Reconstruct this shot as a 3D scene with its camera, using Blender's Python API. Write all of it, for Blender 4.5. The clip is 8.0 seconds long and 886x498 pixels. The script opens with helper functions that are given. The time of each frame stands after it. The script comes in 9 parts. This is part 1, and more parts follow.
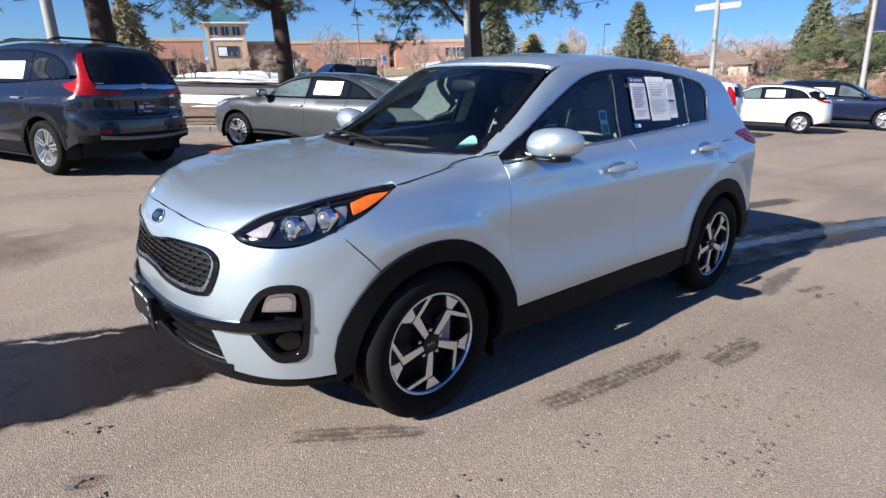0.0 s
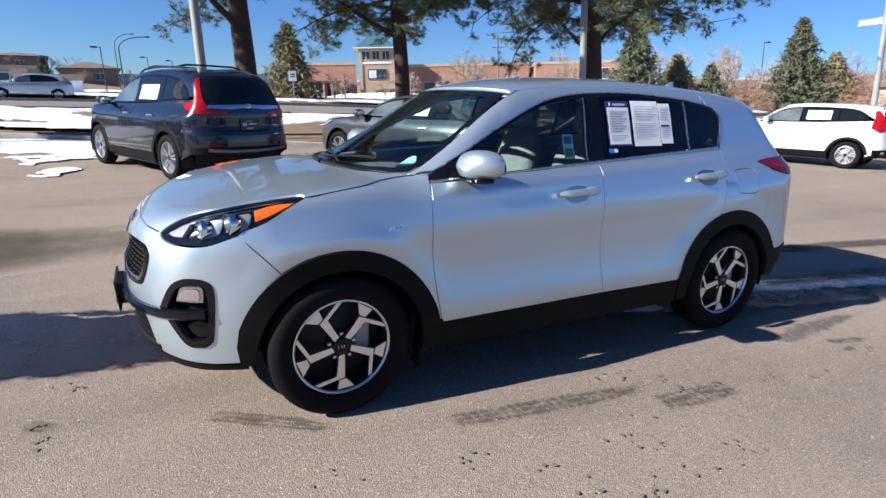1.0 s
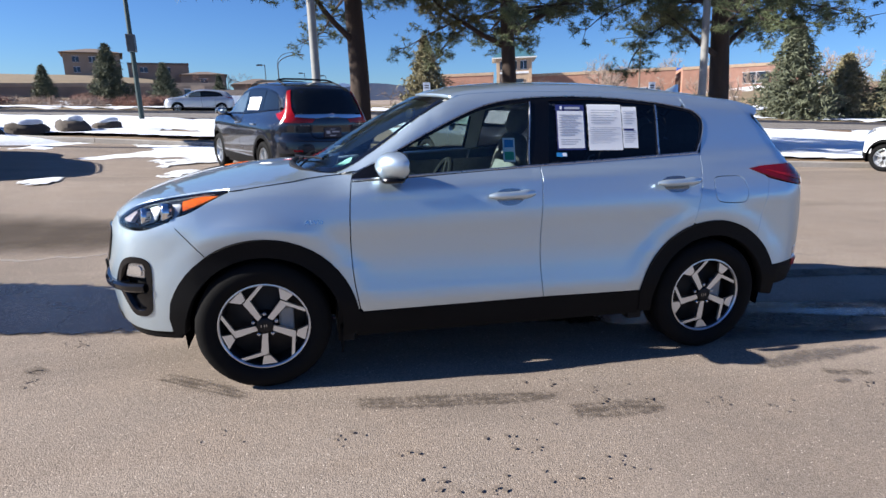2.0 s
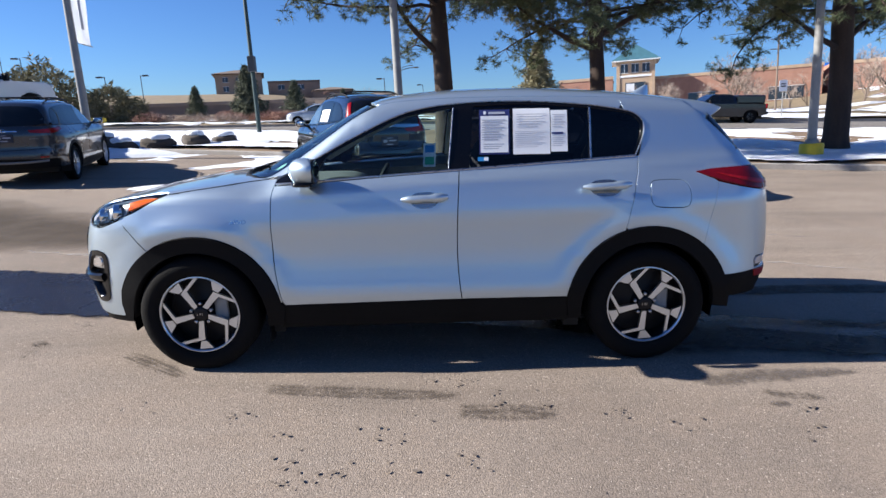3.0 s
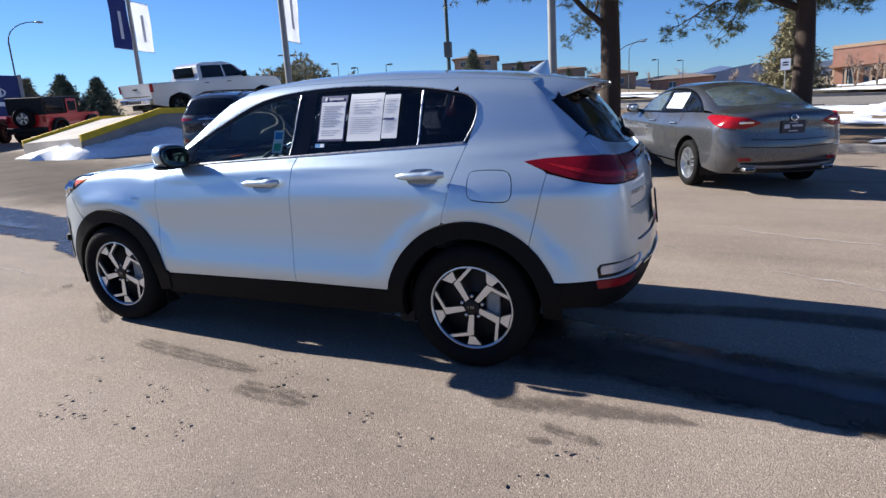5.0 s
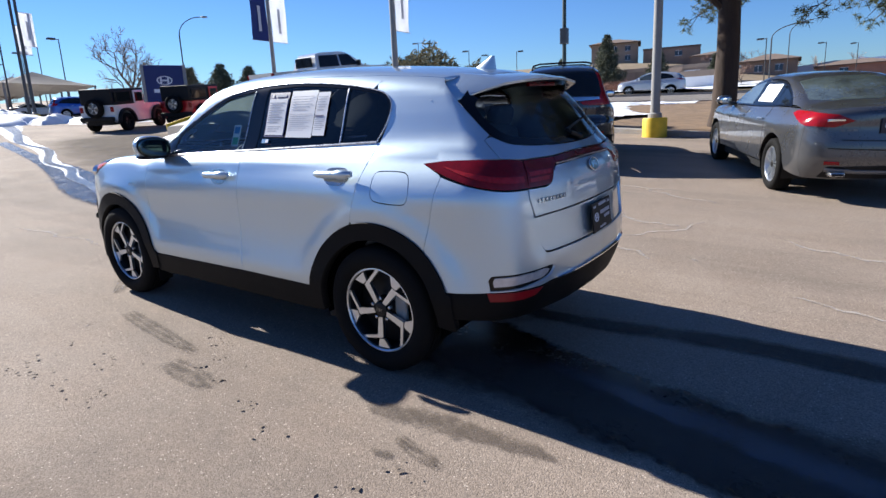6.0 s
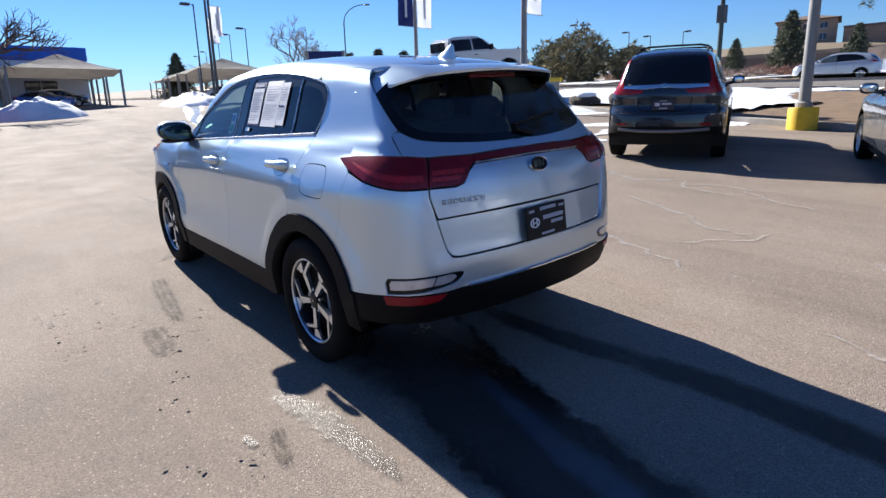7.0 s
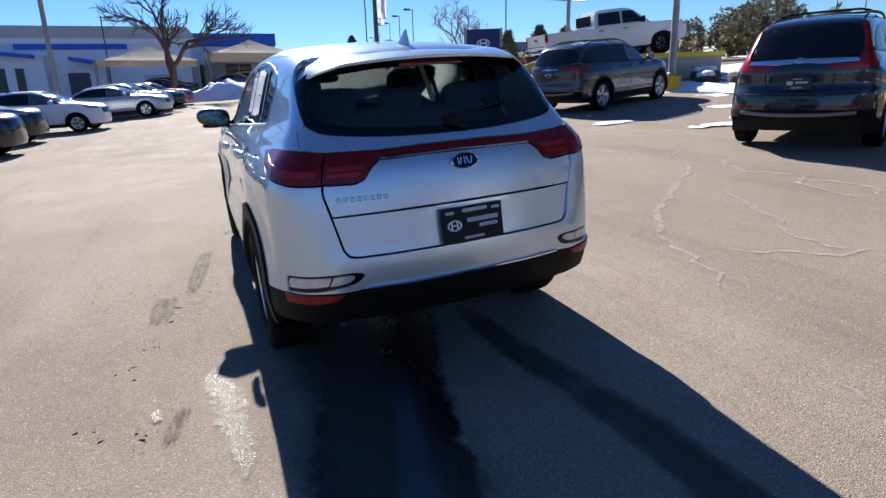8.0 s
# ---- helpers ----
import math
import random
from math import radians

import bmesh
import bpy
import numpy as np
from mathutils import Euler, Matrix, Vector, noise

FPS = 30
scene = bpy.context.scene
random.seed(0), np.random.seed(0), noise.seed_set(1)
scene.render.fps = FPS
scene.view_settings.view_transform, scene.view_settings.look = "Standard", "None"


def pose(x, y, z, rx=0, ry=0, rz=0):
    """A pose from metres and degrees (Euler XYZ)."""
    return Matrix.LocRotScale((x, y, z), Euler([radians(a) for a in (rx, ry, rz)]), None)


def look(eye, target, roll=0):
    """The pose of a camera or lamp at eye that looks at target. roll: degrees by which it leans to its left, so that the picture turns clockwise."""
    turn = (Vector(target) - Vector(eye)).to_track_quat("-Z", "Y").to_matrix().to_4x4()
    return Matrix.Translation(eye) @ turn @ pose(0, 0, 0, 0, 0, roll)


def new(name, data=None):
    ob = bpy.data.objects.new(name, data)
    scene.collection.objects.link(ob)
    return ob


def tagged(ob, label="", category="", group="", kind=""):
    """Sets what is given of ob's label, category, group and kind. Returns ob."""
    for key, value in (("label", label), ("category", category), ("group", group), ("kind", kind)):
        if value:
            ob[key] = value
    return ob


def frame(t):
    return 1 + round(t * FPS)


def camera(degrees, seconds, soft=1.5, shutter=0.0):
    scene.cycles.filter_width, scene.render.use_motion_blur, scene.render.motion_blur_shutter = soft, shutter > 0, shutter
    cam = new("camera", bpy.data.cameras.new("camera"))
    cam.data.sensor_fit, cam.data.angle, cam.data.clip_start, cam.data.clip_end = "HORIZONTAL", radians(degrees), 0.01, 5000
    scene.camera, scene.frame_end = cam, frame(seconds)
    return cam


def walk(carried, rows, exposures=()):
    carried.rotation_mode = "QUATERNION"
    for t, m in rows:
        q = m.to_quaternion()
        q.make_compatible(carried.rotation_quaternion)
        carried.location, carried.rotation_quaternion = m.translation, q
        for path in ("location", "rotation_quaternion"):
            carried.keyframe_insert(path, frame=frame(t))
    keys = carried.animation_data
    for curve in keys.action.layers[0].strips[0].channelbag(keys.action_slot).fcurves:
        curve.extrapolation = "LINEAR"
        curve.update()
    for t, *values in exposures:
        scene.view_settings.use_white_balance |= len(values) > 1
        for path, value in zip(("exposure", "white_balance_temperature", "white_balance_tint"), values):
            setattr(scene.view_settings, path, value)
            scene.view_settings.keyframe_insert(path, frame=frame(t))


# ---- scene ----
cam = camera(75.9, 8.0)
PATH = [
    (0, (-2.798, -2.618, 1.472), (-1.547, -1.167, 0.9), 1.2),
    (0.5, (-2.431, -2.921, 1.491), (-1.374, -1.315, 0.939), 0.8),
    (1, (-2.048, -3.285, 1.508), (-1.171, -1.564, 0.992), 1.4),
    (1.5, (-1.585, -3.556, 1.503), (-0.882, -1.747, 1.022), 1.4),
    (1.7, (-1.389, -3.677, 1.5), (-0.789, -1.831, 1.016), 1.2),
    (2.8, (-0.133, -4.051, 1.522), (-0.042, -2.114, 1.034), -0.9),
    (3, (0.065, -4.093, 1.496), (0.097, -2.148, 1.03), -1.0),
    (3.5, (0.633, -4.101, 1.484), (0.47, -2.165, 1.008), -2.2),
    (4, (1.206, -4.025, 1.489), (0.847, -2.115, 1.02), -3.1),
    (4.5, (1.781, -3.88, 1.486), (1.227, -2.02, 1.002), -3.1),
    (4.7, (2.0, -3.776, 1.466), (1.371, -1.942, 0.976), -2.9),
    (5.8, (3.117, -3.146, 1.448), (2.078, -1.522, 0.915), -2.4),
    (6, (3.296, -2.995, 1.464), (2.175, -1.425, 0.937), -2.4),
    (6.5, (3.729, -2.607, 1.468), (2.404, -1.213, 0.921), -2.3),
    (7, (4.04, -2.137, 1.459), (2.552, -0.923, 0.901), -2.3),
    (7.5, (4.284, -1.622, 1.454), (2.654, -0.624, 0.866), -2.8),
    (8, (4.477, -1.082, 1.46), (2.718, -0.346, 0.857), -3.4),
]
walk(cam, [(t, look(eye, target, roll)) for t, eye, target, roll in PATH])

# ---- sky, sun, exposure ----
SUN = Vector((-2.07, 0.14, 1.17)).normalized()
world = bpy.data.worlds.new("sky")
scene.world = world
world.use_nodes = True
wt = world.node_tree
sky = wt.nodes.new("ShaderNodeTexSky")
sky.sky_type, sky.sun_disc = "NISHITA", False
sky.sun_elevation = math.asin(SUN.z)
sky.sun_rotation = math.atan2(SUN.x, SUN.y)
sky.altitude, sky.air_density, sky.dust_density, sky.ozone_density = 600, 1.0, 0.0, 1.5
tint = wt.nodes.new("ShaderNodeMix")
tint.data_type, tint.blend_type = "RGBA", "MULTIPLY"
tint.inputs[0].default_value, tint.inputs[7].default_value = 1.0, (.405, .675, 1.17, 1)
wt.links.new(sky.outputs[0], tint.inputs[6])
wt.links.new(tint.outputs[2], wt.nodes["Background"].inputs[0])
wt.nodes["Background"].inputs[1].default_value = 0.05
sun = new("sun", bpy.data.lights.new("sun", "SUN"))
sun.data.energy, sun.data.angle, sun.data.color = 5.0, radians(0.53), (1.0, 0.965, 0.905)
sun.matrix_world = look(SUN * 60, (0, 0, 0))
scene.view_settings.exposure = 1.17

# ---- materials ----
def mat(name, base=(.5, .5, .5), rough=.5, metal=0.0, coat=0.0, spec=.5, vary=0.0, scale=8.0, bump=0.0, bump_scale=60.0, rough_vary=0.0, second=None, stretch=(1, 1, 1),
        glow=None, ior=1.5):
    """A principled material whose colour wanders between two tones at two scales, with fine relief."""
    m = bpy.data.materials.new(name)
    m.use_nodes = True
    nt = m.node_tree
    b = nt.nodes["Principled BSDF"]
    b.inputs["Base Color"].default_value = (*base, 1)
    b.inputs["Roughness"].default_value, b.inputs["Metallic"].default_value = rough, metal
    b.inputs["Coat Weight"].default_value, b.inputs["Coat Roughness"].default_value = coat, .03
    b.inputs["IOR"].default_value, b.inputs["Specular IOR Level"].default_value = ior, spec
    if glow:
        b.inputs["Emission Color"].default_value, b.inputs["Emission Strength"].default_value = (*glow[:3], 1), glow[3]
    if vary or bump or rough_vary:
        co = nt.nodes.new("ShaderNodeTexCoord")
        mp = nt.nodes.new("ShaderNodeMapping")
        mp.inputs["Scale"].default_value = stretch
        nt.links.new(co.outputs["Object"], mp.inputs[0])
    if vary or rough_vary:
        big, fine = nt.nodes.new("ShaderNodeTexNoise"), nt.nodes.new("ShaderNodeTexNoise")
        for n, s, d in ((big, scale, 4), (fine, scale * 11, 3)):
            n.inputs["Scale"].default_value, n.inputs["Detail"].default_value = s, d
            nt.links.new(mp.outputs[0], n.inputs["Vector"])
        mix = nt.nodes.new("ShaderNodeMath")
        mix.operation = "MULTIPLY_ADD"
        nt.links.new(fine.outputs[0], mix.inputs[0])
        mix.inputs[1].default_value = .55
        nt.links.new(big.outputs[0], mix.inputs[2])
    if vary:
        ramp = nt.nodes.new("ShaderNodeMapRange")
        ramp.inputs[1].default_value, ramp.inputs[2].default_value = .45, 1.1
        nt.links.new(mix.outputs[0], ramp.inputs[0])
        col = nt.nodes.new("ShaderNodeMix")
        col.data_type = "RGBA"
        two = second or tuple(c * (1 - vary) for c in base)
        col.inputs[6].default_value = (*tuple(min(1, c * (1 + vary * .6)) for c in base), 1)
        col.inputs[7].default_value = (*two, 1)
        nt.links.new(ramp.outputs[0], col.inputs[0])
        nt.links.new(col.outputs[2], b.inputs["Base Color"])
    if rough_vary:
        rr = nt.nodes.new("ShaderNodeMapRange")
        rr.inputs[1].default_value, rr.inputs[2].default_value = .4, 1.1
        rr.inputs[3].default_value, rr.inputs[4].default_value = max(.02, rough - rough_vary), min(1, rough + rough_vary)
        nt.links.new(mix.outputs[0], rr.inputs[0])
        nt.links.new(rr.outputs[0], b.inputs["Roughness"])
    if bump:
        nb = nt.nodes.new("ShaderNodeTexNoise")
        nb.inputs["Scale"].default_value, nb.inputs["Detail"].default_value = bump_scale, 5
        nt.links.new(mp.outputs[0], nb.inputs["Vector"])
        bp = nt.nodes.new("ShaderNodeBump")
        bp.inputs["Strength"].default_value, bp.inputs["Distance"].default_value = bump, .02
        nt.links.new(nb.outputs[0], bp.inputs["Height"])
        nt.links.new(bp.outputs[0], b.inputs["Normal"])
    return m


def glass(name, tint, ior=1.5):
    """A thin pane: light passes tinted, the gloss grows towards grazing angles."""
    m = bpy.data.materials.new(name)
    m.use_nodes = True
    nt = m.node_tree
    nt.nodes.remove(nt.nodes["Principled BSDF"])
    t, g, f, x = (nt.nodes.new(n) for n in ("ShaderNodeBsdfTransparent", "ShaderNodeBsdfGlossy", "ShaderNodeFresnel", "ShaderNodeMixShader"))
    t.inputs[0].default_value = (*tint, 1)
    g.inputs["Roughness"].default_value = 0.0
    f.inputs[0].default_value = ior
    nt.links.new(f.outputs[0], x.inputs[0])
    nt.links.new(t.outputs[0], x.inputs[1])
    nt.links.new(g.outputs[0], x.inputs[2])
    nt.links.new(x.outputs[0], nt.nodes["Material Output"].inputs[0])
    return m


def paint(name, base, metal=.55, rough=.32, edge=(1, 1, 1)):
    m = mat(name, base, rough, metal, coat=1.0, rough_vary=.02, scale=3)
    nt = m.node_tree
    b = nt.nodes["Principled BSDF"]
    co, v = nt.nodes.new("ShaderNodeTexCoord"), nt.nodes.new("ShaderNodeTexVoronoi")
    v.inputs["Scale"].default_value = 900
    nt.links.new(co.outputs["Object"], v.inputs["Vector"])
    c = nt.nodes.new("ShaderNodeMix")
    c.data_type = "RGBA"
    c.inputs[0].default_value = .05
    c.inputs[6].default_value = (*base, 1)
    hs = nt.nodes.new("ShaderNodeMix")
    hs.data_type, hs.blend_type = "RGBA", "MULTIPLY"
    hs.inputs[0].default_value = 1
    hs.inputs[6].default_value = (*tuple(min(1, k * 2) for k in base), 1)
    bw = nt.nodes.new("ShaderNodeRGBToBW")
    nt.links.new(v.outputs["Color"], bw.inputs[0])
    nt.links.new(bw.outputs[0], hs.inputs[7])
    nt.links.new(hs.outputs[2], c.inputs[7])
    nt.links.new(c.outputs[2], b.inputs["Base Color"])
    b.inputs["Specular Tint"].default_value = (*edge, 1)
    return m


SILVER = paint("silver_paint", (.518, .622, .700), .76, .36, (.40, .44, .48))
CLAD = mat("black_cladding", (.0045, .0045, .005), .6, spec=.13, vary=.3, scale=6, bump=.12, bump_scale=900)
GLOSSBLACK = mat("gloss_black", (.004, .004, .005), .10, spec=.28, coat=.12)
DARK = mat("dark_plastic", (.006, .006, .007), .6, spec=.3)
HOUSING = mat("black_felt", (.0018, .0018, .002), .95, spec=.02, vary=.3, scale=20)
CHROME = mat("chrome", (.75, .76, .78), .08, 1.0)
SATIN = mat("satin_metal", (.50, .51, .53), .28, 1.0, rough_vary=.06, scale=20)
MIRRORDARK = mat("mirror_glass", (.10, .15, .16), .03, 1.0)
ALLOY = mat("machined_alloy", (.66, .70, .75), .34, 1.0, rough_vary=.08, scale=60, stretch=(1, 8, 8))
RUBBER = mat("tyre_rubber", (.0045, .0045, .005), .8, spec=.13, vary=.35, scale=14, second=(.008, .0075, .007), bump=.2, bump_scale=240)
DISC = mat("brake_disc", (.25, .24, .23), .4, .9, vary=.3, scale=30)
BADGEGREY = mat("badge_chrome", (.30, .33, .38), .2, 1.0)
# darker copy of the silver: the handle cup's recess shade is in its colour
HANDLECUP = mat("shadowed_silver", (.30, .31, .32), .2, .9, coat=1.0)
GLASS = glass("clear_glass", (.82, .96, .93), 1.6)
TINT = glass("dark_glass", (.12, .125, .14))
TINT2 = glass("tail_glass", (.62, .66, .65))
LENS = glass("lamp_lens", (.9, .92, .93))
REDLENS = mat("red_lens", (.150, .003, .008), .16, spec=.35, vary=.35, scale=25)
REDDARK = mat("dark_red_lens", (.13, .003, .006), .15, spec=.35)
REDREFLECT = mat("bright_red_reflector", (.24, .006, .012), .30, spec=.3, vary=.2, scale=40)
REDLIT = mat("red_reflector", (.30, .006, .010), .2, vary=.4, scale=60)
AMBER = mat("amber_lens", (.78, .15, .012), .2, coat=.8, vary=.25, scale=70)
WHITE = mat("white_paper", (.80, .81, .83), .75, vary=.05, scale=9)
NAVY = mat("navy_print", (.02, .03, .14), .5)
PLATEBLUE = mat("dark_plate", (.012, .014, .032), .4)
GREYPRINT = mat("grey_print", (.42, .44, .50), .7)
BLUEPRINT = mat("blue_print", (.02, .22, .52), .5)
GREENPRINT = mat("green_print", (.05, .42, .22), .5)
REVERSE = mat("clear_lamp", (.58, .57, .58), .25, .4, coat=.6, vary=.35, scale=22)
CLOTH = mat("dark_cloth", (.19, .19, .192), .9, vary=.3, scale=30, bump=.3, bump_scale=700)
TRIMGREY = mat("grey_trim", (.30, .30, .29), .7, vary=.15, scale=12)
WHEELBLACK = mat("wheel_black", (.005, .005, .006), .5, spec=.3)
LAMPCLEAR = mat("lamp_projector", (.22, .24, .28), .10, .6, coat=1.0)
DASH = mat("dash_plastic", (.14, .14, .142), .7, vary=.2, scale=20, bump=.1, bump_scale=800)
GRILLEBLACK = mat("grille_black", (.008, .008, .009), .3, spec=.3)
CRYSTAL = mat("lamp_crystal", (.20, .18, .21), .55, 0.0, vary=.8, scale=45, second=(.10, .08, .10))
LAMPGREY = mat("lamp_grey", (.34, .36, .40), .30, .6, coat=.6, vary=.5, scale=30)


# ---- building helpers ----
def link(name, me, material, parent=None, label=""):
    me.materials.clear()
    me.materials.append(material)
    ob = new(name, me)
    if parent is not None:
        ob.parent = parent
    if label:
        ob["label"] = label
    return ob


def part(name, bm, material, parent, label="", smooth=False):
    """One mesh object out of a bmesh, under a thing or a part."""
    me = bpy.data.meshes.new(name)
    bm.to_mesh(me)
    bm.free()
    if smooth:
        me.polygons.foreach_set("use_smooth", [True] * len(me.polygons))
        me.set_sharp_from_angle(angle=radians(38))
    return link(name, me, material, parent, label)


def thing(name, m, label, category, group="", kind=""):
    ob = new(name)
    ob.matrix_world = m
    ob.empty_display_size = .3
    return tagged(ob, label, category, group, kind)


def box(bm, x0, x1, y0, y1, z0, z1, bevel=0.0, m=None):
    mm = Matrix.Translation(((x0 + x1) / 2, (y0 + y1) / 2, (z0 + z1) / 2)) @ Matrix.Diagonal((x1 - x0, y1 - y0, z1 - z0, 1))
    r = bmesh.ops.create_cube(bm, size=1, matrix=(m @ mm) if m else mm)
    if bevel:
        vs = set(r["verts"])
        es = [e for e in bm.edges if e.verts[0] in vs and e.verts[1] in vs]
        bmesh.ops.bevel(bm, geom=es, offset=bevel, segments=2, affect="EDGES", profile=.5)
    return bm


def boxes(*rows, bevel=0.0):
    bm = bmesh.new()
    for r in rows:
        box(bm, *r, bevel=bevel)
    return bm


def tube(bm, pts, radii, sides=8, cap=True):
    """A round tube along points."""
    pts = [Vector(p) for p in pts]
    if isinstance(radii, (int, float)):
        radii = [radii] * len(pts)
    rings, up = [], None
    for i, p in enumerate(pts):
        d = (pts[min(i + 1, len(pts) - 1)] - pts[max(i - 1, 0)]).normalized()
        if up is None:
            up = d.orthogonal().normalized()
        up = (up - d * up.dot(d)).normalized()
        w = d.cross(up)
        rings.append([bm.verts.new(p + (up * math.cos(a) + w * math.sin(a)) * radii[i]) for a in (2 * math.pi * k / sides for k in range(sides))])
    for r, s in zip(rings, rings[1:]):
        for k in range(sides):
            bm.faces.new((r[k], r[(k + 1) % sides], s[(k + 1) % sides], s[k]))
    if cap:
        bm.faces.new(rings[0][::-1])
        bm.faces.new(rings[-1])
    return bm


def lathe(bm, profile, n=48, axis="y", centre=(0, 0, 0)):
    """Turns (radius, along) pairs round an axis."""
    c = Vector(centre)
    rings = []
    for r, h in profile:
        ring = []
        for k in range(n):
            a = 2 * math.pi * k / n
            v = (r * math.cos(a), h, r * math.sin(a)) if axis == "y" else (r * math.cos(a), r * math.sin(a), h)
            ring.append(bm.verts.new(c + Vector(v)))
        rings.append(ring)
    for r, s in zip(rings, rings[1:]):
        for k in range(n):
            bm.faces.new((r[k], s[k], s[(k + 1) % n], r[(k + 1) % n]))
    return bm


def prism(bm, outline, y0, y1, m=None):
    """A flat plate from an outline in x and z, between two y."""
    lo = [bm.verts.new((m or Matrix()) @ Vector((x, y0, z))) for x, z in outline]
    hi = [bm.verts.new((m or Matrix()) @ Vector((x, y1, z))) for x, z in outline]
    n = len(lo)
    bm.faces.new(lo)
    bm.faces.new(hi[::-1])
    for i in range(n):
        bm.faces.new((lo[i], hi[i], hi[(i + 1) % n], lo[(i + 1) % n]))
    return bm


def spline(pts, step=.02, closed=True):
    """Points along an outline. A third value of 1 makes a point smooth; the others are corners."""
    n = len(pts)
    p = [np.array(q[:2], float) for q in pts]
    s = [len(q) > 2 and q[2] == 1 for q in pts]
    out = []
    for i in range(n if closed else n - 1):
        a, b = p[i], p[(i + 1) % n]
        ta = (b - p[i - 1]) / 2 if s[i] and (closed or i > 0) else b - a
        tb = (p[(i + 2) % n] - a) / 2 if s[(i + 1) % n] and (closed or i < n - 2) else b - a
        length = np.linalg.norm(b - a)
        for c in (ta, tb):
            k = np.linalg.norm(c)
            if k > 1.4 * length and k > 0:
                c *= 1.4 * length / k
        m = max(1, int(length / step))
        for j in range(m):
            t = j / m
            out.append((2 * t ** 3 - 3 * t * t + 1) * a + (t ** 3 - 2 * t * t + t) * ta + (3 * t * t - 2 * t ** 3) * b + (t ** 3 - t * t) * tb)
    if not closed:
        out.append(p[-1])
    return np.array(out)


def arc(cx, cz, r, a0, a1, n=12):
    return [(cx + r * math.cos(radians(a0 + (a1 - a0) * i / n)), cz + r * math.sin(radians(a0 + (a1 - a0) * i / n))) for i in range(n + 1)]


def inside(poly, q):
    x, y = q[:, 0][:, None], q[:, 1][:, None]
    x0, y0 = poly[:, 0][None], poly[:, 1][None]
    x1, y1 = np.roll(poly[:, 0], -1)[None], np.roll(poly[:, 1], -1)[None]
    hit = ((y0 > y) != (y1 > y)) & (x < (x1 - x0) * (y - y0) / np.where(y1 == y0, 1e-12, y1 - y0) + x0)
    return hit.sum(1) % 2 == 1


def shrink(poly, d):
    """An outline drawn in by d."""
    a, b = np.roll(poly, 1, 0), np.roll(poly, -1, 0)
    t = b - a
    t /= np.maximum(np.linalg.norm(t, axis=1, keepdims=True), 1e-9)
    area = np.sum(poly[:, 0] * b[:, 1] - b[:, 0] * poly[:, 1])
    nrm = np.stack([-t[:, 1], t[:, 0]], 1) * (1 if area > 0 else -1)
    return poly + nrm * d


def sheet(outline, holes=(), step=.04, edge=.02, gap=0.0, scale=1.0):
    """Triangles that fill an outline with holes: points, faces, and the boundary loops as point numbers."""
    from mathutils import geometry
    loops = [spline(outline, edge)] + [spline(h, edge) for h in holes]
    if gap:
        loops = [shrink(l, gap if i == 0 else -gap) for i, l in enumerate(loops)]
    pts, edges, spans = [], [], []
    for l in loops:
        k = len(pts)
        pts += list(l)
        spans.append((k, len(l)))
        edges += [(k + i, k + (i + 1) % len(l)) for i in range(len(l))]
    lo, hi = loops[0].min(0), loops[0].max(0)
    gx, gy = np.meshgrid(np.arange(lo[0], hi[0], step), np.arange(lo[1], hi[1], step))
    gx[1::2] += step / 2
    q = np.stack([gx.ravel(), gy.ravel()], 1)
    keep = inside(loops[0], q)
    for l in loops[1:]:
        keep &= ~inside(l, q)
    q = q[keep]
    if len(q):
        b = np.array(pts)
        near = np.array([np.min(np.sum((b - r) ** 2, 1)) for r in q])
        q = q[near > (step * .45) ** 2]
    allp = [Vector((float(r[0]), float(r[1]))) for r in pts] + [Vector((float(r[0]), float(r[1]))) for r in q]
    v, _, f, orig, _, _ = geometry.delaunay_2d_cdt(allp, edges, [], 1, 1e-6)
    v = np.array([tuple(a) for a in v])
    f = np.array([t for t in f if len(t) == 3])
    c = v[f].mean(1)
    ok = inside(loops[0], c)
    for l in loops[1:]:
        ok &= ~inside(l, c)
    f = f[ok]
    where = {}
    for i, o in enumerate(orig):
        for k in o:
            where[k] = i
    rims = [[where[k + i] for i in range(n) if k + i in where] for k, n in spans]
    return v, f, rims


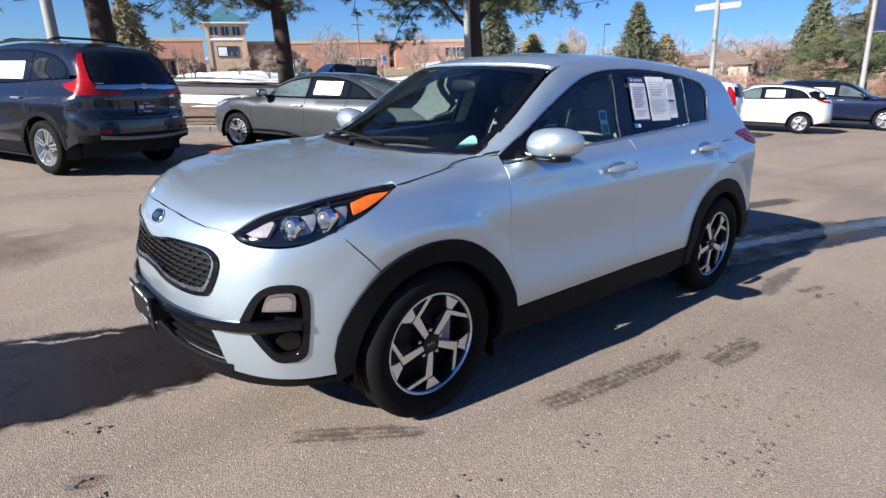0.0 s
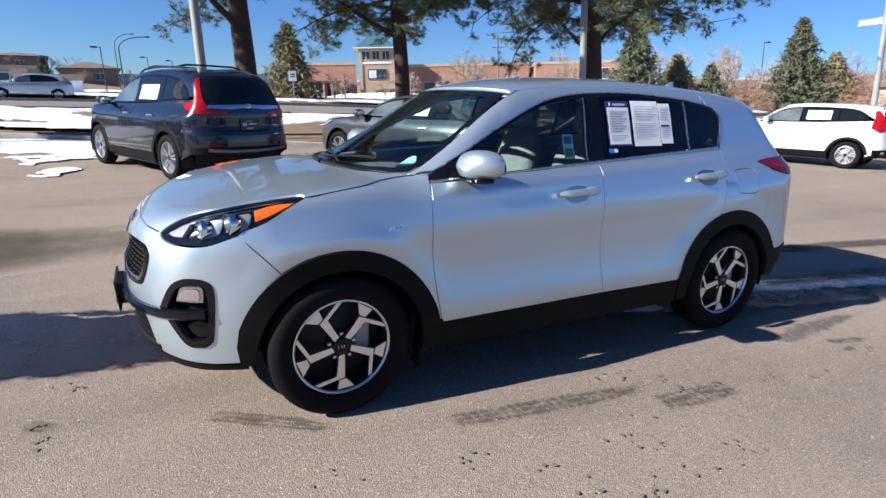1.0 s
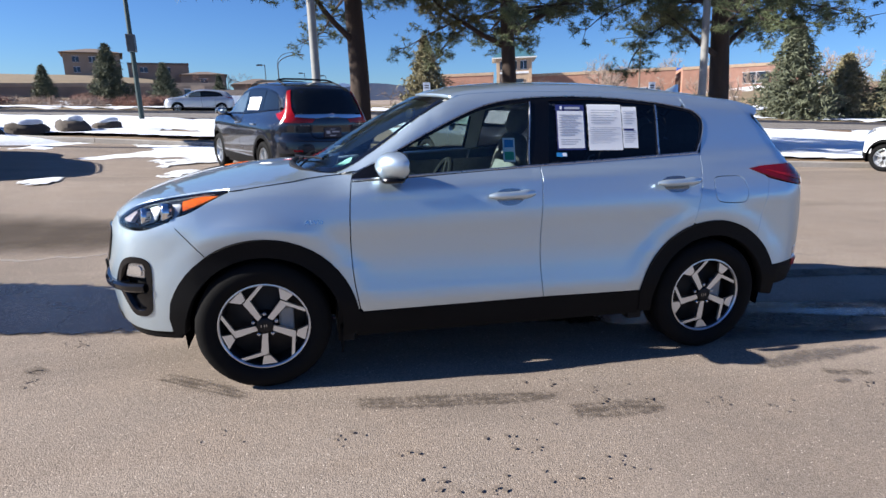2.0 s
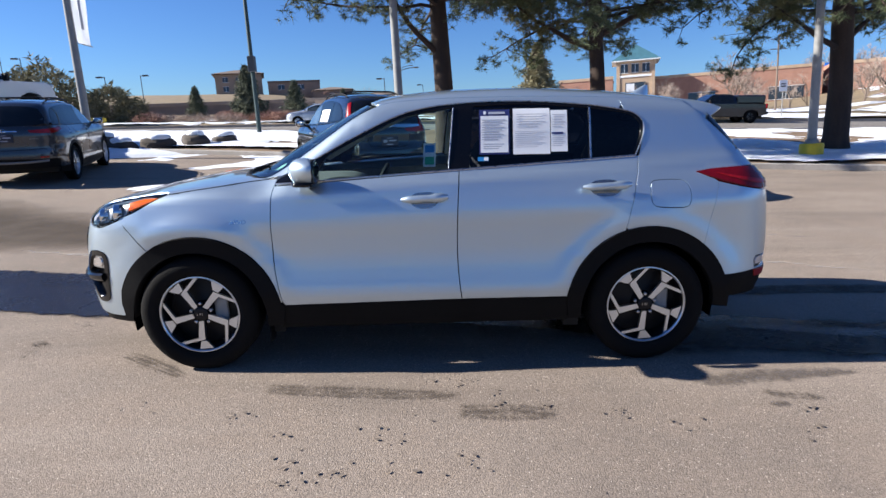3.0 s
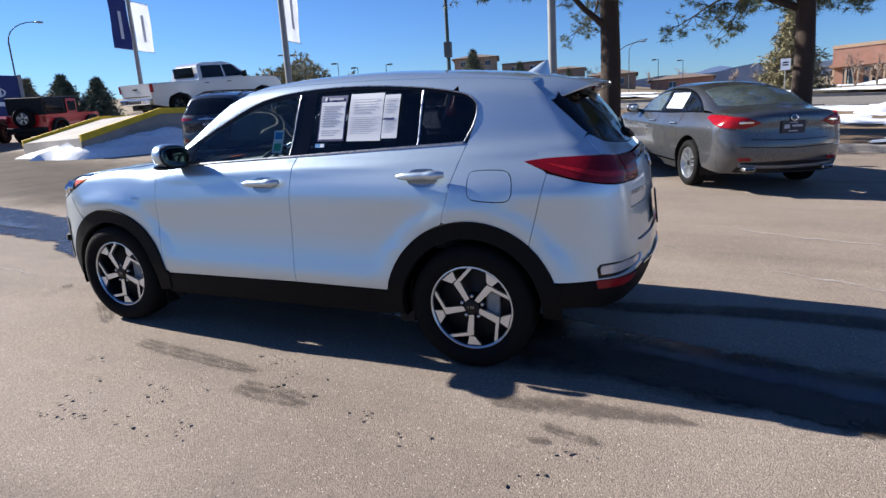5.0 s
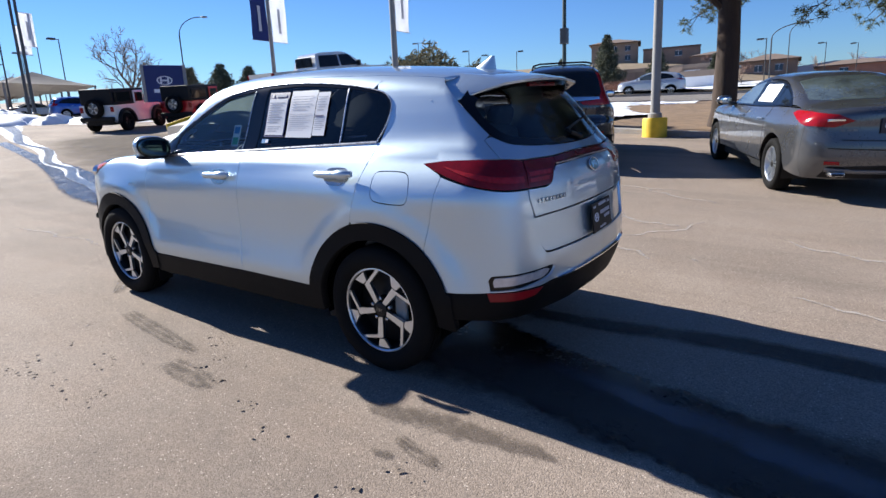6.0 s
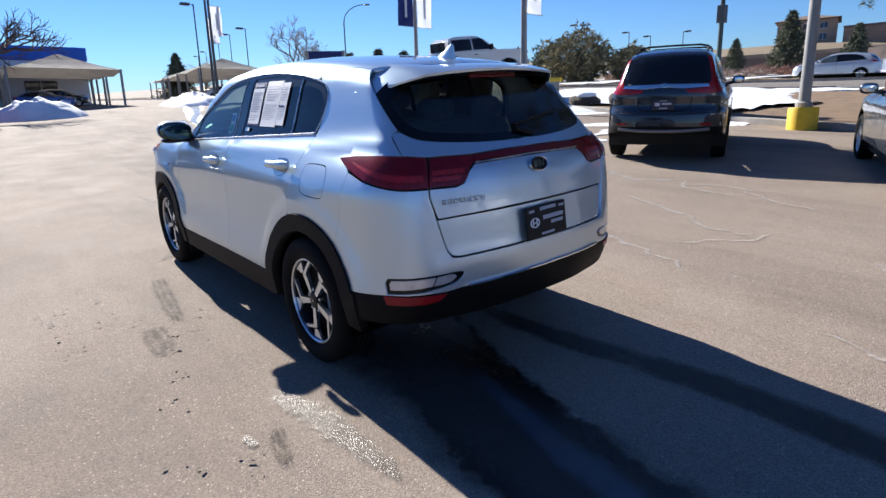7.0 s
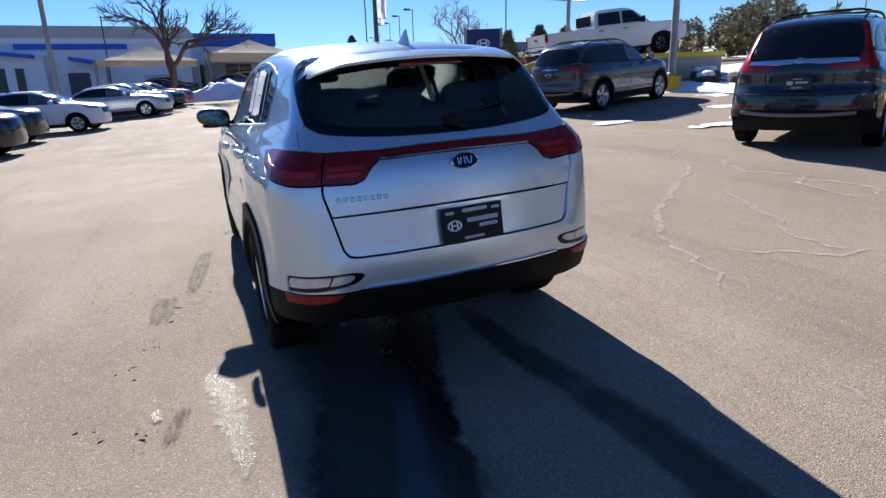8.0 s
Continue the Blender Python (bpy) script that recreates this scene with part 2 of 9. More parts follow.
def panel(name, shell, way, outline, material, parent, holes=(), off=0.0, step=.04, edge=.02, gap=.0025, flange=.014, flip=False, label=""):
    """A piece of a car's skin: an outline thrown onto the shell, with turned-in edges. flip: on the other side of the car."""
    v, f, rims = sheet(outline, holes, step, edge, gap)
    p = shell.on(way, v[:, 0], v[:, 1])
    n = shell.normal(p)
    p = p + n * off
    tri = p[f]
    side = np.einsum("ij,ij->i", np.cross(tri[:, 1] - tri[:, 0], tri[:, 2] - tri[:, 0]), n[f[:, 0]])
    f = np.where((side < 0)[:, None], f[:, ::-1], f)
    pts, nrm, faces = [p], [n], [tuple(int(i) for i in t) for t in f]
    if flange:
        have = {}
        for t in faces:
            for i in range(3):
                have[(t[i], t[(i + 1) % 3])] = True
        count = len(p)
        for rim in rims:
            r = np.array(rim)
            a, b = p[r], p[r] - n[r] * flange
            out = np.cross(np.roll(p[r], -1, 0) - np.roll(p[r], 1, 0), n[r])
            out /= np.maximum(np.linalg.norm(out, axis=1, keepdims=True), 1e-9)
            fwd = (rim[0], rim[1]) in have
            if not fwd:
                out = -out
            k, m = count, len(rim)
            pts += [a, b]
            nrm += [(out + n[r]) / 1.42, out]
            for i in range(m):
                j = (i + 1) % m
                q = (k + i, k + m + i, k + m + j, k + j)
                faces.append(q if fwd else q[::-1])
            count += 2 * m
    p, n = np.concatenate(pts), np.concatenate(nrm)
    if flip:
        p, n = p * (1, -1, 1), n * (1, -1, 1)
        faces = [q[::-1] for q in faces]
    me = bpy.data.meshes.new(name)
    me.from_pydata(p.tolist(), [], faces)
    me.polygons.foreach_set("use_smooth", [True] * len(me.polygons))
    me.normals_split_custom_set_from_vertices(n.tolist())
    return link(name, me, material, parent, label)


def both(name, shell, way, outline, material, parent, **k):
    return [panel(name, shell, way, outline, material, parent, flip=s, **k) for s in (False, True)]


def bead(name, shell, way, path, material, parent, width=.012, high=.006, off=0.0, flip=False, label="", step=.02):
    """A raised strip that runs along a path on the skin."""
    q = spline(path, step, closed=False)
    p = shell.on(way, q[:, 0], q[:, 1])
    n = shell.normal(p)
    t = np.gradient(p, axis=0)
    t /= np.linalg.norm(t, axis=1, keepdims=True)
    w = np.cross(n, t)
    rows = [p + w * width * a + n * (off + high * b) for a, b in ((-.5, -.6), (-.5, .5), (-.25, 1), (.25, 1), (.5, .5), (.5, -.6))]
    s = -1 if flip else 1
    bm = bmesh.new()
    rings = [[bm.verts.new((r[i][0], r[i][1] * s, r[i][2])) for r in rows] for i in range(len(p))]
    for a, b in zip(rings, rings[1:]):
        for k in range(5):
            bm.faces.new((a[k], a[k + 1], b[k + 1], b[k]))
    bm.faces.new(rings[0])
    bm.faces.new(rings[-1][::-1])
    bmesh.ops.recalc_face_normals(bm, faces=bm.faces)
    return part(name, bm, material, parent, label, smooth=True)


def blob(bm, centre, size, power=(2.5, 2.5), n=(20, 12), m=None, shape=None):
    """A rounded block (superellipsoid)."""
    def sg(c, e):
        return math.copysign(abs(c) ** (2 / e), c)
    rings = []
    for j in range(n[1] + 1):
        v = -math.pi / 2 + math.pi * j / n[1]
        ring = []
        for i in range(n[0]):
            u = 2 * math.pi * i / n[0]
            q = Vector((sg(math.cos(v), power[1]) * sg(math.cos(u), power[0]) * size[0], sg(math.cos(v), power[1]) * sg(math.sin(u), power[0]) * size[1], sg(math.sin(v), power[1]) * size[2]))
            if shape:
                q = Vector(shape(q))
            q = Vector(centre) + q
            ring.append(bm.verts.new(m @ q if m else q))
        rings.append(ring)
    for a, b in zip(rings, rings[1:]):
        for i in range(n[0]):
            bm.faces.new((a[i], a[(i + 1) % n[0]], b[(i + 1) % n[0]], b[i]))
    bmesh.ops.remove_doubles(bm, verts=[v for r in (rings[0], rings[-1]) for v in r], dist=1e-5)
    return bm


def curve(*knots):
    """A smooth monotone curve through (x, y) knots."""
    xs, ys = np.array([k[0] for k in knots], float), np.array([k[1] for k in knots], float)
    h, d = np.diff(xs), np.diff(ys) / np.diff(xs)
    m = np.zeros(len(xs))
    m[0], m[-1] = d[0], d[-1]
    for i in range(1, len(xs) - 1):
        if d[i - 1] * d[i] > 0:
            w1, w2 = 2 * h[i] + h[i - 1], h[i] + 2 * h[i - 1]
            m[i] = (w1 + w2) / (w1 / d[i - 1] + w2 / d[i])

    def at(x):
        x = np.clip(np.asarray(x, float), xs[0], xs[-1])
        i = np.clip(np.searchsorted(xs, x) - 1, 0, len(h) - 1)
        t = (x - xs[i]) / h[i]
        return ((1 + 2 * t) * (1 - t) ** 2 * ys[i] + t * (1 - t) ** 2 * h[i] * m[i]
                + t * t * (3 - 2 * t) * ys[i + 1] + t * t * (t - 1) * h[i] * m[i + 1])
    return at


def smax(a, b, k):
    h = np.maximum(k - np.abs(a - b), 0) / k
    return np.maximum(a, b) + h * h * k / 4


class Shell:
    """A car's skin as the rounded meeting of four sheets: side, top, nose and tail. The car points along -x."""

    def __init__(self, side, top, nose, tail, k=(0.10, 0.12, 0.16)):
        self.side, self.top, self.nose, self.tail, self.k = side, top, nose, tail, k

    def f(self, p):
        x, a, z = p[..., 0], np.abs(p[..., 1]), p[..., 2]
        v = smax(a - self.side(x, z), z - self.top(x, a), self.k[0])
        v = smax(v, self.nose(a, z) - x, self.k[1])
        return smax(v, x - self.tail(a, z), self.k[2])

    def ray(self, way, u, v):
        u, v, o = np.asarray(u, float), np.asarray(v, float), np.zeros(np.shape(u))
        if way == "side":
            return np.stack([u, o - 1.3, v], -1), np.stack([u, o, v], -1)
        if way == "top":
            return np.stack([u, v, o + 2.6], -1), np.stack([u, v, o + 0.3], -1)
        if way == "front":
            return np.stack([o - 3.2, u, v], -1), np.stack([o - 0.6, u, v], -1)
        if way == "rear":
            return np.stack([o + 3.4, u, v], -1), np.stack([o + 0.6, u, v], -1)
        c = -1.3 if way == "nose" else 1.3
        s = -1 if way == "nose" else 1
        return (np.stack([c + s * 2.2 * np.cos(u), 2.2 * np.sin(u), v], -1), np.stack([c + o, o, v], -1))

    def on(self, way, u, v):
        """The places where the rays of a projection meet the skin."""
        p, q = self.ray(way, u, v)
        lo, hi = np.zeros(p.shape[:-1]), np.ones(p.shape[:-1])
        for _ in range(30):
            mid = (lo + hi) / 2
            out = self.f(p + (q - p) * mid[..., None]) > 0
            lo, hi = np.where(out, mid, lo), np.where(out, hi, mid)
        return p + (q - p) * hi[..., None]

    def normal(self, p):
        g = np.zeros(p.shape)
        for i in range(3):
            e = np.zeros(3)
            e[i] = 0.004
            g[..., i] = self.f(p + e) - self.f(p - e)
        return g / np.maximum(np.linalg.norm(g, axis=-1, keepdims=True), 1e-9)

    def y(self, x, z):
        return np.abs(self.on("side", x, z)[..., 1])

    def z(self, x, a):
        return self.on("top", x, a)[..., 2]


def suv_shell():
    across = curve((0.15, .84), (0.3, .880), (.40, .895), (.46, .902), (.50, .898), (.56, .886), (.64, .872), (.72, .864), (.82, .862), (.88, .864), (.93, .862), (.98, .854),
                   (1.03, .839), (1.09, .812), (1.13, .784), (1.16, .756), (1.26, .707), (1.4, .660), (1.5, .622), (1.58, .57), (1.7, .48))
    roof = curve((-2.4, .70), (-2.25, .86), (-2.13, .945), (-1.95, 1.005), (-1.7, 1.06), (-1.4, 1.105), (-1.15, 1.135), (-1.06, 1.165), (-.85, 1.295),
                 (-.6, 1.440), (-.42, 1.535), (-.28, 1.592), (-.1, 1.625), (.2, 1.648), (.6, 1.655), (1.0, 1.640), (1.4, 1.610), (1.8, 1.555), (2.1, 1.50))
    nose_z = curve((.1, -2.00), (.2, -2.10), (.3, -2.19), (.45, -2.225), (.6, -2.235), (.75, -2.22), (.88, -2.185), (.95, -2.15), (1.05, -2.10), (1.3, -1.9))
    tail_z = curve((.15, 2.02), (.25, 2.09), (.40, 2.19), (.55, 2.238), (.66, 2.244), (.70, 2.238), (.74, 2.230), (.88, 2.212), (1.0, 2.194), (1.08, 2.170), (1.14, 2.128),
                   (1.2, 2.07), (1.35, 1.95), (1.5, 1.82), (1.62, 1.70))
    nose_a = curve((0, 0), (.2, .008), (.4, .045), (.55, .105), (.7, .215), (.8, .36), (.9, .60))
    tail_a = curve((0, 0), (.25, .012), (.5, .055), (.65, .095), (.75, .15), (.85, .26), (.95, .44))

    tail_s = curve((.15, 2.02), (.25, 2.09), (.40, 2.19), (.55, 2.235), (.67, 2.237), (.80, 2.230), (.9, 2.220), (1.0, 2.205), (1.08, 2.18), (1.14, 2.13),
                   (1.2, 2.07), (1.35, 1.95), (1.5, 1.82), (1.62, 1.70))

    def tail(a, z):
        w = np.clip((np.abs(a) - .60) / .09, 0, 1)
        w = w * w * (3 - 2 * w)
        return tail_z(z) * (1 - w) + tail_s(z) * w - tail_a(a)

    def side(x, z):
        lower = np.clip((1.12 - z) / 0.5, 0, 1)
        q = z - .04 * x * np.exp(-((z - .90) / .16) ** 2)
        ring = sum(.019 / (1 + np.exp((np.hypot(x - c, z - .34) - .580) / .020)) * np.clip((z - .45) / .2, 0, 1) for c in (-1.33, 1.335))
        shoulder = .013 * np.exp(-((1.055 + .0595 * (x + .64) - z) / .042) ** 2) * np.clip((x + 1.0) / .3, 0, 1)
        return (across(q) + ring + shoulder - .10 * np.clip(-1.1 - x, 0, 2) ** 2 * (.5 + .5 * lower) - .032 * np.clip(x - .9, 0, 2) ** 2
                + .012 * np.exp(-((x - 1.35) / .45) ** 2 - ((z - .93) / .13) ** 2) + .012 * np.exp(-((x + 1.35) / .5) ** 2 - ((z - .9) / .14) ** 2))

    def top(x, a):
        hood = 1 / (1 + np.exp((x + 1.0) / .07))
        glass = np.exp(-((x + .75) / .38) ** 2)
        return roof(x - .24 * a * a * glass) - (.12 * a * a + .06 * a ** 4) * (1 - hood) - .035 * a * a * hood

    return Shell(side, top, lambda a, z: nose_z(z) + nose_a(a), tail, (.07, .10, .12))


# ---- wheels ----
def tyre_mesh(R, r, w):
    """A tyre of outer radius R, rim radius r and width w, with grooves in its tread."""
    h = w / 2
    prof = [(r, -h * .70), (r + .012, -h * .88), (r + .35 * (R - r), -h * 1.0), (r + .62 * (R - r), -h * .985), (R - .022, -h * .90), (R - .006, -h * .76)]
    for g in (-.45, -.16, .16, .45):
        prof += [(R - .001, h * (g - .05)), (R - .010, h * (g - .04)), (R - .010, h * (g + .04)), (R - .001, h * (g + .05))]
    prof += [(a, -b) for a, b in prof[5::-1]]
    return lathe(bmesh.new(), prof, 56)


def spoke_mesh(R, style, y):
    """One spoke of a wheel, lying along +z; R: the rim's radius, y: where the face lies."""
    bm = bmesh.new()
    if style == "pinwheel":
        q = lambda *p: [(x * R, z * R) for x, z in p]
        prism(bm, q((-.050, .190), (.075, .205), (.140, .668), (-.030, .706)), y + .022, y)
        prism(bm, q((-.030, .709), (.142, .664), (.605, .765), (.528, .824)), y + .016, y - .0008)
        prism(bm, q((-.060, .742), (.085, .752), (.135, .965), (-.225, .945)), y + .016, y - .0012)
    elif style == "double":
        for s in (-1, 1):
            prism(bm, [(s * .004, .04), (s * .022, .04), (s * .048, R * .97), (s * .022, R * .98)][::s], y + .02, y)
    else:
        prism(bm, [(-.020, .04), (.020, .04), (.040, R * .97), (-.040, R * .97)], y + .022, y)
    return bm


def wheel(parent, x, y, z, R, r, w, style="pinwheel", face=None, name="wheel", out=-1, turn=0.0, count=5, full=True):
    """A wheel with its tyre, rim, spokes, nuts and disc; out: the side it faces along y."""
    face = face or ALLOY
    hub = new(name)
    hub.parent = parent
    hub.matrix_basis = pose(x, y, z, 0, 0, 0 if out < 0 else 180)
    part("tyre", tyre_mesh(R, r, w), RUBBER, hub, "black rubber tyre", True)
    h = w / 2
    part("rim", lathe(bmesh.new(), [(r - .005, -h * .68), (r - .012, -h * .60), (r - .016, -h * .30), (r - .030, h * .5), (r - .02, h * .8)], 48), WHEELBLACK if style == "pinwheel" else face, hub, "", True)
    part("rim_lip", lathe(bmesh.new(), [(r + .004, -h * .74), (r + .005, -h * .80), (r - .001, -h * .81), (r - .006, -h * .76), (r - .006, -h * .66)], 64), face, hub, "", True)
    part("wheel_dish", lathe(bmesh.new(), [(r - .016, h * .10), (r * .62, h * .05), (.07, -h * .10), (.055, -h * .40), (.001, -h * .40)], 40), WHEELBLACK if style == "pinwheel" else DISC, hub, "", True)
    yf = -h * .66
    for i in range(count):
        s = part("spoke", spoke_mesh(r - .002, style, yf), face, hub)
        s.matrix_basis = pose(0, 0, 0, 0, turn + 360 * i / count, 0)
    part("hub_cap", lathe(bmesh.new(), [(.044, yf + .03), (.044, yf + .002), (.040, yf - .002), (.026, yf - .004), (.001, yf - .004)], 28), WHEELBLACK, hub, "", True)
    if full:
        for i in range(count):
            a = radians(turn + 36 + 360 * i / count)
            part("wheel_nut", lathe(bmesh.new(), [(.010, .012), (.010, -.006), (.006, -.009), (.001, -.009)], 8, centre=(.062 * math.sin(a), yf + .010, .062 * math.cos(a))), SATIN, hub)
        part("brake_caliper", box(bmesh.new(), .07, .15, -h * .30, -h * .12, -.06, .09, .015), TRIMGREY, hub)
        lg = bmesh.new()
        for u0, u1 in ((-.020, -.017), (-.004, -.001), (.008, .011)):
            box(lg, u0, u1, yf - .0065, yf - .0035, -.008, .008)
        part("hub_mark", lg, SATIN, hub)
    return hub


# ---- the silver compact SUV ----
suv = suv_shell()
car = thing("compact_suv", pose(0, 0, 0), "silver compact SUV standing on dry asphalt, papers on its rear window", "car")


def belt(x):
    return 1.117 + .0595 * (x + .64)


FC, RC, AR = (-1.325, .335), (1.335, .345), .492       # wheel arches: centres and outer radius
ARCH_F, ARCH_R = arc(*FC, AR, 8, 127, 16), arc(*RC, AR, 176, 21, 18)
SPLIT_F = [(-.855, 1.10), (-.866, 1.02, 1), (-.872, .85, 1), (-.862, .62, 1), (-.832, .43)]
SPLIT_M = [(.222, belt(.222)), (.208, .95, 1), (.203, .72, 1), (.210, .56, 1), (.225, .425)]
SPLIT_R = [(1.292, belt(1.292)), (1.235, 1.03, 1), (1.185, .83)]
HOODSEAM = [(-1.47, 1.062, 1), (-1.26, 1.090, 1), (-1.06, 1.112, 1), (-.90, 1.132)]
LAMP_LOW = [(-1.765, .918, 1), (-1.655, .97, 1), (-1.47, 1.062)]
SEAM_B = [(-1.60, .742), (-1.68, .83, 1), (-1.765, .918)]

GAP = dict(gap=.0030, flange=.025)
both("front_door", suv, "side", SPLIT_F + [(-.815, .408), (.225, .425)] + SPLIT_M[-2::-1], SILVER, car, step=.032, **GAP)
both("rear_door", suv, "side", SPLIT_M + [(.845, .425)] + arc(*RC, AR, 171, 108, 10) + SPLIT_R[-2::-1], SILVER, car, step=.032, **GAP)
both("front_fender", suv, "side", [(-.832, .43), (-.862, .62, 1), (-.872, .85, 1), (-.866, 1.02, 1), (-.855, 1.10), (-.845, 1.135)] + HOODSEAM[::-1] + LAMP_LOW[1::-1]
     + [(-1.68, .83, 1), (-1.60, .742)] + arc(*FC, AR, 124, 10, 16), SILVER, car, step=.032, **GAP)

# roof edge, shared by roof, pillars and quarter panels
def edge_a(x):
    return .556 - .03 * max(0, x - .9) ** 2 - .02 * max(0, -x) ** 2


DLO_TOP = [(-.845, 1.135), (-.62, 1.245, 1), (-.40, 1.362, 1), (-.10, 1.495, 1), (.20, 1.547, 1), (.60, 1.558, 1), (1.0, 1.530, 1), (1.25, 1.488, 1), (1.325, 1.440, 1), (1.338, 1.40, 1), (1.325, 1.34, 1), (1.292, belt(1.292))]
dlo_line = spline(DLO_TOP, .04, closed=False)
rail_in = [(x, -edge_a(x)) for x in np.linspace(1.28, -.20, 14)]
ws_edge = [(-.27, -.575), (-.42, -.605), (-.60, -.635), (-.80, -.662), (-.93, -.672)]
rail_out = [(q[0], -float(suv.y(q[0], q[1]))) for q in dlo_line if q[0] < 1.25 and q[1] > 1.14 and (q[0] < 1.2)]
both("roof_rail", suv, "top", rail_out + rail_in + ws_edge, SILVER, car, step=.04, gap=.0015, flange=.002)
quarter_top = [(x, float(suv.z(x, edge_a(x)))) for x in np.linspace(1.195, 1.60, 8)]
dlo_rear = [tuple(q) for q in dlo_line if q[0] > 1.195 and q[1] > 1.21]


def tail_to_side(*pts):
    return [(float(q[0]), float(q[2])) for q in suv.on("tail", np.array([a for a, b in pts]), np.array([b for a, b in pts]))]


def side_to_tail(*pts):
    return [(float(math.atan2(q[1], q[0] - 1.3)), float(q[2])) for q in suv.on("side", np.array([a for a, b in pts]), np.array([b for a, b in pts]))]


both("quarter_panel", suv, "side", [(1.185, .83)] + [(1.235, 1.03), (1.292, belt(1.292))] + dlo_rear[::-1] + quarter_top + tail_to_side((-.967, 1.425), (-.926, 1.386), (-.887, 1.348), (-.846, 1.306), (-.806, 1.267), (-.838, 1.245), (-.778, 1.163), (-.90, 1.160), (-1.06, 1.152), (-1.186, 1.138), (-1.09, 1.096)) + [(1.735, 1.082), (1.655, .715)] + arc(*RC, AR, 50, 106, 8), SILVER, car, step=.032, holes=[[(1.325, 1.03, 1), (1.335, 1.085, 1), (1.385, 1.098, 1), (1.52, 1.096, 1), (1.558, 1.06, 1), (1.566, .985, 1), (1.545, .945, 1), (1.49, .938, 1), (1.375, .945, 1), (1.335, .965, 1)]], gap=.001)
both("fuel_flap", suv, "side", [(1.325, 1.03, 1), (1.335, 1.085, 1), (1.385, 1.098, 1), (1.52, 1.096, 1), (1.558, 1.06, 1), (1.566, .985, 1), (1.545, .945, 1), (1.49, .938, 1), (1.375, .945, 1), (1.335, .965, 1)], SILVER, car, step=.05, edge=.012, gap=.0045, flange=.02)

# side glass with its black surround and bright trim
FWIN = [(-.62, 1.128), (.150, belt(.15) + .010), (.192, 1.527), (-.10, 1.474, 1), (-.40, 1.340, 1), (-.56, 1.252, 1)]
RWIN = [(.285, belt(.285) + .010), (.318, 1.532), (.62, 1.540, 1), (1.0, 1.514), (.99, belt(.99) + .010)]
QWIN = [(1.013, belt(1.013) + .010), (1.022, 1.511), (1.235, 1.475, 1), (1.300, 1.432, 1), (1.308, 1.38, 1), (1.285, 1.30, 1), (1.255, belt(1.255) + .012)]
both("window_surround", suv, "side", [(-.855, 1.112)] + DLO_TOP[:-1] + [(1.292, belt(1.292))], GLOSSBLACK, car, holes=[FWIN, RWIN, QWIN], off=-.002, step=.06, gap=.002)
both("front_window", suv, "side", FWIN, GLASS, car, off=-.006, step=.06, gap=-.002, flange=0)
both("rear_window", suv, "side", RWIN, TINT, car, off=-.006, step=.06, gap=-.002, flange=0)
both("quarter_window", suv, "side", QWIN, TINT, car, off=-.006, step=.06, gap=-.002, flange=0)
for s in (False, True):
    bead("belt_trim", suv, "side", [(-.85, 1.108), (.2, belt(.2) + .002), (1.27, belt(1.27) + .002)], SATIN, car, .013, .006, flip=s, label="bright metal belt strip")
    bead("window_trim", suv, "side", [(1.27, belt(1.27) + .002), (1.318, 1.33, 1), (1.332, 1.40, 1), (1.318, 1.445, 1), (1.25, 1.488, 1), (1.0, 1.531, 1), (.60, 1.558, 1), (.2, 1.548, 1), (-.10, 1.496, 1), (-.40, 1.363, 1), (-.62, 1.246, 1), (-.845, 1.137)], SATIN, car, .007, .003, flip=s)
    bead("window_bar", suv, "side", [(1.004, belt(1.0) + .01), (1.010, 1.515)], SATIN, car, .010, .003, flip=s)
    bead("window_channel", suv, "side", [(.160, belt(.16) + .012), (.197, 1.525)], SATIN, car, .006, .002, flip=s)
    for u0, u1 in ((-.115, .150), (.928, 1.205)):
        hb = bmesh.new()
        zc = 1.012 + .05 * (u0 > .5)
        cy = -float(suv.y((u0 + u1) / 2, zc))
        q = [(u0 + (u1 - u0) * t, (cy - .008 - .034 * math.sin(math.pi * (.10 + .80 * t)) ** .6) * (-1 if s else 1), zc + .006 + .012 * t) for t in np.linspace(0, 1, 15)]
        tube(hb, q, [.006 + .015 * min(1, 5 * min(t, 1 - t) + .25) + .005 * (t > .7) for t in np.linspace(0, 1, 15)], 12)
        handle = part("door_handle", hb, SILVER, car, "", True)
        panel("handle_cup", suv, "side", [(u0 + .040, zc, 1), (u0 + .08, zc + .036, 1), (u1 - .08, zc + .038, 1), (u1 - .045, zc, 1), (u1 - .09, zc - .044, 1), (u0 + .09, zc - .046, 1)], HANDLECUP, handle, off=.0015, step=.03, gap=0, flange=0, flip=s)
        if u0 < 0:
            kb = bmesh.new()
            lathe(kb, [(.012, .004), (.012, -.003), (.009, -.005), (.001, -.005)], 14, centre=(u1 - .018, cy - .028, zc + .014))
            if s:
                bmesh.ops.scale(kb, vec=(1, -1, 1), verts=kb.verts)
            part("key_cap", kb, CHROME, handle, "", True)

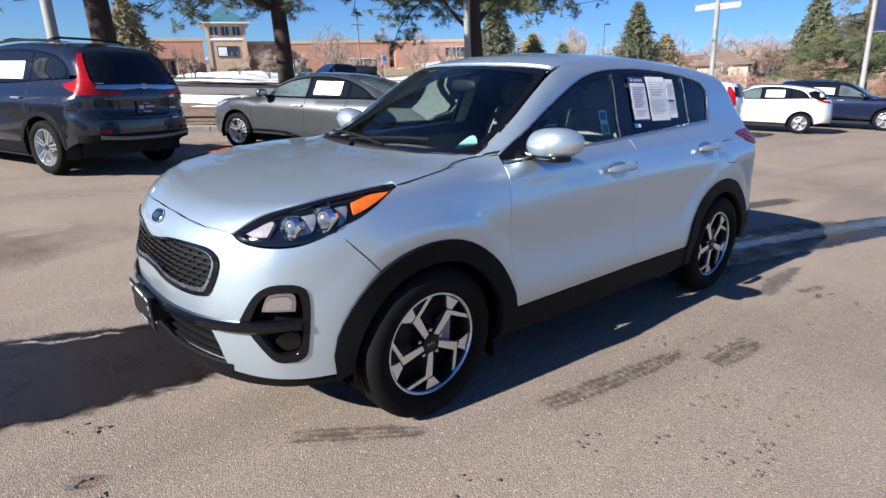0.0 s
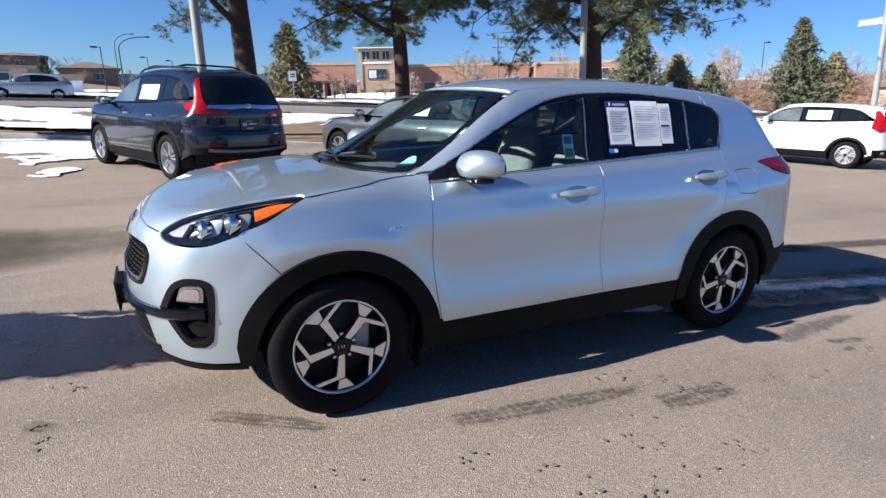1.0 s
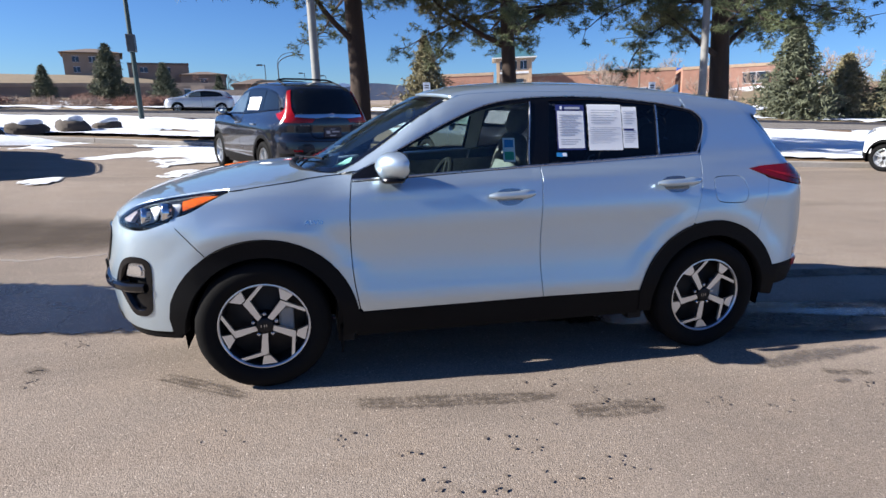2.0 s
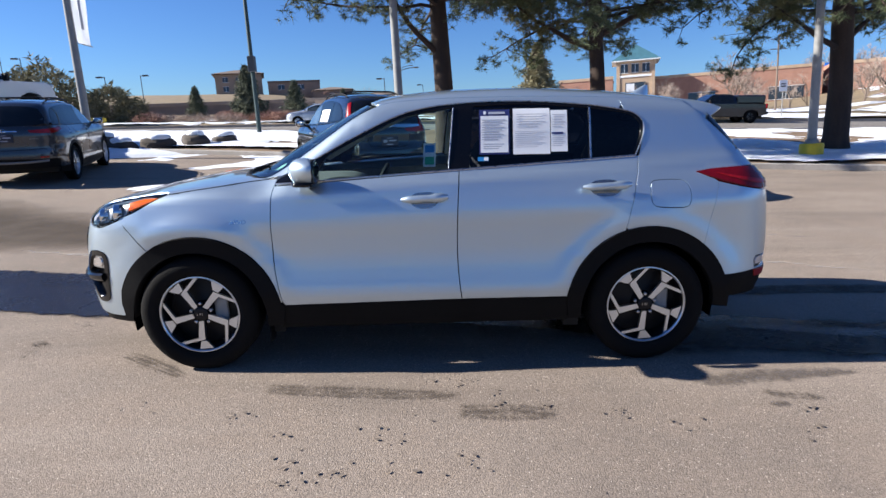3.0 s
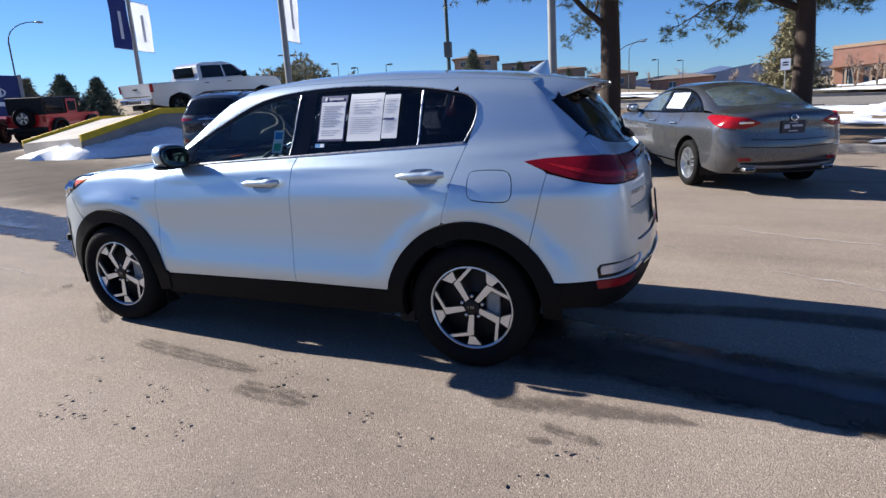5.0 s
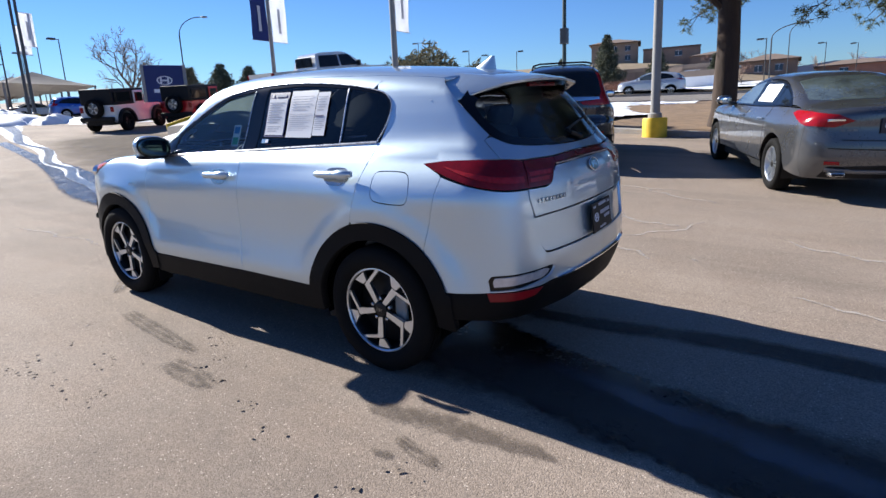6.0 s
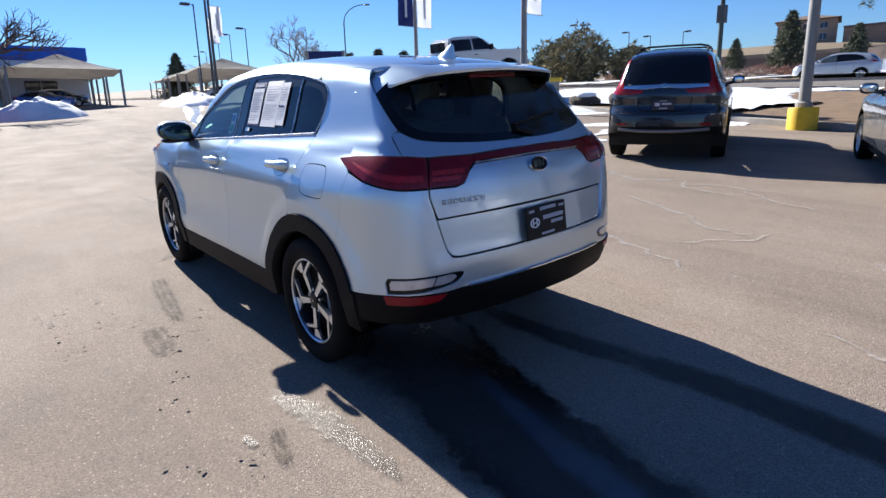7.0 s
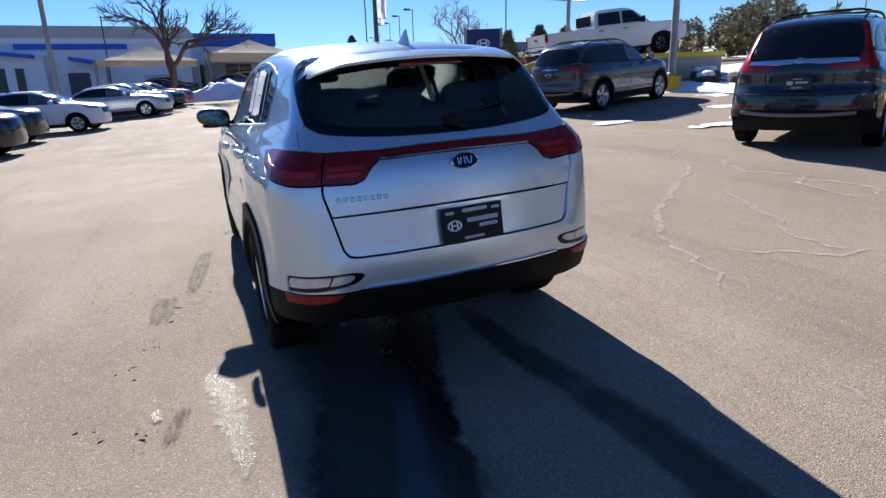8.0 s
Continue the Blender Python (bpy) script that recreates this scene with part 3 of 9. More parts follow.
# black cladding round the arches and along the sills
inner = .400
both("front_arch_trim", suv, "side", [(-.835, .29), (-.815, .405)] + arc(*FC, AR, 10, 160, 22)[0:] + [(-1.80, .42), (-1.785, .315)] + arc(*FC, inner, 180, -8, 22), CLAD, car, off=.012, step=.05, gap=0, flange=.05)
both("rear_arch_trim", suv, "side", [(.86, .29)] + arc(*RC, AR, 171, 22, 22) + [(1.82, .52), (1.83, .33)] + arc(*RC, inner, 0, 188, 22), CLAD, car, off=.012, step=.05, gap=0, flange=.05)
both("sill_trim", suv, "side", [(-.82, .405), (.225, .424), (.85, .424), (.86, .275), (-.85, .265)], CLAD, car, off=.004, step=.06, gap=.001, flange=.05)

# bonnet, windscreen, roof
# thin black beads on the seams stand in for the shadow in the panel gaps
for s in (False, True):
    bead("bonnet_gap_shade", suv, "side", HOODSEAM, RUBBER, car, .0055, .0015, .0005, flip=s)
    bead("bumper_gap_shade", suv, "side", SEAM_B[:2] + [(-1.735, .888)], RUBBER, car, .0028, .001, .0005, flip=s)
hood_edge = [(float(q[0]), -float(suv.y(q[0], q[1]))) for q in spline(HOODSEAM, .05, closed=False)]
LAMP_UP = [(float(a), float(b)) for a, b in spline([(-.640, .912), (-.70, .951, 1), (-.785, .988, 1), (-.973, 1.030, 1), (-1.178, 1.058, 1), (-1.295, 1.069, 1), (-1.345, 1.072)], .03, closed=False)]
lamp_top = [(float(q[0]), float(q[1])) for q in suv.on("nose", np.array([a for a, b in LAMP_UP[::-1]]), np.array([b + .001 for a, b in LAMP_UP[::-1]]))]
nose_edge = [(float(q[0]), float(q[1])) for q in suv.on("nose", np.array([-.61, -.55, -.46, -.30, -.15, 0]), np.array([.908, .911, .911, .917, .921, .921]))]
half = nose_edge[::-1] + lamp_top[::-1] + hood_edge
cowl = [(-.93, -.672), (-1.02, -.60), (-1.13, -.42), (-1.185, -.2), (-1.20, 0)]
half = half + cowl
panel("bonnet", suv, "top", half + [(x, -y) for x, y in half[-2:0:-1]], SILVER, car, step=.05, gap=.0008, flange=.03)
wl = [(-1.165, 0), (-1.15, -.2), (-1.095, -.42), (-.99, -.60), (-.915, -.655), (-.78, -.648), (-.60, -.622), (-.42, -.592), (-.30, -.555), (-.33, -.40), (-.365, -.2), (-.375, 0)]
panel("windscreen_frit", suv, "top", wl + [(x, -y) for x, y in wl[-2:0:-1]], GLOSSBLACK, car, holes=[[(-1.11, 0), (-1.095, -.2), (-1.04, -.42), (-.95, -.57), (-.88, -.612), (-.76, -.608), (-.60, -.588), (-.44, -.558), (-.375, -.52), (-.40, -.30), (-.425, 0), (-.40, .30), (-.375, .52), (-.44, .558), (-.60, .588), (-.76, .608), (-.88, .612), (-.95, .57), (-1.04, .42), (-1.095, .2)]], off=-.004, step=.05, gap=.001, flange=0)
panel("windscreen", suv, "top", wl + [(x, -y) for x, y in wl[-2:0:-1]], GLASS, car, off=-.006, step=.06, gap=0, flange=0, label="clear laminated windscreen")
for s in (1, -1):
    cb = bmesh.new()
    tube(cb, [(-1.175, s * .02, 1.125), (-1.16, s * .22, 1.122), (-1.105, s * .43, 1.115), (-.995, s * .61, 1.108), (-.93, s * .67, 1.11)], [.022, .022, .024, .024, .018], 8)
    part("cowl_trim", cb, DARK, car, "black plastic cowl", True)
for y0, y1, x0, x1 in ((.12, -.40, -1.13, -.99), (-.20, .50, -1.135, -1.02)):
    wb = bmesh.new()
    wp = [(x0 + (x1 - x0) * t, y0 + (y1 - y0) * t) for t in np.linspace(0, 1, 9)]
    tube(wb, [(x, y, float(suv.z(x, abs(y))) + .012) for x, y in wp], .007, 6)
    part("wiper", wb, DARK, car, "", True)
re = [(x, -edge_a(x)) for x in np.linspace(-.20, 1.60, 16)]
rh = [(-.345, 0), (-.335, -.2), (-.30, -.40), (-.265, -.548)] + re + [(1.66, -.42), (1.70, -.2), (1.71, 0)]
panel("roof", suv, "top", rh + [(x, -y) for x, y in rh[-2:0:-1]], SILVER, car, step=.07, edge=.03, flange=.02)

# nose
GR = [(0, .803, 1), (-.10, .813, 1), (-.25, .836, 1), (-.45, .845, 1), (-.545, .836, 1), (-.585, .80, 1), (-.575, .74, 1), (-.54, .672, 1), (-.50, .655, 1), (-.38, .648, 1), (-.20, .660, 1), (-.08, .676, 1)]
GRILLE = GR + [(-a, b, c) for a, b, c in GR[::-1]][:-1]
GI = [(a * .93, .745 + (b - .745) * .80, c) for a, b, c in GRILLE]
FOG = [(-.672, .585), (-.735, .685, 1), (-.79, .722, 1), (-.85, .730, 1), (-.905, .722, 1), (-.935, .69, 1), (-.94, .60, 1), (-.925, .455, 1), (-.90, .425, 1), (-.865, .415, 1), (-.79, .428, 1)]
INTAKE = [(.0, .565), (-.30, .565), (-.505, .572), (-.555, .455), (-.58, .372), (-.30, .372), (0, .372), (.30, .372), (.58, .372), (.555, .455), (.505, .572), (.30, .565)]
hb_top = [(0, .918), (-.15, .918), (-.30, .914), (-.46, .908), (-.55, .908), (-.61, .905), (-.630, .901)]
seam_nose = [(float(math.atan2(q[1], -(q[0] + 1.3))), float(q[2])) for q in (lambda p: suv.on("side", p[:, 0], p[:, 1]))(spline([(-1.7665, .9165), (-1.6815, .829, 1), (-1.6015, .742)], .02, closed=False))]
bl = hb_top + [(-.68, .876, 1), (-.78, .864, 1), (-.91, .872, 1)] + seam_nose + [(-1.165, .655), (-1.11, .555), (-1.075, .45), (-1.06, .34), (-.90, .332), (-.75, .335), (-.62, .345), (-.3, .352), (0, .352)]
panel("front_bumper", suv, "nose", bl + [(-a[0], *a[1:]) for a in bl[-2:0:-1]], SILVER, car, holes=[GRILLE, FOG, [(-a[0], *a[1:]) for a in FOG], INTAKE], step=.04, gap=.0008, flange=.03)
panel("grille_frame", suv, "nose", GRILLE, GLOSSBLACK, car, holes=[[(a * .955, .745 + (b - .745) * .875, c) for a, b, c in GRILLE]], off=.006, step=.04, edge=.012, gap=0, flange=.03)
panel("grille_chrome", suv, "nose", [(a * .958, .745 + (b - .745) * .88, c) for a, b, c in GRILLE], SATIN, car, holes=[[(a * .928, .752 + (b - .745) * .78, c) for a, b, c in GRILLE]], off=-.002, step=.04, edge=.012, gap=0, flange=.008)
panel("grille_back", suv, "nose", GRILLE, DARK, car, off=-.030, step=.06, gap=0, flange=0)
mesh_bm = bmesh.new()
gi = spline(GI, .02)
for row in range(9):
    z = .656 + .0225 * row
    for col in range(-9, 10):
        a0, a1 = (col + .5 * (row % 2)) * .066 - .027, (col + .5 * (row % 2)) * .066 + .027
        mids = np.array([[(a0 + a1) / 2, z]])
        if not inside(gi, mids)[0]:
            continue
        us, vs = np.array([a0, a0 + .006, (a0 + a1) / 2, a1 - .006, a1, a1 - .006, (a0 + a1) / 2, a0 + .006]), np.array([.004, -.004, -.0062, -.004, .004, .0045, .002, .0045]) + z
        p = suv.on("nose", us, vs)
        n = suv.normal(p)
        q0, q1 = p - n * .012, p - n * .026
        lo = [mesh_bm.verts.new(v) for v in q0]
        hi = [mesh_bm.verts.new(v) for v in q1]
        mesh_bm.faces.new(lo)
        for i in range(8):
            mesh_bm.faces.new((lo[i], hi[i], hi[(i + 1) % 8], lo[(i + 1) % 8]))
bmesh.ops.recalc_face_normals(mesh_bm, faces=mesh_bm.faces)
part("grille_mesh", mesh_bm, GRILLEBLACK, car, "dark honeycomb grille bars")
panel("intake_lip", suv, "nose", [(-.61, .378), (-.3, .378), (0, .378), (.3, .378), (.61, .378), (.60, .335), (.3, .338), (0, .338), (-.3, .338), (-.60, .335)], CLAD, car, off=.004, step=.05, gap=0, flange=.02)
panel("lower_intake", suv, "nose", INTAKE, DARK, car, off=-.035, step=.06, gap=0, flange=0)
for z in (.40, .44, .48, .52):
    bead("intake_slat", suv, "nose", [(-.54 + (z - .37) * .15, z), (0, z), (.54 - (z - .37) * .15, z)], CLAD, car, .012, .012, -.022, step=.04)
bead("bumper_bar", suv, "nose", [(-.905, .574), (-.75, .562, 1), (-.55, .552, 1), (-.3, .548, 1), (0, .548, 1), (.3, .548, 1), (.55, .552, 1), (.75, .562, 1), (.905, .574)], GLOSSBLACK, car, .046, .022, .004, label="gloss black bumper bar")
lip = [(-1.06, .338), (-.90, .330), (-.75, .333), (-.62, .343), (-.3, .350), (0, .350)]
lip2 = [(0, .27), (-.3, .27), (-.6, .275), (-.85, .285), (-1.06, .295)]
panel("front_lip", suv, "nose", lip + [(-a, b) for a, b in lip[-2::-1]] + [(-a, b) for a, b in lip2[::-1]] + lip2[1:], CLAD, car, off=-.010, step=.06, gap=.001, flange=.03)
for s in (False, True):
    w = -1 if s else 1
    fog = panel("fog_surround", suv, "nose", FOG, GLOSSBLACK, car, holes=[[(-.715, .585), (-.755, .665, 1), (-.80, .695, 1), (-.86, .700, 1), (-.900, .69, 1), (-.912, .60, 1), (-.90, .475, 1), (-.86, .445, 1), (-.80, .46, 1)]], off=.006, step=.04, edge=.012, gap=0, flange=.06, flip=s)
    panel("fog_pocket", suv, "nose", FOG, CLAD, fog, off=-.045, step=.05, gap=0, flange=0, flip=s)
    panel("fog_bezel", suv, "nose", [(-.757, .622), (-.775, .672, 1), (-.80, .690, 1), (-.875, .692, 1), (-.888, .66, 1), (-.885, .622)], SATIN, fog, off=-.010, step=.03, edge=.01, gap=0, flange=.03, flip=s, label="silver fog lamp bezel")
    panel("fog_lens", suv, "nose", [(-.775, .632), (-.79, .668, 1), (-.81, .680, 1), (-.862, .682, 1), (-.874, .66, 1), (-.870, .632)], CHROME, fog, off=-.004, step=.03, edge=.01, gap=0, flange=.01, flip=s)
    panel("lower_lamp", suv, "nose", [(-.83, .455), (-.80, .50, 1), (-.845, .53, 1), (-.895, .52, 1), (-.89, .46, 1)], GLOSSBLACK, fog, off=-.02, step=.03, edge=.01, gap=0, flange=.02, flip=s)
    # head lamp: clear lens over a dark housing with two round projectors
    HL = [(-.636, .904), (-.68, .882, 1), (-.78, .870, 1), (-.91, .878, 1), (-1.05, .917, 1), (-1.165, .968, 1), (-1.358, 1.058)] + [(a, b - .001) for a, b in LAMP_UP[::-1]]
    lampbody = panel("head_lamp", suv, "nose", HL, GLOSSBLACK, car, off=-.030, step=.04, edge=.015, gap=.002, flange=0, flip=s)
    lens = panel("lamp_lens", suv, "nose", HL, LENS, lampbody, off=.0050, step=.04, edge=.015, gap=.002, flange=0, flip=s)
    lens.visible_shadow = False
    panel("lamp_rim", suv, "nose", HL, GLOSSBLACK, lampbody, holes=[[(-.665, .905), (-.70, .893, 1), (-.79, .883, 1), (-.91, .892, 1), (-1.04, .928, 1), (-1.15, .973, 1), (-1.315, 1.048), (-1.20, 1.053, 1), (-.97, 1.020, 1), (-.80, .974, 1)]], off=-.002, step=.04, edge=.015, gap=.002, flange=.012, flip=s)
    panel("turn_signal", suv, "nose", [(-1.125, .975), (-1.19, .998, 1), (-1.30, 1.043), (-1.20, 1.037, 1), (-1.115, 1.018)], AMBER, lampbody, off=.0020, step=.02, edge=.01, gap=0, flange=.02, flip=s, label="amber turn signal")
    panel("lamp_reflector", suv, "nose", [(-.69, .912), (-.72, .903, 1), (-.78, .905), (-.80, .955, 1), (-.775, .955, 1)], CRYSTAL, lampbody, off=-.010, step=.03, edge=.01, gap=0, flange=.02, flip=s)
    for u, k in ((-.905, 0), (-1.035, .026)):
        panel("lamp_barrel", suv, "nose", [(u + .045, .908 + k), (u - .02, .912 + k, 1), (u - .055, .930 + k, 1), (u - .062, .985 + k, 1), (u - .02, .984 + k, 1), (u + .04, .972 + k)], LAMPGREY, lampbody, off=-.016, step=.03, edge=.012, gap=0, flange=.01, flip=s)
    for u, v, r in ((-.872, .940, .044), (-1.002, .966, .047)):
        c = suv.on("nose", np.array([u]), np.array([v]))[0]
        n = suv.normal(c[None])[0]
        d = Vector((float(n[0]) - .9, float(n[1]) * .6, float(n[2]) * .2)).normalized()
        c = Vector(c) - Vector(n) * .018
        m = Matrix.Translation((c.x, c.y * w, c.z)) @ Vector((d.x, d.y * w, d.z)).to_track_quat("Z", "Y").to_matrix().to_4x4()
        pb = lathe(bmesh.new(), [(r, -.03), (r * 1.02, .012), (r * .92, .016), (r * .80, .006), (r * .74, -.004)], 24, "z")
        bmesh.ops.transform(pb, matrix=m, verts=pb.verts)
        ring = part("projector_ring", pb, CHROME, lampbody, "", True)
        pb = lathe(bmesh.new(), [(r * .76, -.006), (r * .66, .006), (r * .40, .016), (r * .01, .020)], 24, "z")
        bmesh.ops.transform(pb, matrix=m, verts=pb.verts)
        part("projector_lens", pb, LAMPCLEAR, ring, "", True)

# badges
def oval_badge(name, m, parent, w, h):
    b = bmesh.new()
    lathe(b, [(w, 0), (w, .004), (w * .93, .007), (w * .88, .005), (.001, .005)], 32, "z")
    bmesh.ops.scale(b, vec=(1, h / w, 1), verts=b.verts)
    bmesh.ops.transform(b, matrix=m, verts=b.verts)
    ob = part(name, b, CHROME, parent, "chrome oval emblem", True)
    b = lathe(bmesh.new(), [(w * .87, .0045), (w * .87, .0062), (.001, .0066)], 32, "z")
    bmesh.ops.scale(b, vec=(1, h / w, 1), verts=b.verts)
    bmesh.ops.transform(b, matrix=m, verts=b.verts)
    part("badge_field", b, GLOSSBLACK, ob)
    b = bmesh.new()
    for x0, x1, lean in ((-.55, -.45, 0), (-.38, -.28, .12), (-.10, 0, 0), (.12, .22, -.12), (.38, .48, .12)):
        bm2 = [(x0 * w - lean * h, -.45 * h), (x1 * w - lean * h, -.45 * h), (x1 * w + lean * h, .45 * h), (x0 * w + lean * h, .45 * h)]
        lo = [b.verts.new(m @ Vector((x, y, .0064))) for x, y in bm2]
        hi = [b.verts.new(m @ Vector((x, y, .0085))) for x, y in bm2]
        b.faces.new(hi)
        for i in range(4):
            b.faces.new((lo[i], lo[(i + 1) % 4], hi[(i + 1) % 4], hi[i]))
    part("badge_mark", b, CHROME, ob)
    return ob


def on_skin(way, u, v, off=.002):
    c = suv.on(way, np.array([u]), np.array([v]))[0]
    n = Vector(suv.normal(c[None])[0])
    z = Vector((0, 0, 1))
    up = (z - n * z.dot(n)).normalized()
    right = up.cross(n)
    m = Matrix((right, up, n)).transposed().to_4x4()
    m.translation = Vector(c) + n * off
    return m


oval_badge("emblem", on_skin("front", 0, .882), car, .062, .032)
oval_badge("emblem", on_skin("rear", .01, 1.065), car, .070, .037)


def lettering(name, text, m, size, material, parent, depth=.002, width=None):
    """Raised letters in the built-in font."""
    cu = bpy.data.curves.new(name, "FONT")
    cu.body, cu.size, cu.extrude, cu.align_x, cu.align_y, cu.resolution_u = text, size, depth, "CENTER", "CENTER", 2
    tmp = bpy.data.objects.new(name, cu)
    scene.collection.objects.link(tmp)
    me = bpy.data.meshes.new_from_object(tmp.evaluated_get(bpy.context.evaluated_depsgraph_get()))
    bpy.data.objects.remove(tmp)
    if width:
        xs = [v.co.x for v in me.vertices]
        k = width / (max(xs) - min(xs))
        me.transform(Matrix.Diagonal((k, 1, 1, 1)))
    me.transform(m)
    return link(name, me, material, parent)


for i in range(8):
    bars = bmesh.new()
    mm = on_skin("rear", -.565 + .028 * i, .955)
    box(bars, -.0095, .0095, -.010, .010, 0, .003, .002, m=mm)
    part("model_mark", bars, BADGEGREY, car, "row of plain chrome marks")
for s in (False, True):
    m = on_skin("side", -1.055, .905)
    if s:
        m = Matrix.Diagonal((1, -1, 1, 1)) @ m @ Matrix.Diagonal((-1, 1, 1, 1))
    lettering("awd_badge", "AWD", m, .034, CHROME, car, .002, .092)

# number plates: dark dealer plates with light bars
def dealer_plate(m, parent, name="dealer_plate"):
    ob = part(name, box(bmesh.new(), -.155, .155, -.080, .080, 0, .010, .004, m=m), DARK, parent, "dark dealer plate with light lettering")
    b = bmesh.new()
    for x0, x1, y0, y1 in ((-.135, -.095, .052, .064), (-.05, .075, .054, .070), (.10, .14, .052, .064), (-.03, .13, .006, .026), (.03, .125, -.022, -.006), (-.05, .05, -.068, -.056)):
        box(b, x0, x1, y0, y1, .010, .0112, m=m)
    part("plate_bar", b, GREYPRINT, ob)
    b = bmesh.new()
    lathe(b, [(.036, .010), (.036, .0115), (.028, .0115), (.028, .010)], 24, "z")
    box(b, -.018, -.010, -.022, .022, .010, .0115)
    box(b, .010, .018, -.022, .022, .010, .0115)
    box(b, -.012, .012, -.004, .004, .010, .0115)
    bmesh.ops.scale(b, vec=(1, .68, 1), verts=b.verts)
    bmesh.ops.transform(b, matrix=m @ Matrix.Translation((-.095, 0, 0)), verts=b.verts)
    part("plate_mark", b, WHITE, ob)
    return ob


dealer_plate(on_skin("rear", .012, .788, .004), car)
dealer_plate(on_skin("front", 0, .505, .045), car)
part("plate_bracket", boxes((-2.29, -2.19, -.12, .12, .45, .56), bevel=.008), DARK, car)

# tail
TL = [(-1.185, 1.136), (-1.09, 1.098, 1), (-.94, 1.052, 1), (-.80, 1.028, 1), (-.66, 1.022)]
TL2 = [(-.66, 1.022), (-.52, 1.020, 1), (-.485, 1.035, 1), (-.455, 1.085, 1), (-.42, 1.112)]
TLT = [(-.42, 1.140), (-.66, 1.145), (-.74, 1.155, 1), (-.90, 1.158, 1), (-1.06, 1.150, 1)]
for s in (False, True):
    lampo = panel("tail_lamp", suv, "tail", TL + [(-.665, 1.145)] + TLT[2:], REDLENS, car, off=.006, step=.04, edge=.012, flange=.03, flip=s, label="dark red tail lamp")
    panel("tail_lamp_glow", suv, "tail", [(-1.06, 1.125, 1), (-.92, 1.080, 1), (-.80, 1.058, 1), (-.685, 1.052), (-.685, 1.078), (-.82, 1.085, 1), (-.95, 1.105, 1)], REDLIT, lampo, off=.009, step=.03, edge=.012, gap=0, flange=.004, flip=s)
    inner_l = panel("tailgate_lamp", suv, "tail", TL2 + [(-.42, 1.140), (-.655, 1.145)], REDLENS, car, off=.006, step=.04, edge=.012, flange=.02, flip=s)
    for z0 in (1.045, 1.072):
        panel("lamp_bar", suv, "tail", [(-.645, z0), (-.515 + (z0 - 1.045) * .8, z0), (-.50 + (z0 - 1.045) * .8, z0 + .018), (-.645, z0 + .018)], REDLIT, inner_l, off=.009, step=.03, edge=.012, gap=0, flange=.003, flip=s)
panel("light_bar", suv, "tail", [(-.42, 1.112), (-.2, 1.118), (.2, 1.118), (.42, 1.112), (.42, 1.140), (.2, 1.147), (-.2, 1.147), (-.42, 1.140)], REDDARK, car, off=.008, step=.04, flange=.012, label="dark red strip between the tail lamps")
bead("light_bar_chrome", suv, "tail", [(-.42, 1.108), (0, 1.115), (.42, 1.108)], SATIN, car, .006, .004, .004, step=.05)
# tailgate: upper and lower panel
gu = [(-.655, 1.018), (-.655, .98), (-.625, .885), (-.3, .893), (0, .895)]
gt = [(0, 1.110), (-.2, 1.110), (-.42, 1.104), (-.455, 1.078), (-.49, 1.028), (-.53, 1.014)]
panel("tailgate", suv, "tail", gu + [(-a, b) for a, b in gu[-2::-1]] + [(-a, b) for a, b in gt[::-1]] + gt[1:], SILVER, car, step=.045, flange=.012)
gl = [(-.627, .880), (-.585, .735, 1), (-.565, .712, 1), (-.53, .704), (-.3, .708), (0, .710)]
panel("tailgate_lower", suv, "tail", gl + [(-a[0], *a[1:]) for a in gl[-2::-1]] + [(.3, .886), (0, .888), (-.3, .886)], SILVER, car, off=-.010, step=.045, flange=.012)
# skin between tail glass and light bar
sh = [(-.775, 1.162), (-.66, 1.150), (-.42, 1.146), (-.2, 1.153), (0, 1.153), (.2, 1.153), (.42, 1.146), (.66, 1.150), (.775, 1.162)]
panel("tailgate_shoulder", suv, "tail", sh + [(.835, 1.245), (.80, 1.258, 1), (.70, 1.222, 1), (.55, 1.203, 1), (.30, 1.190, 1), (0, 1.186, 1), (-.30, 1.190, 1), (-.55, 1.203, 1), (-.70, 1.222, 1), (-.80, 1.258, 1), (-.835, 1.245)], SILVER, car, step=.035, edge=.015, gap=.0015, flange=.01)
TG = [(-.90, 1.475), (-.965, 1.425), (-.885, 1.348, 1), (-.80, 1.264, 1), (-.70, 1.226, 1), (-.55, 1.206, 1), (-.30, 1.193, 1), (0, 1.189, 1)]
TGT = [(.55, 1.515), (.2, 1.545), (0, 1.548), (-.2, 1.545), (-.55, 1.515)]
panel("tail_window", suv, "tail", TG + [(-a[0], *a[1:]) for a in TG[-2::-1]] + TGT, TINT2, car, off=-.003, step=.05, edge=.02, gap=0, flange=0, label="dark tinted rear window")
TH = [(-.80, 1.455), (-.86, 1.405, 1), (-.80, 1.325, 1), (-.72, 1.272, 1), (-.62, 1.248, 1), (-.30, 1.226, 1), (0, 1.221, 1)]
panel("tail_window_frit", suv, "tail", TG + [(-a[0], *a[1:]) for a in TG[-2::-1]] + TGT, GLOSSBLACK, car, holes=[TH + [(-a[0], *a[1:]) for a in TH[-2::-1]] + [(.4, 1.485), (0, 1.495), (-.4, 1.485)]], off=-.001, step=.05, edge=.02, gap=0, flange=0)
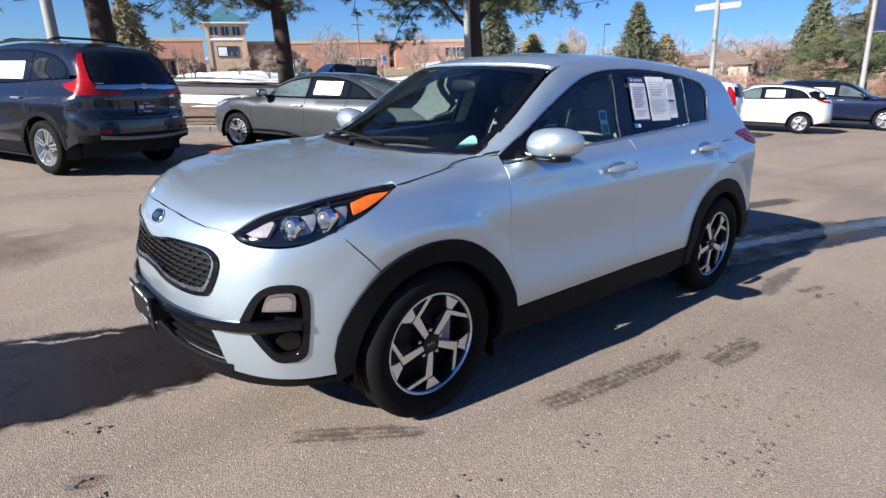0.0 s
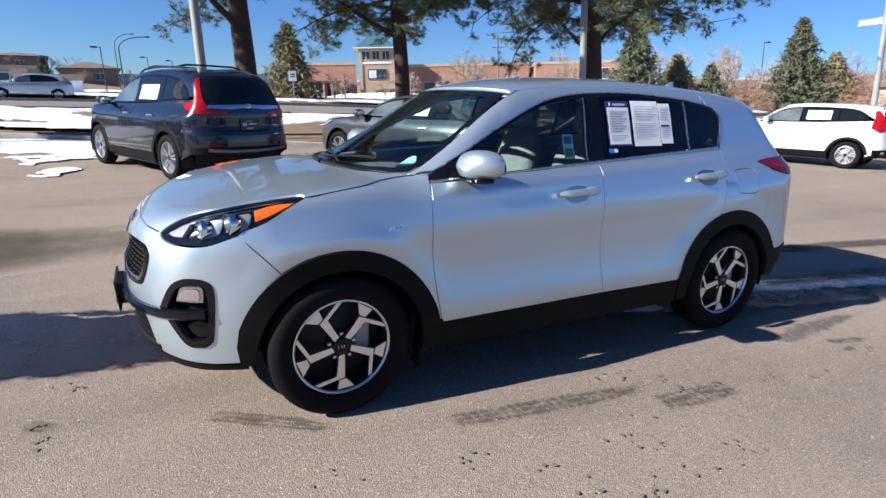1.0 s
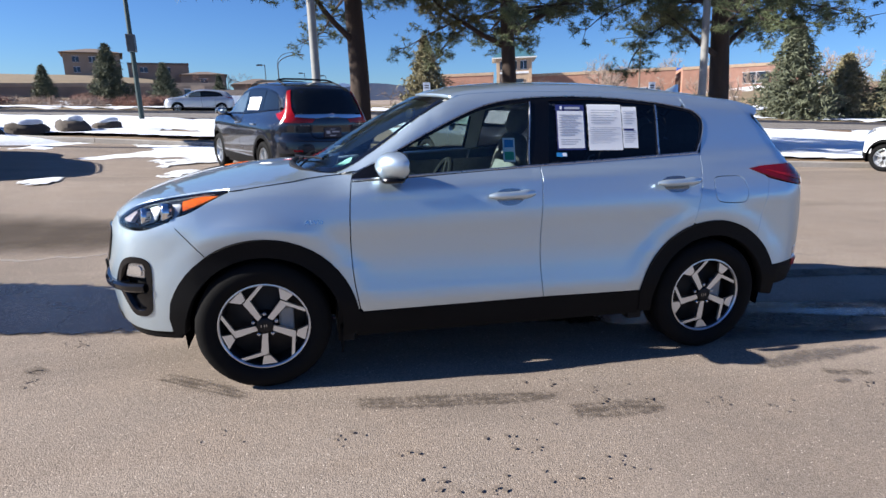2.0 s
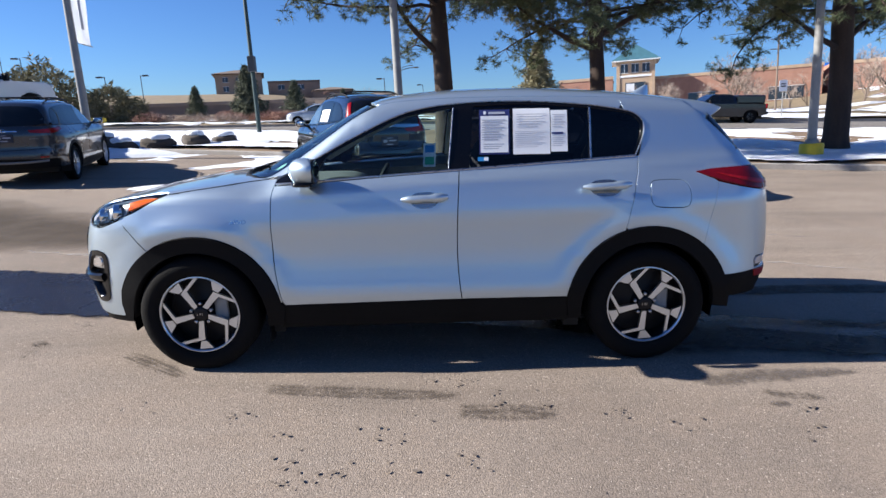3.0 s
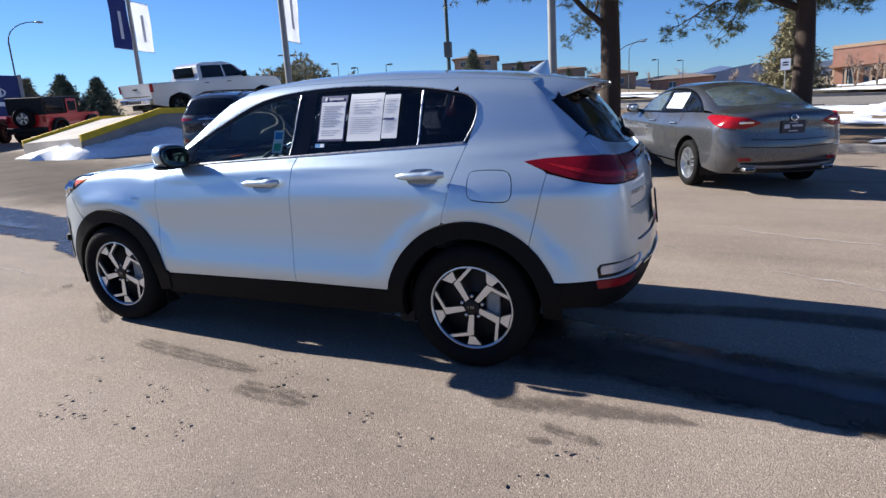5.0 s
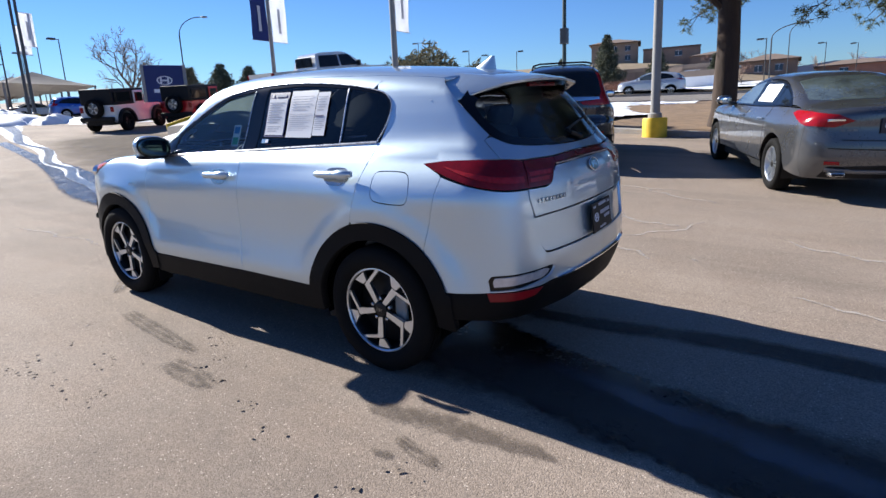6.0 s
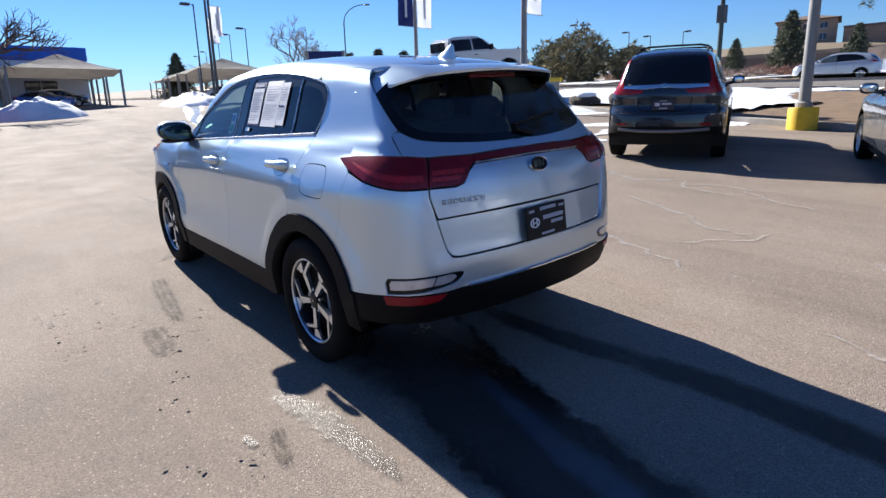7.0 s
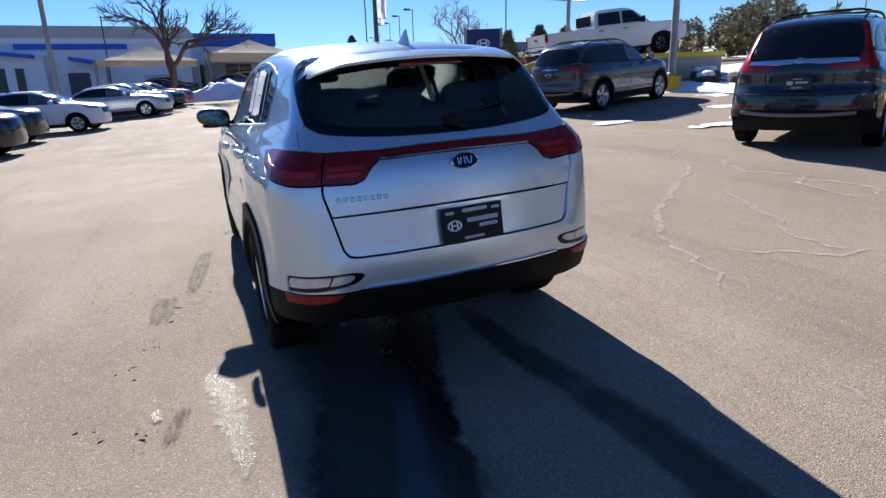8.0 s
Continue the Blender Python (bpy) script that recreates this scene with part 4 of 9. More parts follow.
# roof spoiler with black side blades
sp = bmesh.new()
top = []
for a in np.linspace(-1, 1, 37):
    s = abs(a)
    e = max(0, (s - .78) / .22)
    xa = 1.705 - .10 * min(s, .78) ** 4 - .02 * e
    k = min(max((s - .45) / .4, 0), 1)
    xa -= .080 * k * k * (3 - 2 * k)
    y0 = .57 * min(s, .78)
    z0 = float(suv.z(xa, y0)) + .002
    za = z0 + (1.435 - z0) * e ** 1.4
    y = y0 + (float(suv.y(xa, za)) + .002 - y0) * (1 - (1 - e) ** 1.6 if e > 0 else 0)
    xb = 1.935 - .085 * s ** 2.5
    zb = 1.527 - .038 * s * s
    xb, zb = xb + (xa + .085 - xb) * e ** 1.7, zb + (1.412 - zb) * e ** 1.7
    y, yb = (1 if a > 0 else -1) * y, (1 if a > 0 else -1) * (y - .012 * e)
    low1 = Vector((xb - .05 * (1 - e), yb * (1 - .03 * e), zb - .030 + .02 * e))
    low2 = Vector((xa + .07 - .04 * e, y * (1 - .05 * e), za - .075 + .055 * e))
    rows = [(xa, y, za), (xa + (xb - xa) * .4, (y * .6 + yb * .4), za + (zb - za) * .36 + .007), (xa + (xb - xa) * .8, (y * .2 + yb * .8), za + (zb - za) * .78 + .006), (xb, yb, zb), (xb - .003, yb, zb - .012 + .008 * e), low1, low2]
    top.append([sp.verts.new(q) for q in rows])
for r, s in zip(top, top[1:]):
    for k in range(4):
        sp.faces.new((r[k], r[k + 1], s[k + 1], s[k]))
under = bmesh.new()
low_ends = [[v.co.copy() for v in r] for r in (top[0], top[-1])]
low = [[under.verts.new(v.co) for v in r[4:7]] for r in top]
for r, s in zip(low, low[1:]):
    for k in range(2):
        under.faces.new((r[k], r[k + 1], s[k + 1], s[k]))
bmesh.ops.recalc_face_normals(under, faces=under.faces)
spo = part("roof_spoiler", sp, SILVER, car, "", True)
part("spoiler_underside", under, GLOSSBLACK, spo, "gloss black underside", True)
for r in low_ends:
    ends = bmesh.new()
    ends.faces.new([ends.verts.new(q) for q in r])
    part("spoiler_side", ends, SILVER, spo)
part("brake_light", boxes((1.862, 1.880, -.16, .16, 1.484, 1.494)), REDLENS, car)
wb = tube(bmesh.new(), [(2.075, .08, 1.205), (2.055, -.02, 1.235), (2.035, -.02, 1.25), (1.975, .40, 1.305)], [.014, .014, .009, .005], 8)
part("rear_wiper", wb, DARK, car, "", True)
fb = bmesh.new()
fz = float(suv.z(1.5, 0))
fin = []
for k in range(7):
    h = k / 6
    x0, x1, w = 1.405 + .150 * h ** .85, 1.590 - .012 * h, .024 * (1 - h) + .004
    fin.append([fb.verts.new(((x0 + x1) / 2 + (x1 - x0) / 2 * math.cos(a), w * math.sin(a), fz - .012 + .076 * h)) for a in np.linspace(0, 2 * math.pi, 15)[:-1]])
for lo, up in zip(fin, fin[1:]):
    for i in range(14):
        fb.faces.new((lo[i], lo[(i + 1) % 14], up[(i + 1) % 14], up[i]))
fb.faces.new(fin[-1])
part("roof_fin", fb, SILVER, car, "silver shark-fin aerial", True)
# rear bumper
RB = side_to_tail(*[(1.656 + .080 * k / 8, .714 + .367 * k / 8) for k in range(9)]) + [(-.94, 1.046, 1), (-.80, 1.022, 1), (-.662, 1.016), (-.66, .98), (-.632, .88), (-.592, .735, 1), (-.57, .706, 1), (-.53, .698), (-.3, .702), (0, .704)]
RB2 = [(0, .565), (-.3, .562), (-.53, .556), (-.60, .548), (-.84, .548), (-1.02, .535), (-1.11, .53), (-1.16, .615)]
REFL = [(-.866, .604), (-.852, .626, 1), (-.70, .632), (-.550, .638, 1), (-.512, .624, 1), (-.556, .582, 1), (-.70, .558), (-.858, .5525)]
panel("rear_bumper", suv, "tail", RB + [(-a[0], *a[1:]) for a in RB[-2::-1]] + [(-a, b) for a, b in RB2[::-1]] + RB2[1:], SILVER, car, holes=[REFL, [(-a[0], *a[1:]) for a in REFL]], step=.04, gap=.0008, flange=.02)
LB = [(-1.11, .528), (-1.02, .532), (-.84, .545), (-.60, .545), (-.53, .553), (-.3, .559), (0, .562)]
LB2 = [(0, .405), (-.4, .40), (-.7, .40), (-.95, .40), (-1.09, .40)]
panel("rear_lower_bumper", suv, "tail", LB + [(-a, b) for a, b in LB[-2::-1]] + [(-a, b) for a, b in LB2[::-1]] + LB2[1:], CLAD, car, off=.004, step=.06, gap=.001, flange=.05)
bead("bumper_chrome", suv, "tail", [(-.50, .563), (-.25, .568, 1), (0, .570, 1), (.25, .568, 1), (.50, .563)], CHROME, car, .012, .010, .004, step=.04)
for s in (False, True):
    rl = panel("reverse_lamp", suv, "tail", REFL, GLOSSBLACK, car, off=-.012, step=.03, edge=.012, gap=0, flange=0, flip=s)
    panel("reverse_lens", suv, "tail", [(-.846, .600), (-.838, .615, 1), (-.75, .619), (-.645, .622), (-.662, .583), (-.75, .576), (-.842, .573)], REVERSE, rl, off=-.002, step=.03, edge=.012, gap=0, flange=.012, flip=s, label="clear reversing lamp")
    panel("reverse_lens", suv, "tail", [(-.637, .622), (-.575, .626, 1), (-.552, .616, 1), (-.585, .592, 1), (-.654, .583)], REVERSE, rl, off=-.002, step=.03, edge=.012, gap=0, flange=.012, flip=s, label="clear reversing lamp")
    panel("red_reflector", suv, "tail", [(-.872, .546), (-.60, .541), (-.64, .512), (-.70, .503), (-.86, .505)], REDREFLECT, rl, off=.008, step=.03, edge=.012, gap=0, flange=.01, flip=s, label="red rear reflector")

# mirrors
def mirror_shape(q, flat=False):
    """Deep at the hinge, drawn out and thinner towards the tip, rounded in front and flat behind."""
    out = max(-1, min(1, -q.y / .125))
    back = 1 if flat else max(0, min(1, q.x / .08))
    x = q.x + (1 - back) * (.070 * max(0, out) ** 2 + .02 * abs(q.z) / .07) - back * .05 * q.y
    z = q.z * (1 - .24 * max(0, out) ** 2) + .010 * out
    return (x, q.y, z)


for s in (-1, 1):
    def piece(name, centre, size, power, material, parent, label="", flat=False):
        mb = blob(bmesh.new(), (0, 0, 0), size, power, (28, 16), shape=lambda q: mirror_shape(q, flat))
        bmesh.ops.translate(mb, vec=centre, verts=mb.verts)
        if s > 0:
            bmesh.ops.scale(mb, vec=(1, -1, 1), verts=mb.verts)
            bmesh.ops.reverse_faces(mb, faces=mb.faces)
        return part(name, mb, material, parent, label, True)
    mir = piece("door_mirror", (-.662, -.905, 1.192), (.078, .128, .075), (3.0, 2.8), SILVER, car, "silver door mirror")
    b2 = bmesh.new()
    blob(b2, (-.652, s * .895, 1.126), (.066, .105, .020), (3, 3), (18, 8))
    tube(b2, [(-.655, s * .83, 1.122), (-.665, s * .78, 1.125), (-.67, s * .735, 1.135)], [.022, .026, .034], 10)
    part("mirror_foot", b2, GLOSSBLACK, mir, "", True)
    piece("mirror_frame", (-.594, -.905, 1.191), (.014, .122, .069), (3.2, 3), DARK, mir, flat=True)
    piece("mirror_glass", (-.588, -.905, 1.191), (.012, .113, .061), (3.2, 3), MIRRORDARK, mir, flat=True)

# wheels, wheel housings, underbody
for x, c in ((-1.335, FC), (1.335, RC)):
    for o in (-1, 1):
        wheel(car, x, o * .780, .352, .352, .232, .226, out=o, turn=-37 if x < 0 else -36)
        hb = lathe(bmesh.new(), [(.405, o * .86), (.41, o * .55), (.40, o * .50), (.05, o * .50)], 32, centre=(c[0], 0, c[1]))
        bmesh.ops.delete(hb, geom=[v for v in hb.verts if v.co.z < .22], context="VERTS")
        part("wheel_housing", hb, HOUSING, car, "", True)
part("underbody", boxes((-.90, .90, -.78, .78, .26, .30), (-2.0, -1.6, -.62, .62, .29, .34), (-.95, -.86, -.78, .78, .2, .6), (.86, .95, -.78, .78, .2, .6), (1.75, 2.04, -.62, .62, .36, .44), (-1.75, 1.8, -.50, .50, .26, .33)), DARK, car)
for x, z, o in ((-.93, .16, -1), (-.93, .16, 1)):
    part("mud_flap", boxes((x - .004, x + .004, o * .80 - .05, o * .80 + .05, z, .30)), RUBBER, car)

# cabin
part("cabin_floor", boxes((-.90, .90, -.72, .72, .42, .46), (.90, 1.95, -.48, .48, .42, .46), (1.30, 2.0, -.48, .48, .46, .86)), CLOTH, car)
db = bmesh.new()
blob(db, (-.74, 0, .93), (.33, .70, .15), (5, 3), (32, 10))
part("dashboard", db, DASH, car, "", True)
part("instrument_hood", blob(bmesh.new(), (-.53, -.37, 1.045), (.13, .19, .05), (3, 3), (18, 8)), DARK, car, "", True)
sw = bmesh.new()
ring = [Vector((.18 * math.cos(a), .18 * math.sin(a), 0)) for a in np.linspace(0, 2 * math.pi, 29)]
m = pose(-.30, -.37, 1.01, 0, -65, 0)
tube(sw, [m @ q for q in ring], .016, 8, cap=False)
for a in (0, 120, 240):
    tube(sw, [m @ Vector((0, 0, -.03)), m @ Vector((.17 * math.cos(radians(a)), .17 * math.sin(radians(a)), 0))], .018, 6)
blob(sw, (0, 0, -.02), (.065, .065, .03), (3, 3), (16, 8), m=m)
part("steering_wheel", sw, DARK, car, "", True)
for y in (-.37, .37):
    sb = bmesh.new()
    blob(sb, (.10, y, .68), (.27, .25, .10), (4, 3), (24, 10))
    blob(sb, (0, 0, 0), (.075, .245, .33), (4, 3.2), (24, 14), m=pose(.40, y, .98, 0, 14, 0))
    seat = part("front_seat", sb, CLOTH, car, "black cloth front seat", True)
    part("head_restraint", blob(bmesh.new(), (0, 0, 0), (.055, .135, .095), (3.5, 3), (20, 10), m=pose(.485, y, 1.385, 0, 10, 0)), CLOTH, seat, "", True)
    part("restraint_post", tube(tube(bmesh.new(), [(.46, y - .05, 1.22), (.47, y - .05, 1.34)], .007, 6), [(.46, y + .05, 1.22), (.47, y + .05, 1.34)], .007, 6), SATIN, seat)
rs = bmesh.new()
blob(rs, (1.0, 0, .70), (.25, .64, .12), (4, 5), (32, 10))
blob(rs, (0, 0, 0), (.09, .64, .31), (4, 5), (32, 14), m=pose(1.30, 0, .98, 0, 18, 0))
bench = part("rear_bench", rs, CLOTH, car, "black cloth rear bench", True)
for y in (-.38, 0, .38):
    part("head_restraint", blob(bmesh.new(), (0, 0, 0), (.05, .125, .075), (3.5, 3), (20, 10), m=pose(1.40, y, 1.31, 0, 14, 0)), CLOTH, bench, "", True)
for s in (False, True):
    panel("door_lining", suv, "side", [(-.80, 1.085), (1.25, 1.20), (1.25, .80), (.86, .62), (.82, .48), (-.74, .48), (-.80, .66)], CLOTH, car, off=-.075, step=.12, edge=.1, flange=0, flip=s)
    panel("pillar_lining", suv, "top", [q for q in rail_out if q[0] < -.05] + [(-.18, -.545)] + ws_edge, TRIMGREY, car, off=-.016, step=.06, gap=-.003, flange=0, flip=s)
    panel("pillar_lining", suv, "side", [(-.80, 1.145), (-.40, 1.345), (-.10, 1.48), (.18, 1.53), (.18, 1.555), (-.12, 1.51), (-.45, 1.37), (-.83, 1.175)], TRIMGREY, car, off=-.03, step=.06, flange=0, flip=s)
    panel("pillar_lining", suv, "side", [(.165, 1.17), (.20, 1.52), (.31, 1.53), (.27, 1.18)], TRIMGREY, car, off=-.03, step=.06, flange=0, flip=s)
panel("headliner", suv, "top", [(-.30, -.52), (1.6, -.50), (1.6, .50), (-.30, .52)], TRIMGREY, car, off=-.035, step=.15, edge=.1, flange=0)
part("inner_mirror", blob(bmesh.new(), (-.40, 0, 1.44), (.02, .11, .035), (3, 3), (16, 8)), DARK, car, "", True)

# papers on the rear side window, stickers, tag on the front window
def slip(name, x0, x1, z0, z1, material, parent, off, rows=(), flip=False, lean=0.0, label=""):
    """A sheet of paper on the side glass with printed blocks (fractions of its size)."""
    def q(u, v):
        return (x0 + (x1 - x0) * u + lean * v, z0 + (z1 - z0) * v)
    ob = panel(name, suv, "side", [q(0, 0), q(1, 0), q(1, 1), q(0, 1)], material, parent, off=off, step=.08, edge=.05, gap=0, flange=.0008, flip=flip, label=label)
    for u0, u1, v0, v1, mm in rows:
        panel("printed_block", suv, "side", [q(u0, v0), q(u1, v0), q(u1, v1), q(u0, v1)], mm, ob, off=off + .0012, step=.08, edge=.05, gap=0, flange=0, flip=flip)
    return ob


lines = lambda u0, u1, v0, v1, n, k: [(u0, u0 + (u1 - u0) * (1 - .35 * ((i * 37 % 11) / 11)), v1 - (v1 - v0) * (i + k) / n, v1 - (v1 - v0) * i / n, GREYPRINT) for i in range(n)]
slip("window_sticker", .345, .525, 1.252, 1.508, NAVY, car, .003, [(.05, .95, .04, .86, WHITE), (.14, .22, .895, .965, WHITE), (.30, .85, .90, .95, GREYPRINT)], lean=.006, label="navy-bordered price sheet on the rear side window")
slip("price_sheet", .353, .517, 1.262, 1.472, WHITE, car, .0047, lines(.06, .9, .30, .90, 9, .42) + lines(.1, .85, .06, .24, 3, .4), lean=.005)
slip("history_sheet", .545, .765, 1.250, 1.512, WHITE, car, .003, lines(.10, .9, .55, .88, 6, .3) + lines(.06, .93, .12, .5, 9, .25), lean=.006, label="white printed sheet on the rear side window")
slip("history_sheet", .770, .868, 1.262, 1.500, WHITE, car, .003, [(.05, .75, .42, .47, NAVY)] + lines(.1, .9, .55, .9, 6, .3) + lines(.1, .9, .1, .38, 6, .3), lean=.006)
slip("window_sticker", .335, .400, 1.215, 1.238, BLUEPRINT, car, .003, [(.55, .95, .1, .9, WHITE)])
tagm = slip("rate_tag", .012, .085, 1.195, 1.325, WHITE, car, -.012, [(.12, .88, .60, .92, BLUEPRINT), (.12, .88, .08, .42, GREENPRINT)], lean=.004, label="blue and green tag hanging inside the front window")
panel("windscreen_tag", suv, "top", [(-.955, -.545, 1), (-.945, -.59, 1), (-.90, -.62, 1), (-.855, -.60, 1), (-.835, -.555, 1), (-.87, -.535, 1)], mat("pale_green_tag", (.40, .66, .60), .5, vary=.25, scale=20), car, off=-.012, step=.04, edge=.015, gap=0, flange=0, label="pale green service tag behind the windscreen")


# ---- ground ----
def ramp01(a, b, v):
    t = np.clip((v - a) / (b - a), 0, 1)
    return t * t * (3 - 2 * t)


def lift(x, y):
    """The lot rises gently away from the car; a hill stands far off beyond the road."""
    p = -.45 * x + .89 * y
    return (.10 * np.exp(-(x - .8) ** 2 / 16 - (y - 7) ** 2 / 10) + .03 * (np.logaddexp(0, (np.minimum(p, 30) - 5) * 1.5) / 1.5) + 7.5 * ramp01(70, 190, y) * ramp01(15, -60, x)
            + 5.5 * ramp01(48, 100, x) * ramp01(-60, 10, y))


def asphalt(name, tones, speck=.28, big=.22):
    """Worn asphalt: blotches, dust, aggregate stones and fine relief."""
    m = bpy.data.materials.new(name)
    m.use_nodes = True
    nt, L = m.node_tree, m.node_tree.links
    b = nt.nodes["Principled BSDF"]
    b.inputs["Specular IOR Level"].default_value = .16
    co = nt.nodes.new("ShaderNodeTexCoord")

    def noise_of(scale, detail=4, rough=.55, warp=0.0):
        n = nt.nodes.new("ShaderNodeTexNoise")
        n.inputs["Scale"].default_value, n.inputs["Detail"].default_value, n.inputs["Roughness"].default_value, n.inputs["Distortion"].default_value = scale, detail, rough, warp
        L.new(co.outputs["Object"], n.inputs["Vector"])
        return n.outputs[0]

    def ranged(v, a, z, lo=0.0, hi=1.0):
        n = nt.nodes.new("ShaderNodeMapRange")
        for i, q in enumerate((a, z, lo, hi)):
            n.inputs[i + 1].default_value = q
        L.new(v, n.inputs[0])
        return n.outputs[0]

    def mixed(fac, one, two, how="MIX"):
        n = nt.nodes.new("ShaderNodeMix")
        n.data_type, n.blend_type = "RGBA", how
        for sock, q in ((n.inputs[0], fac), (n.inputs[6], one), (n.inputs[7], two)):
            if isinstance(q, (tuple, float, int)):
                sock.default_value = (*q, 1) if isinstance(q, tuple) else q
            else:
                L.new(q, sock)
        return n.outputs[2]
    base = mixed(ranged(noise_of(big, 5, .6, .6), .35, .68), tones[0], tones[1])
    base = mixed(ranged(noise_of(1.7, 6, .62, .3), .42, .72), base, tones[2])
    streak = nt.nodes.new("ShaderNodeTexNoise")
    mp = nt.nodes.new("ShaderNodeMapping")
    mp.inputs["Scale"].default_value, mp.inputs["Rotation"].default_value = (.25, 2.4, 1), (0, 0, .25)
    L.new(co.outputs["Object"], mp.inputs[0])
    L.new(mp.outputs[0], streak.inputs["Vector"])
    streak.inputs["Scale"].default_value, streak.inputs["Detail"].default_value = 1.0, 5
    base = mixed(ranged(streak.outputs[0], .55, .80, 0, .35), base, tones[3])
    lane = nt.nodes.new("ShaderNodeTexNoise")
    mq = nt.nodes.new("ShaderNodeMapping")
    mq.inputs["Scale"].default_value, mq.inputs["Rotation"].default_value = (.10, .75, 1), (0, 0, .12)
    L.new(co.outputs["Object"], mq.inputs[0])
    L.new(mq.outputs[0], lane.inputs["Vector"])
    lane.inputs["Scale"].default_value, lane.inputs["Detail"].default_value, lane.inputs["Roughness"].default_value = 1.0, 6, .6
    base = mixed(ranged(lane.outputs[0], .50, .66, 0, .75), base, tuple(.88 * q for q in tones[1]))
    vor = nt.nodes.new("ShaderNodeTexVoronoi")
    vor.inputs["Scale"].default_value = 170
    L.new(co.outputs["Object"], vor.inputs["Vector"])
    bw = nt.nodes.new("ShaderNodeRGBToBW")
    L.new(vor.outputs["Color"], bw.inputs[0])
    grey = nt.nodes.new("ShaderNodeCombineColor")
    v = ranged(bw.outputs[0], .1, .9, 1 - speck, 1 + speck)
    for i in range(3):
        L.new(v, grey.inputs[i])
    base = mixed(1.0, base, grey.outputs[0], "MULTIPLY")
    pit = ranged(noise_of(60, 5, .7), .58, .70, 0, .8)
    base = mixed(pit, base, tuple(.40 * q for q in tones[1]))
    chip = nt.nodes.new("ShaderNodeTexVoronoi")
    chip.inputs["Scale"].default_value = 95
    L.new(co.outputs["Object"], chip.inputs["Vector"])
    pick = nt.nodes.new("ShaderNodeSeparateColor")
    L.new(chip.outputs["Color"], pick.inputs[0])
    both_of = nt.nodes.new("ShaderNodeMath")
    both_of.operation = "MULTIPLY"
    L.new(ranged(pick.outputs[0], .92, .95), both_of.inputs[0])
    L.new(ranged(chip.outputs["Distance"], .38, .22), both_of.inputs[1])
    base = mixed(both_of.outputs[0], base, tuple(min(1, 1.55 * q) for q in tones[3]))
    L.new(base, b.inputs["Base Color"])
    L.new(ranged(noise_of(1.1, 4), .3, .7, .84, .94), b.inputs["Roughness"])
    bp = nt.nodes.new("ShaderNodeBump")
    bp.inputs["Strength"].default_value, bp.inputs["Distance"].default_value = .42, .006
    ad = nt.nodes.new("ShaderNodeMath")
    ad.operation = "SUBTRACT"
    L.new(noise_of(110, 4), ad.inputs[0])
    L.new(vor.outputs["Distance"], ad.inputs[1])
    L.new(ad.outputs[0], bp.inputs["Height"])
    L.new(bp.outputs[0], b.inputs["Normal"])
    return m


ASPHALT = asphalt("asphalt", ((.300, .244, .200), (.190, .155, .129), (.256, .203, .163), (.350, .300, .255)))
ROADTAR = asphalt("road_asphalt", ((.23, .205, .185), (.18, .165, .15), (.21, .19, .17), (.27, .25, .23)))
EARTH = mat("dry_grass", (.21, .155, .09), .95, vary=.45, scale=.6, second=(.15, .115, .075), bump=.6, bump_scale=30)
MULCH = mat("mulch", (.20, .13, .075), .95, vary=.5, scale=2.5, second=(.12, .08, .05), bump=.9, bump_scale=25)
SNOW = mat("snow", (.82, .85, .90), .7, vary=.10, scale=.7, second=(.62, .64, .68), bump=.5, bump_scale=9)
CONCRETE = mat("concrete", (.34, .31, .28), .85, vary=.3, scale=1.4, bump=.25, bump_scale=60)


def grid_sheet(name, xs, ys, zf, material, keep=None):
    """A sheet over a grid of x and y; keep: where it stays."""
    X, Y = np.meshgrid(xs, ys)
    Z = zf(X, Y)
    n, m = len(xs), len(ys)
    ok = keep(X, Y) if keep is not None else np.ones(X.shape, bool)
    faces = []
    for j in range(m - 1):
        for i in range(n - 1):
            if ok[j, i] and ok[j, i + 1] and ok[j + 1, i] and ok[j + 1, i + 1]:
                faces.append((j * n + i, j * n + i + 1, (j + 1) * n + i + 1, (j + 1) * n + i))
    me = bpy.data.meshes.new(name)
    me.from_pydata(np.stack([X, Y, Z], -1).reshape(-1, 3).tolist(), [], faces)
    bm = bmesh.new()
    bm.from_mesh(me)
    bmesh.ops.delete(bm, geom=[v for v in bm.verts if not v.link_faces], context="VERTS")
    bm.to_mesh(me)
    bm.free()
    me.polygons.foreach_set("use_smooth", [True] * len(me.polygons))
    return link(name, me, material)


gxs = np.concatenate([np.array([-4500, -2500, -1200, -600]), np.arange(-320, -60, 10.0), np.arange(-60, 61, 1.5), np.arange(70, 321, 10.0), np.array([600, 1200, 2500, 4500])])
ground = grid_sheet("ground", gxs, gxs, lift, ASPHALT)
tagged(ground, "grey-brown worn asphalt of the parking lot", "ground", kind="structure")


def kerb_y(x):
    return 12.2 - .30 * x


def rough(x, y, scale, seed=0.0):
    """Smooth random heights from sines that never quite repeat."""
    v = 0.0
    for i, (a, b, c) in enumerate(((1.0, .37, 1.3), (-.61, 1.17, 4.1), (1.73, -1.29, 2.2), (.83, 2.31, 5.7), (-2.9, 1.7, .6), (3.7, 3.1, 1.9))):
        v = v + np.sin((a * x + b * y) * scale + c + seed * (i + 1)) / (1 + .45 * i)
    return v / 2.6


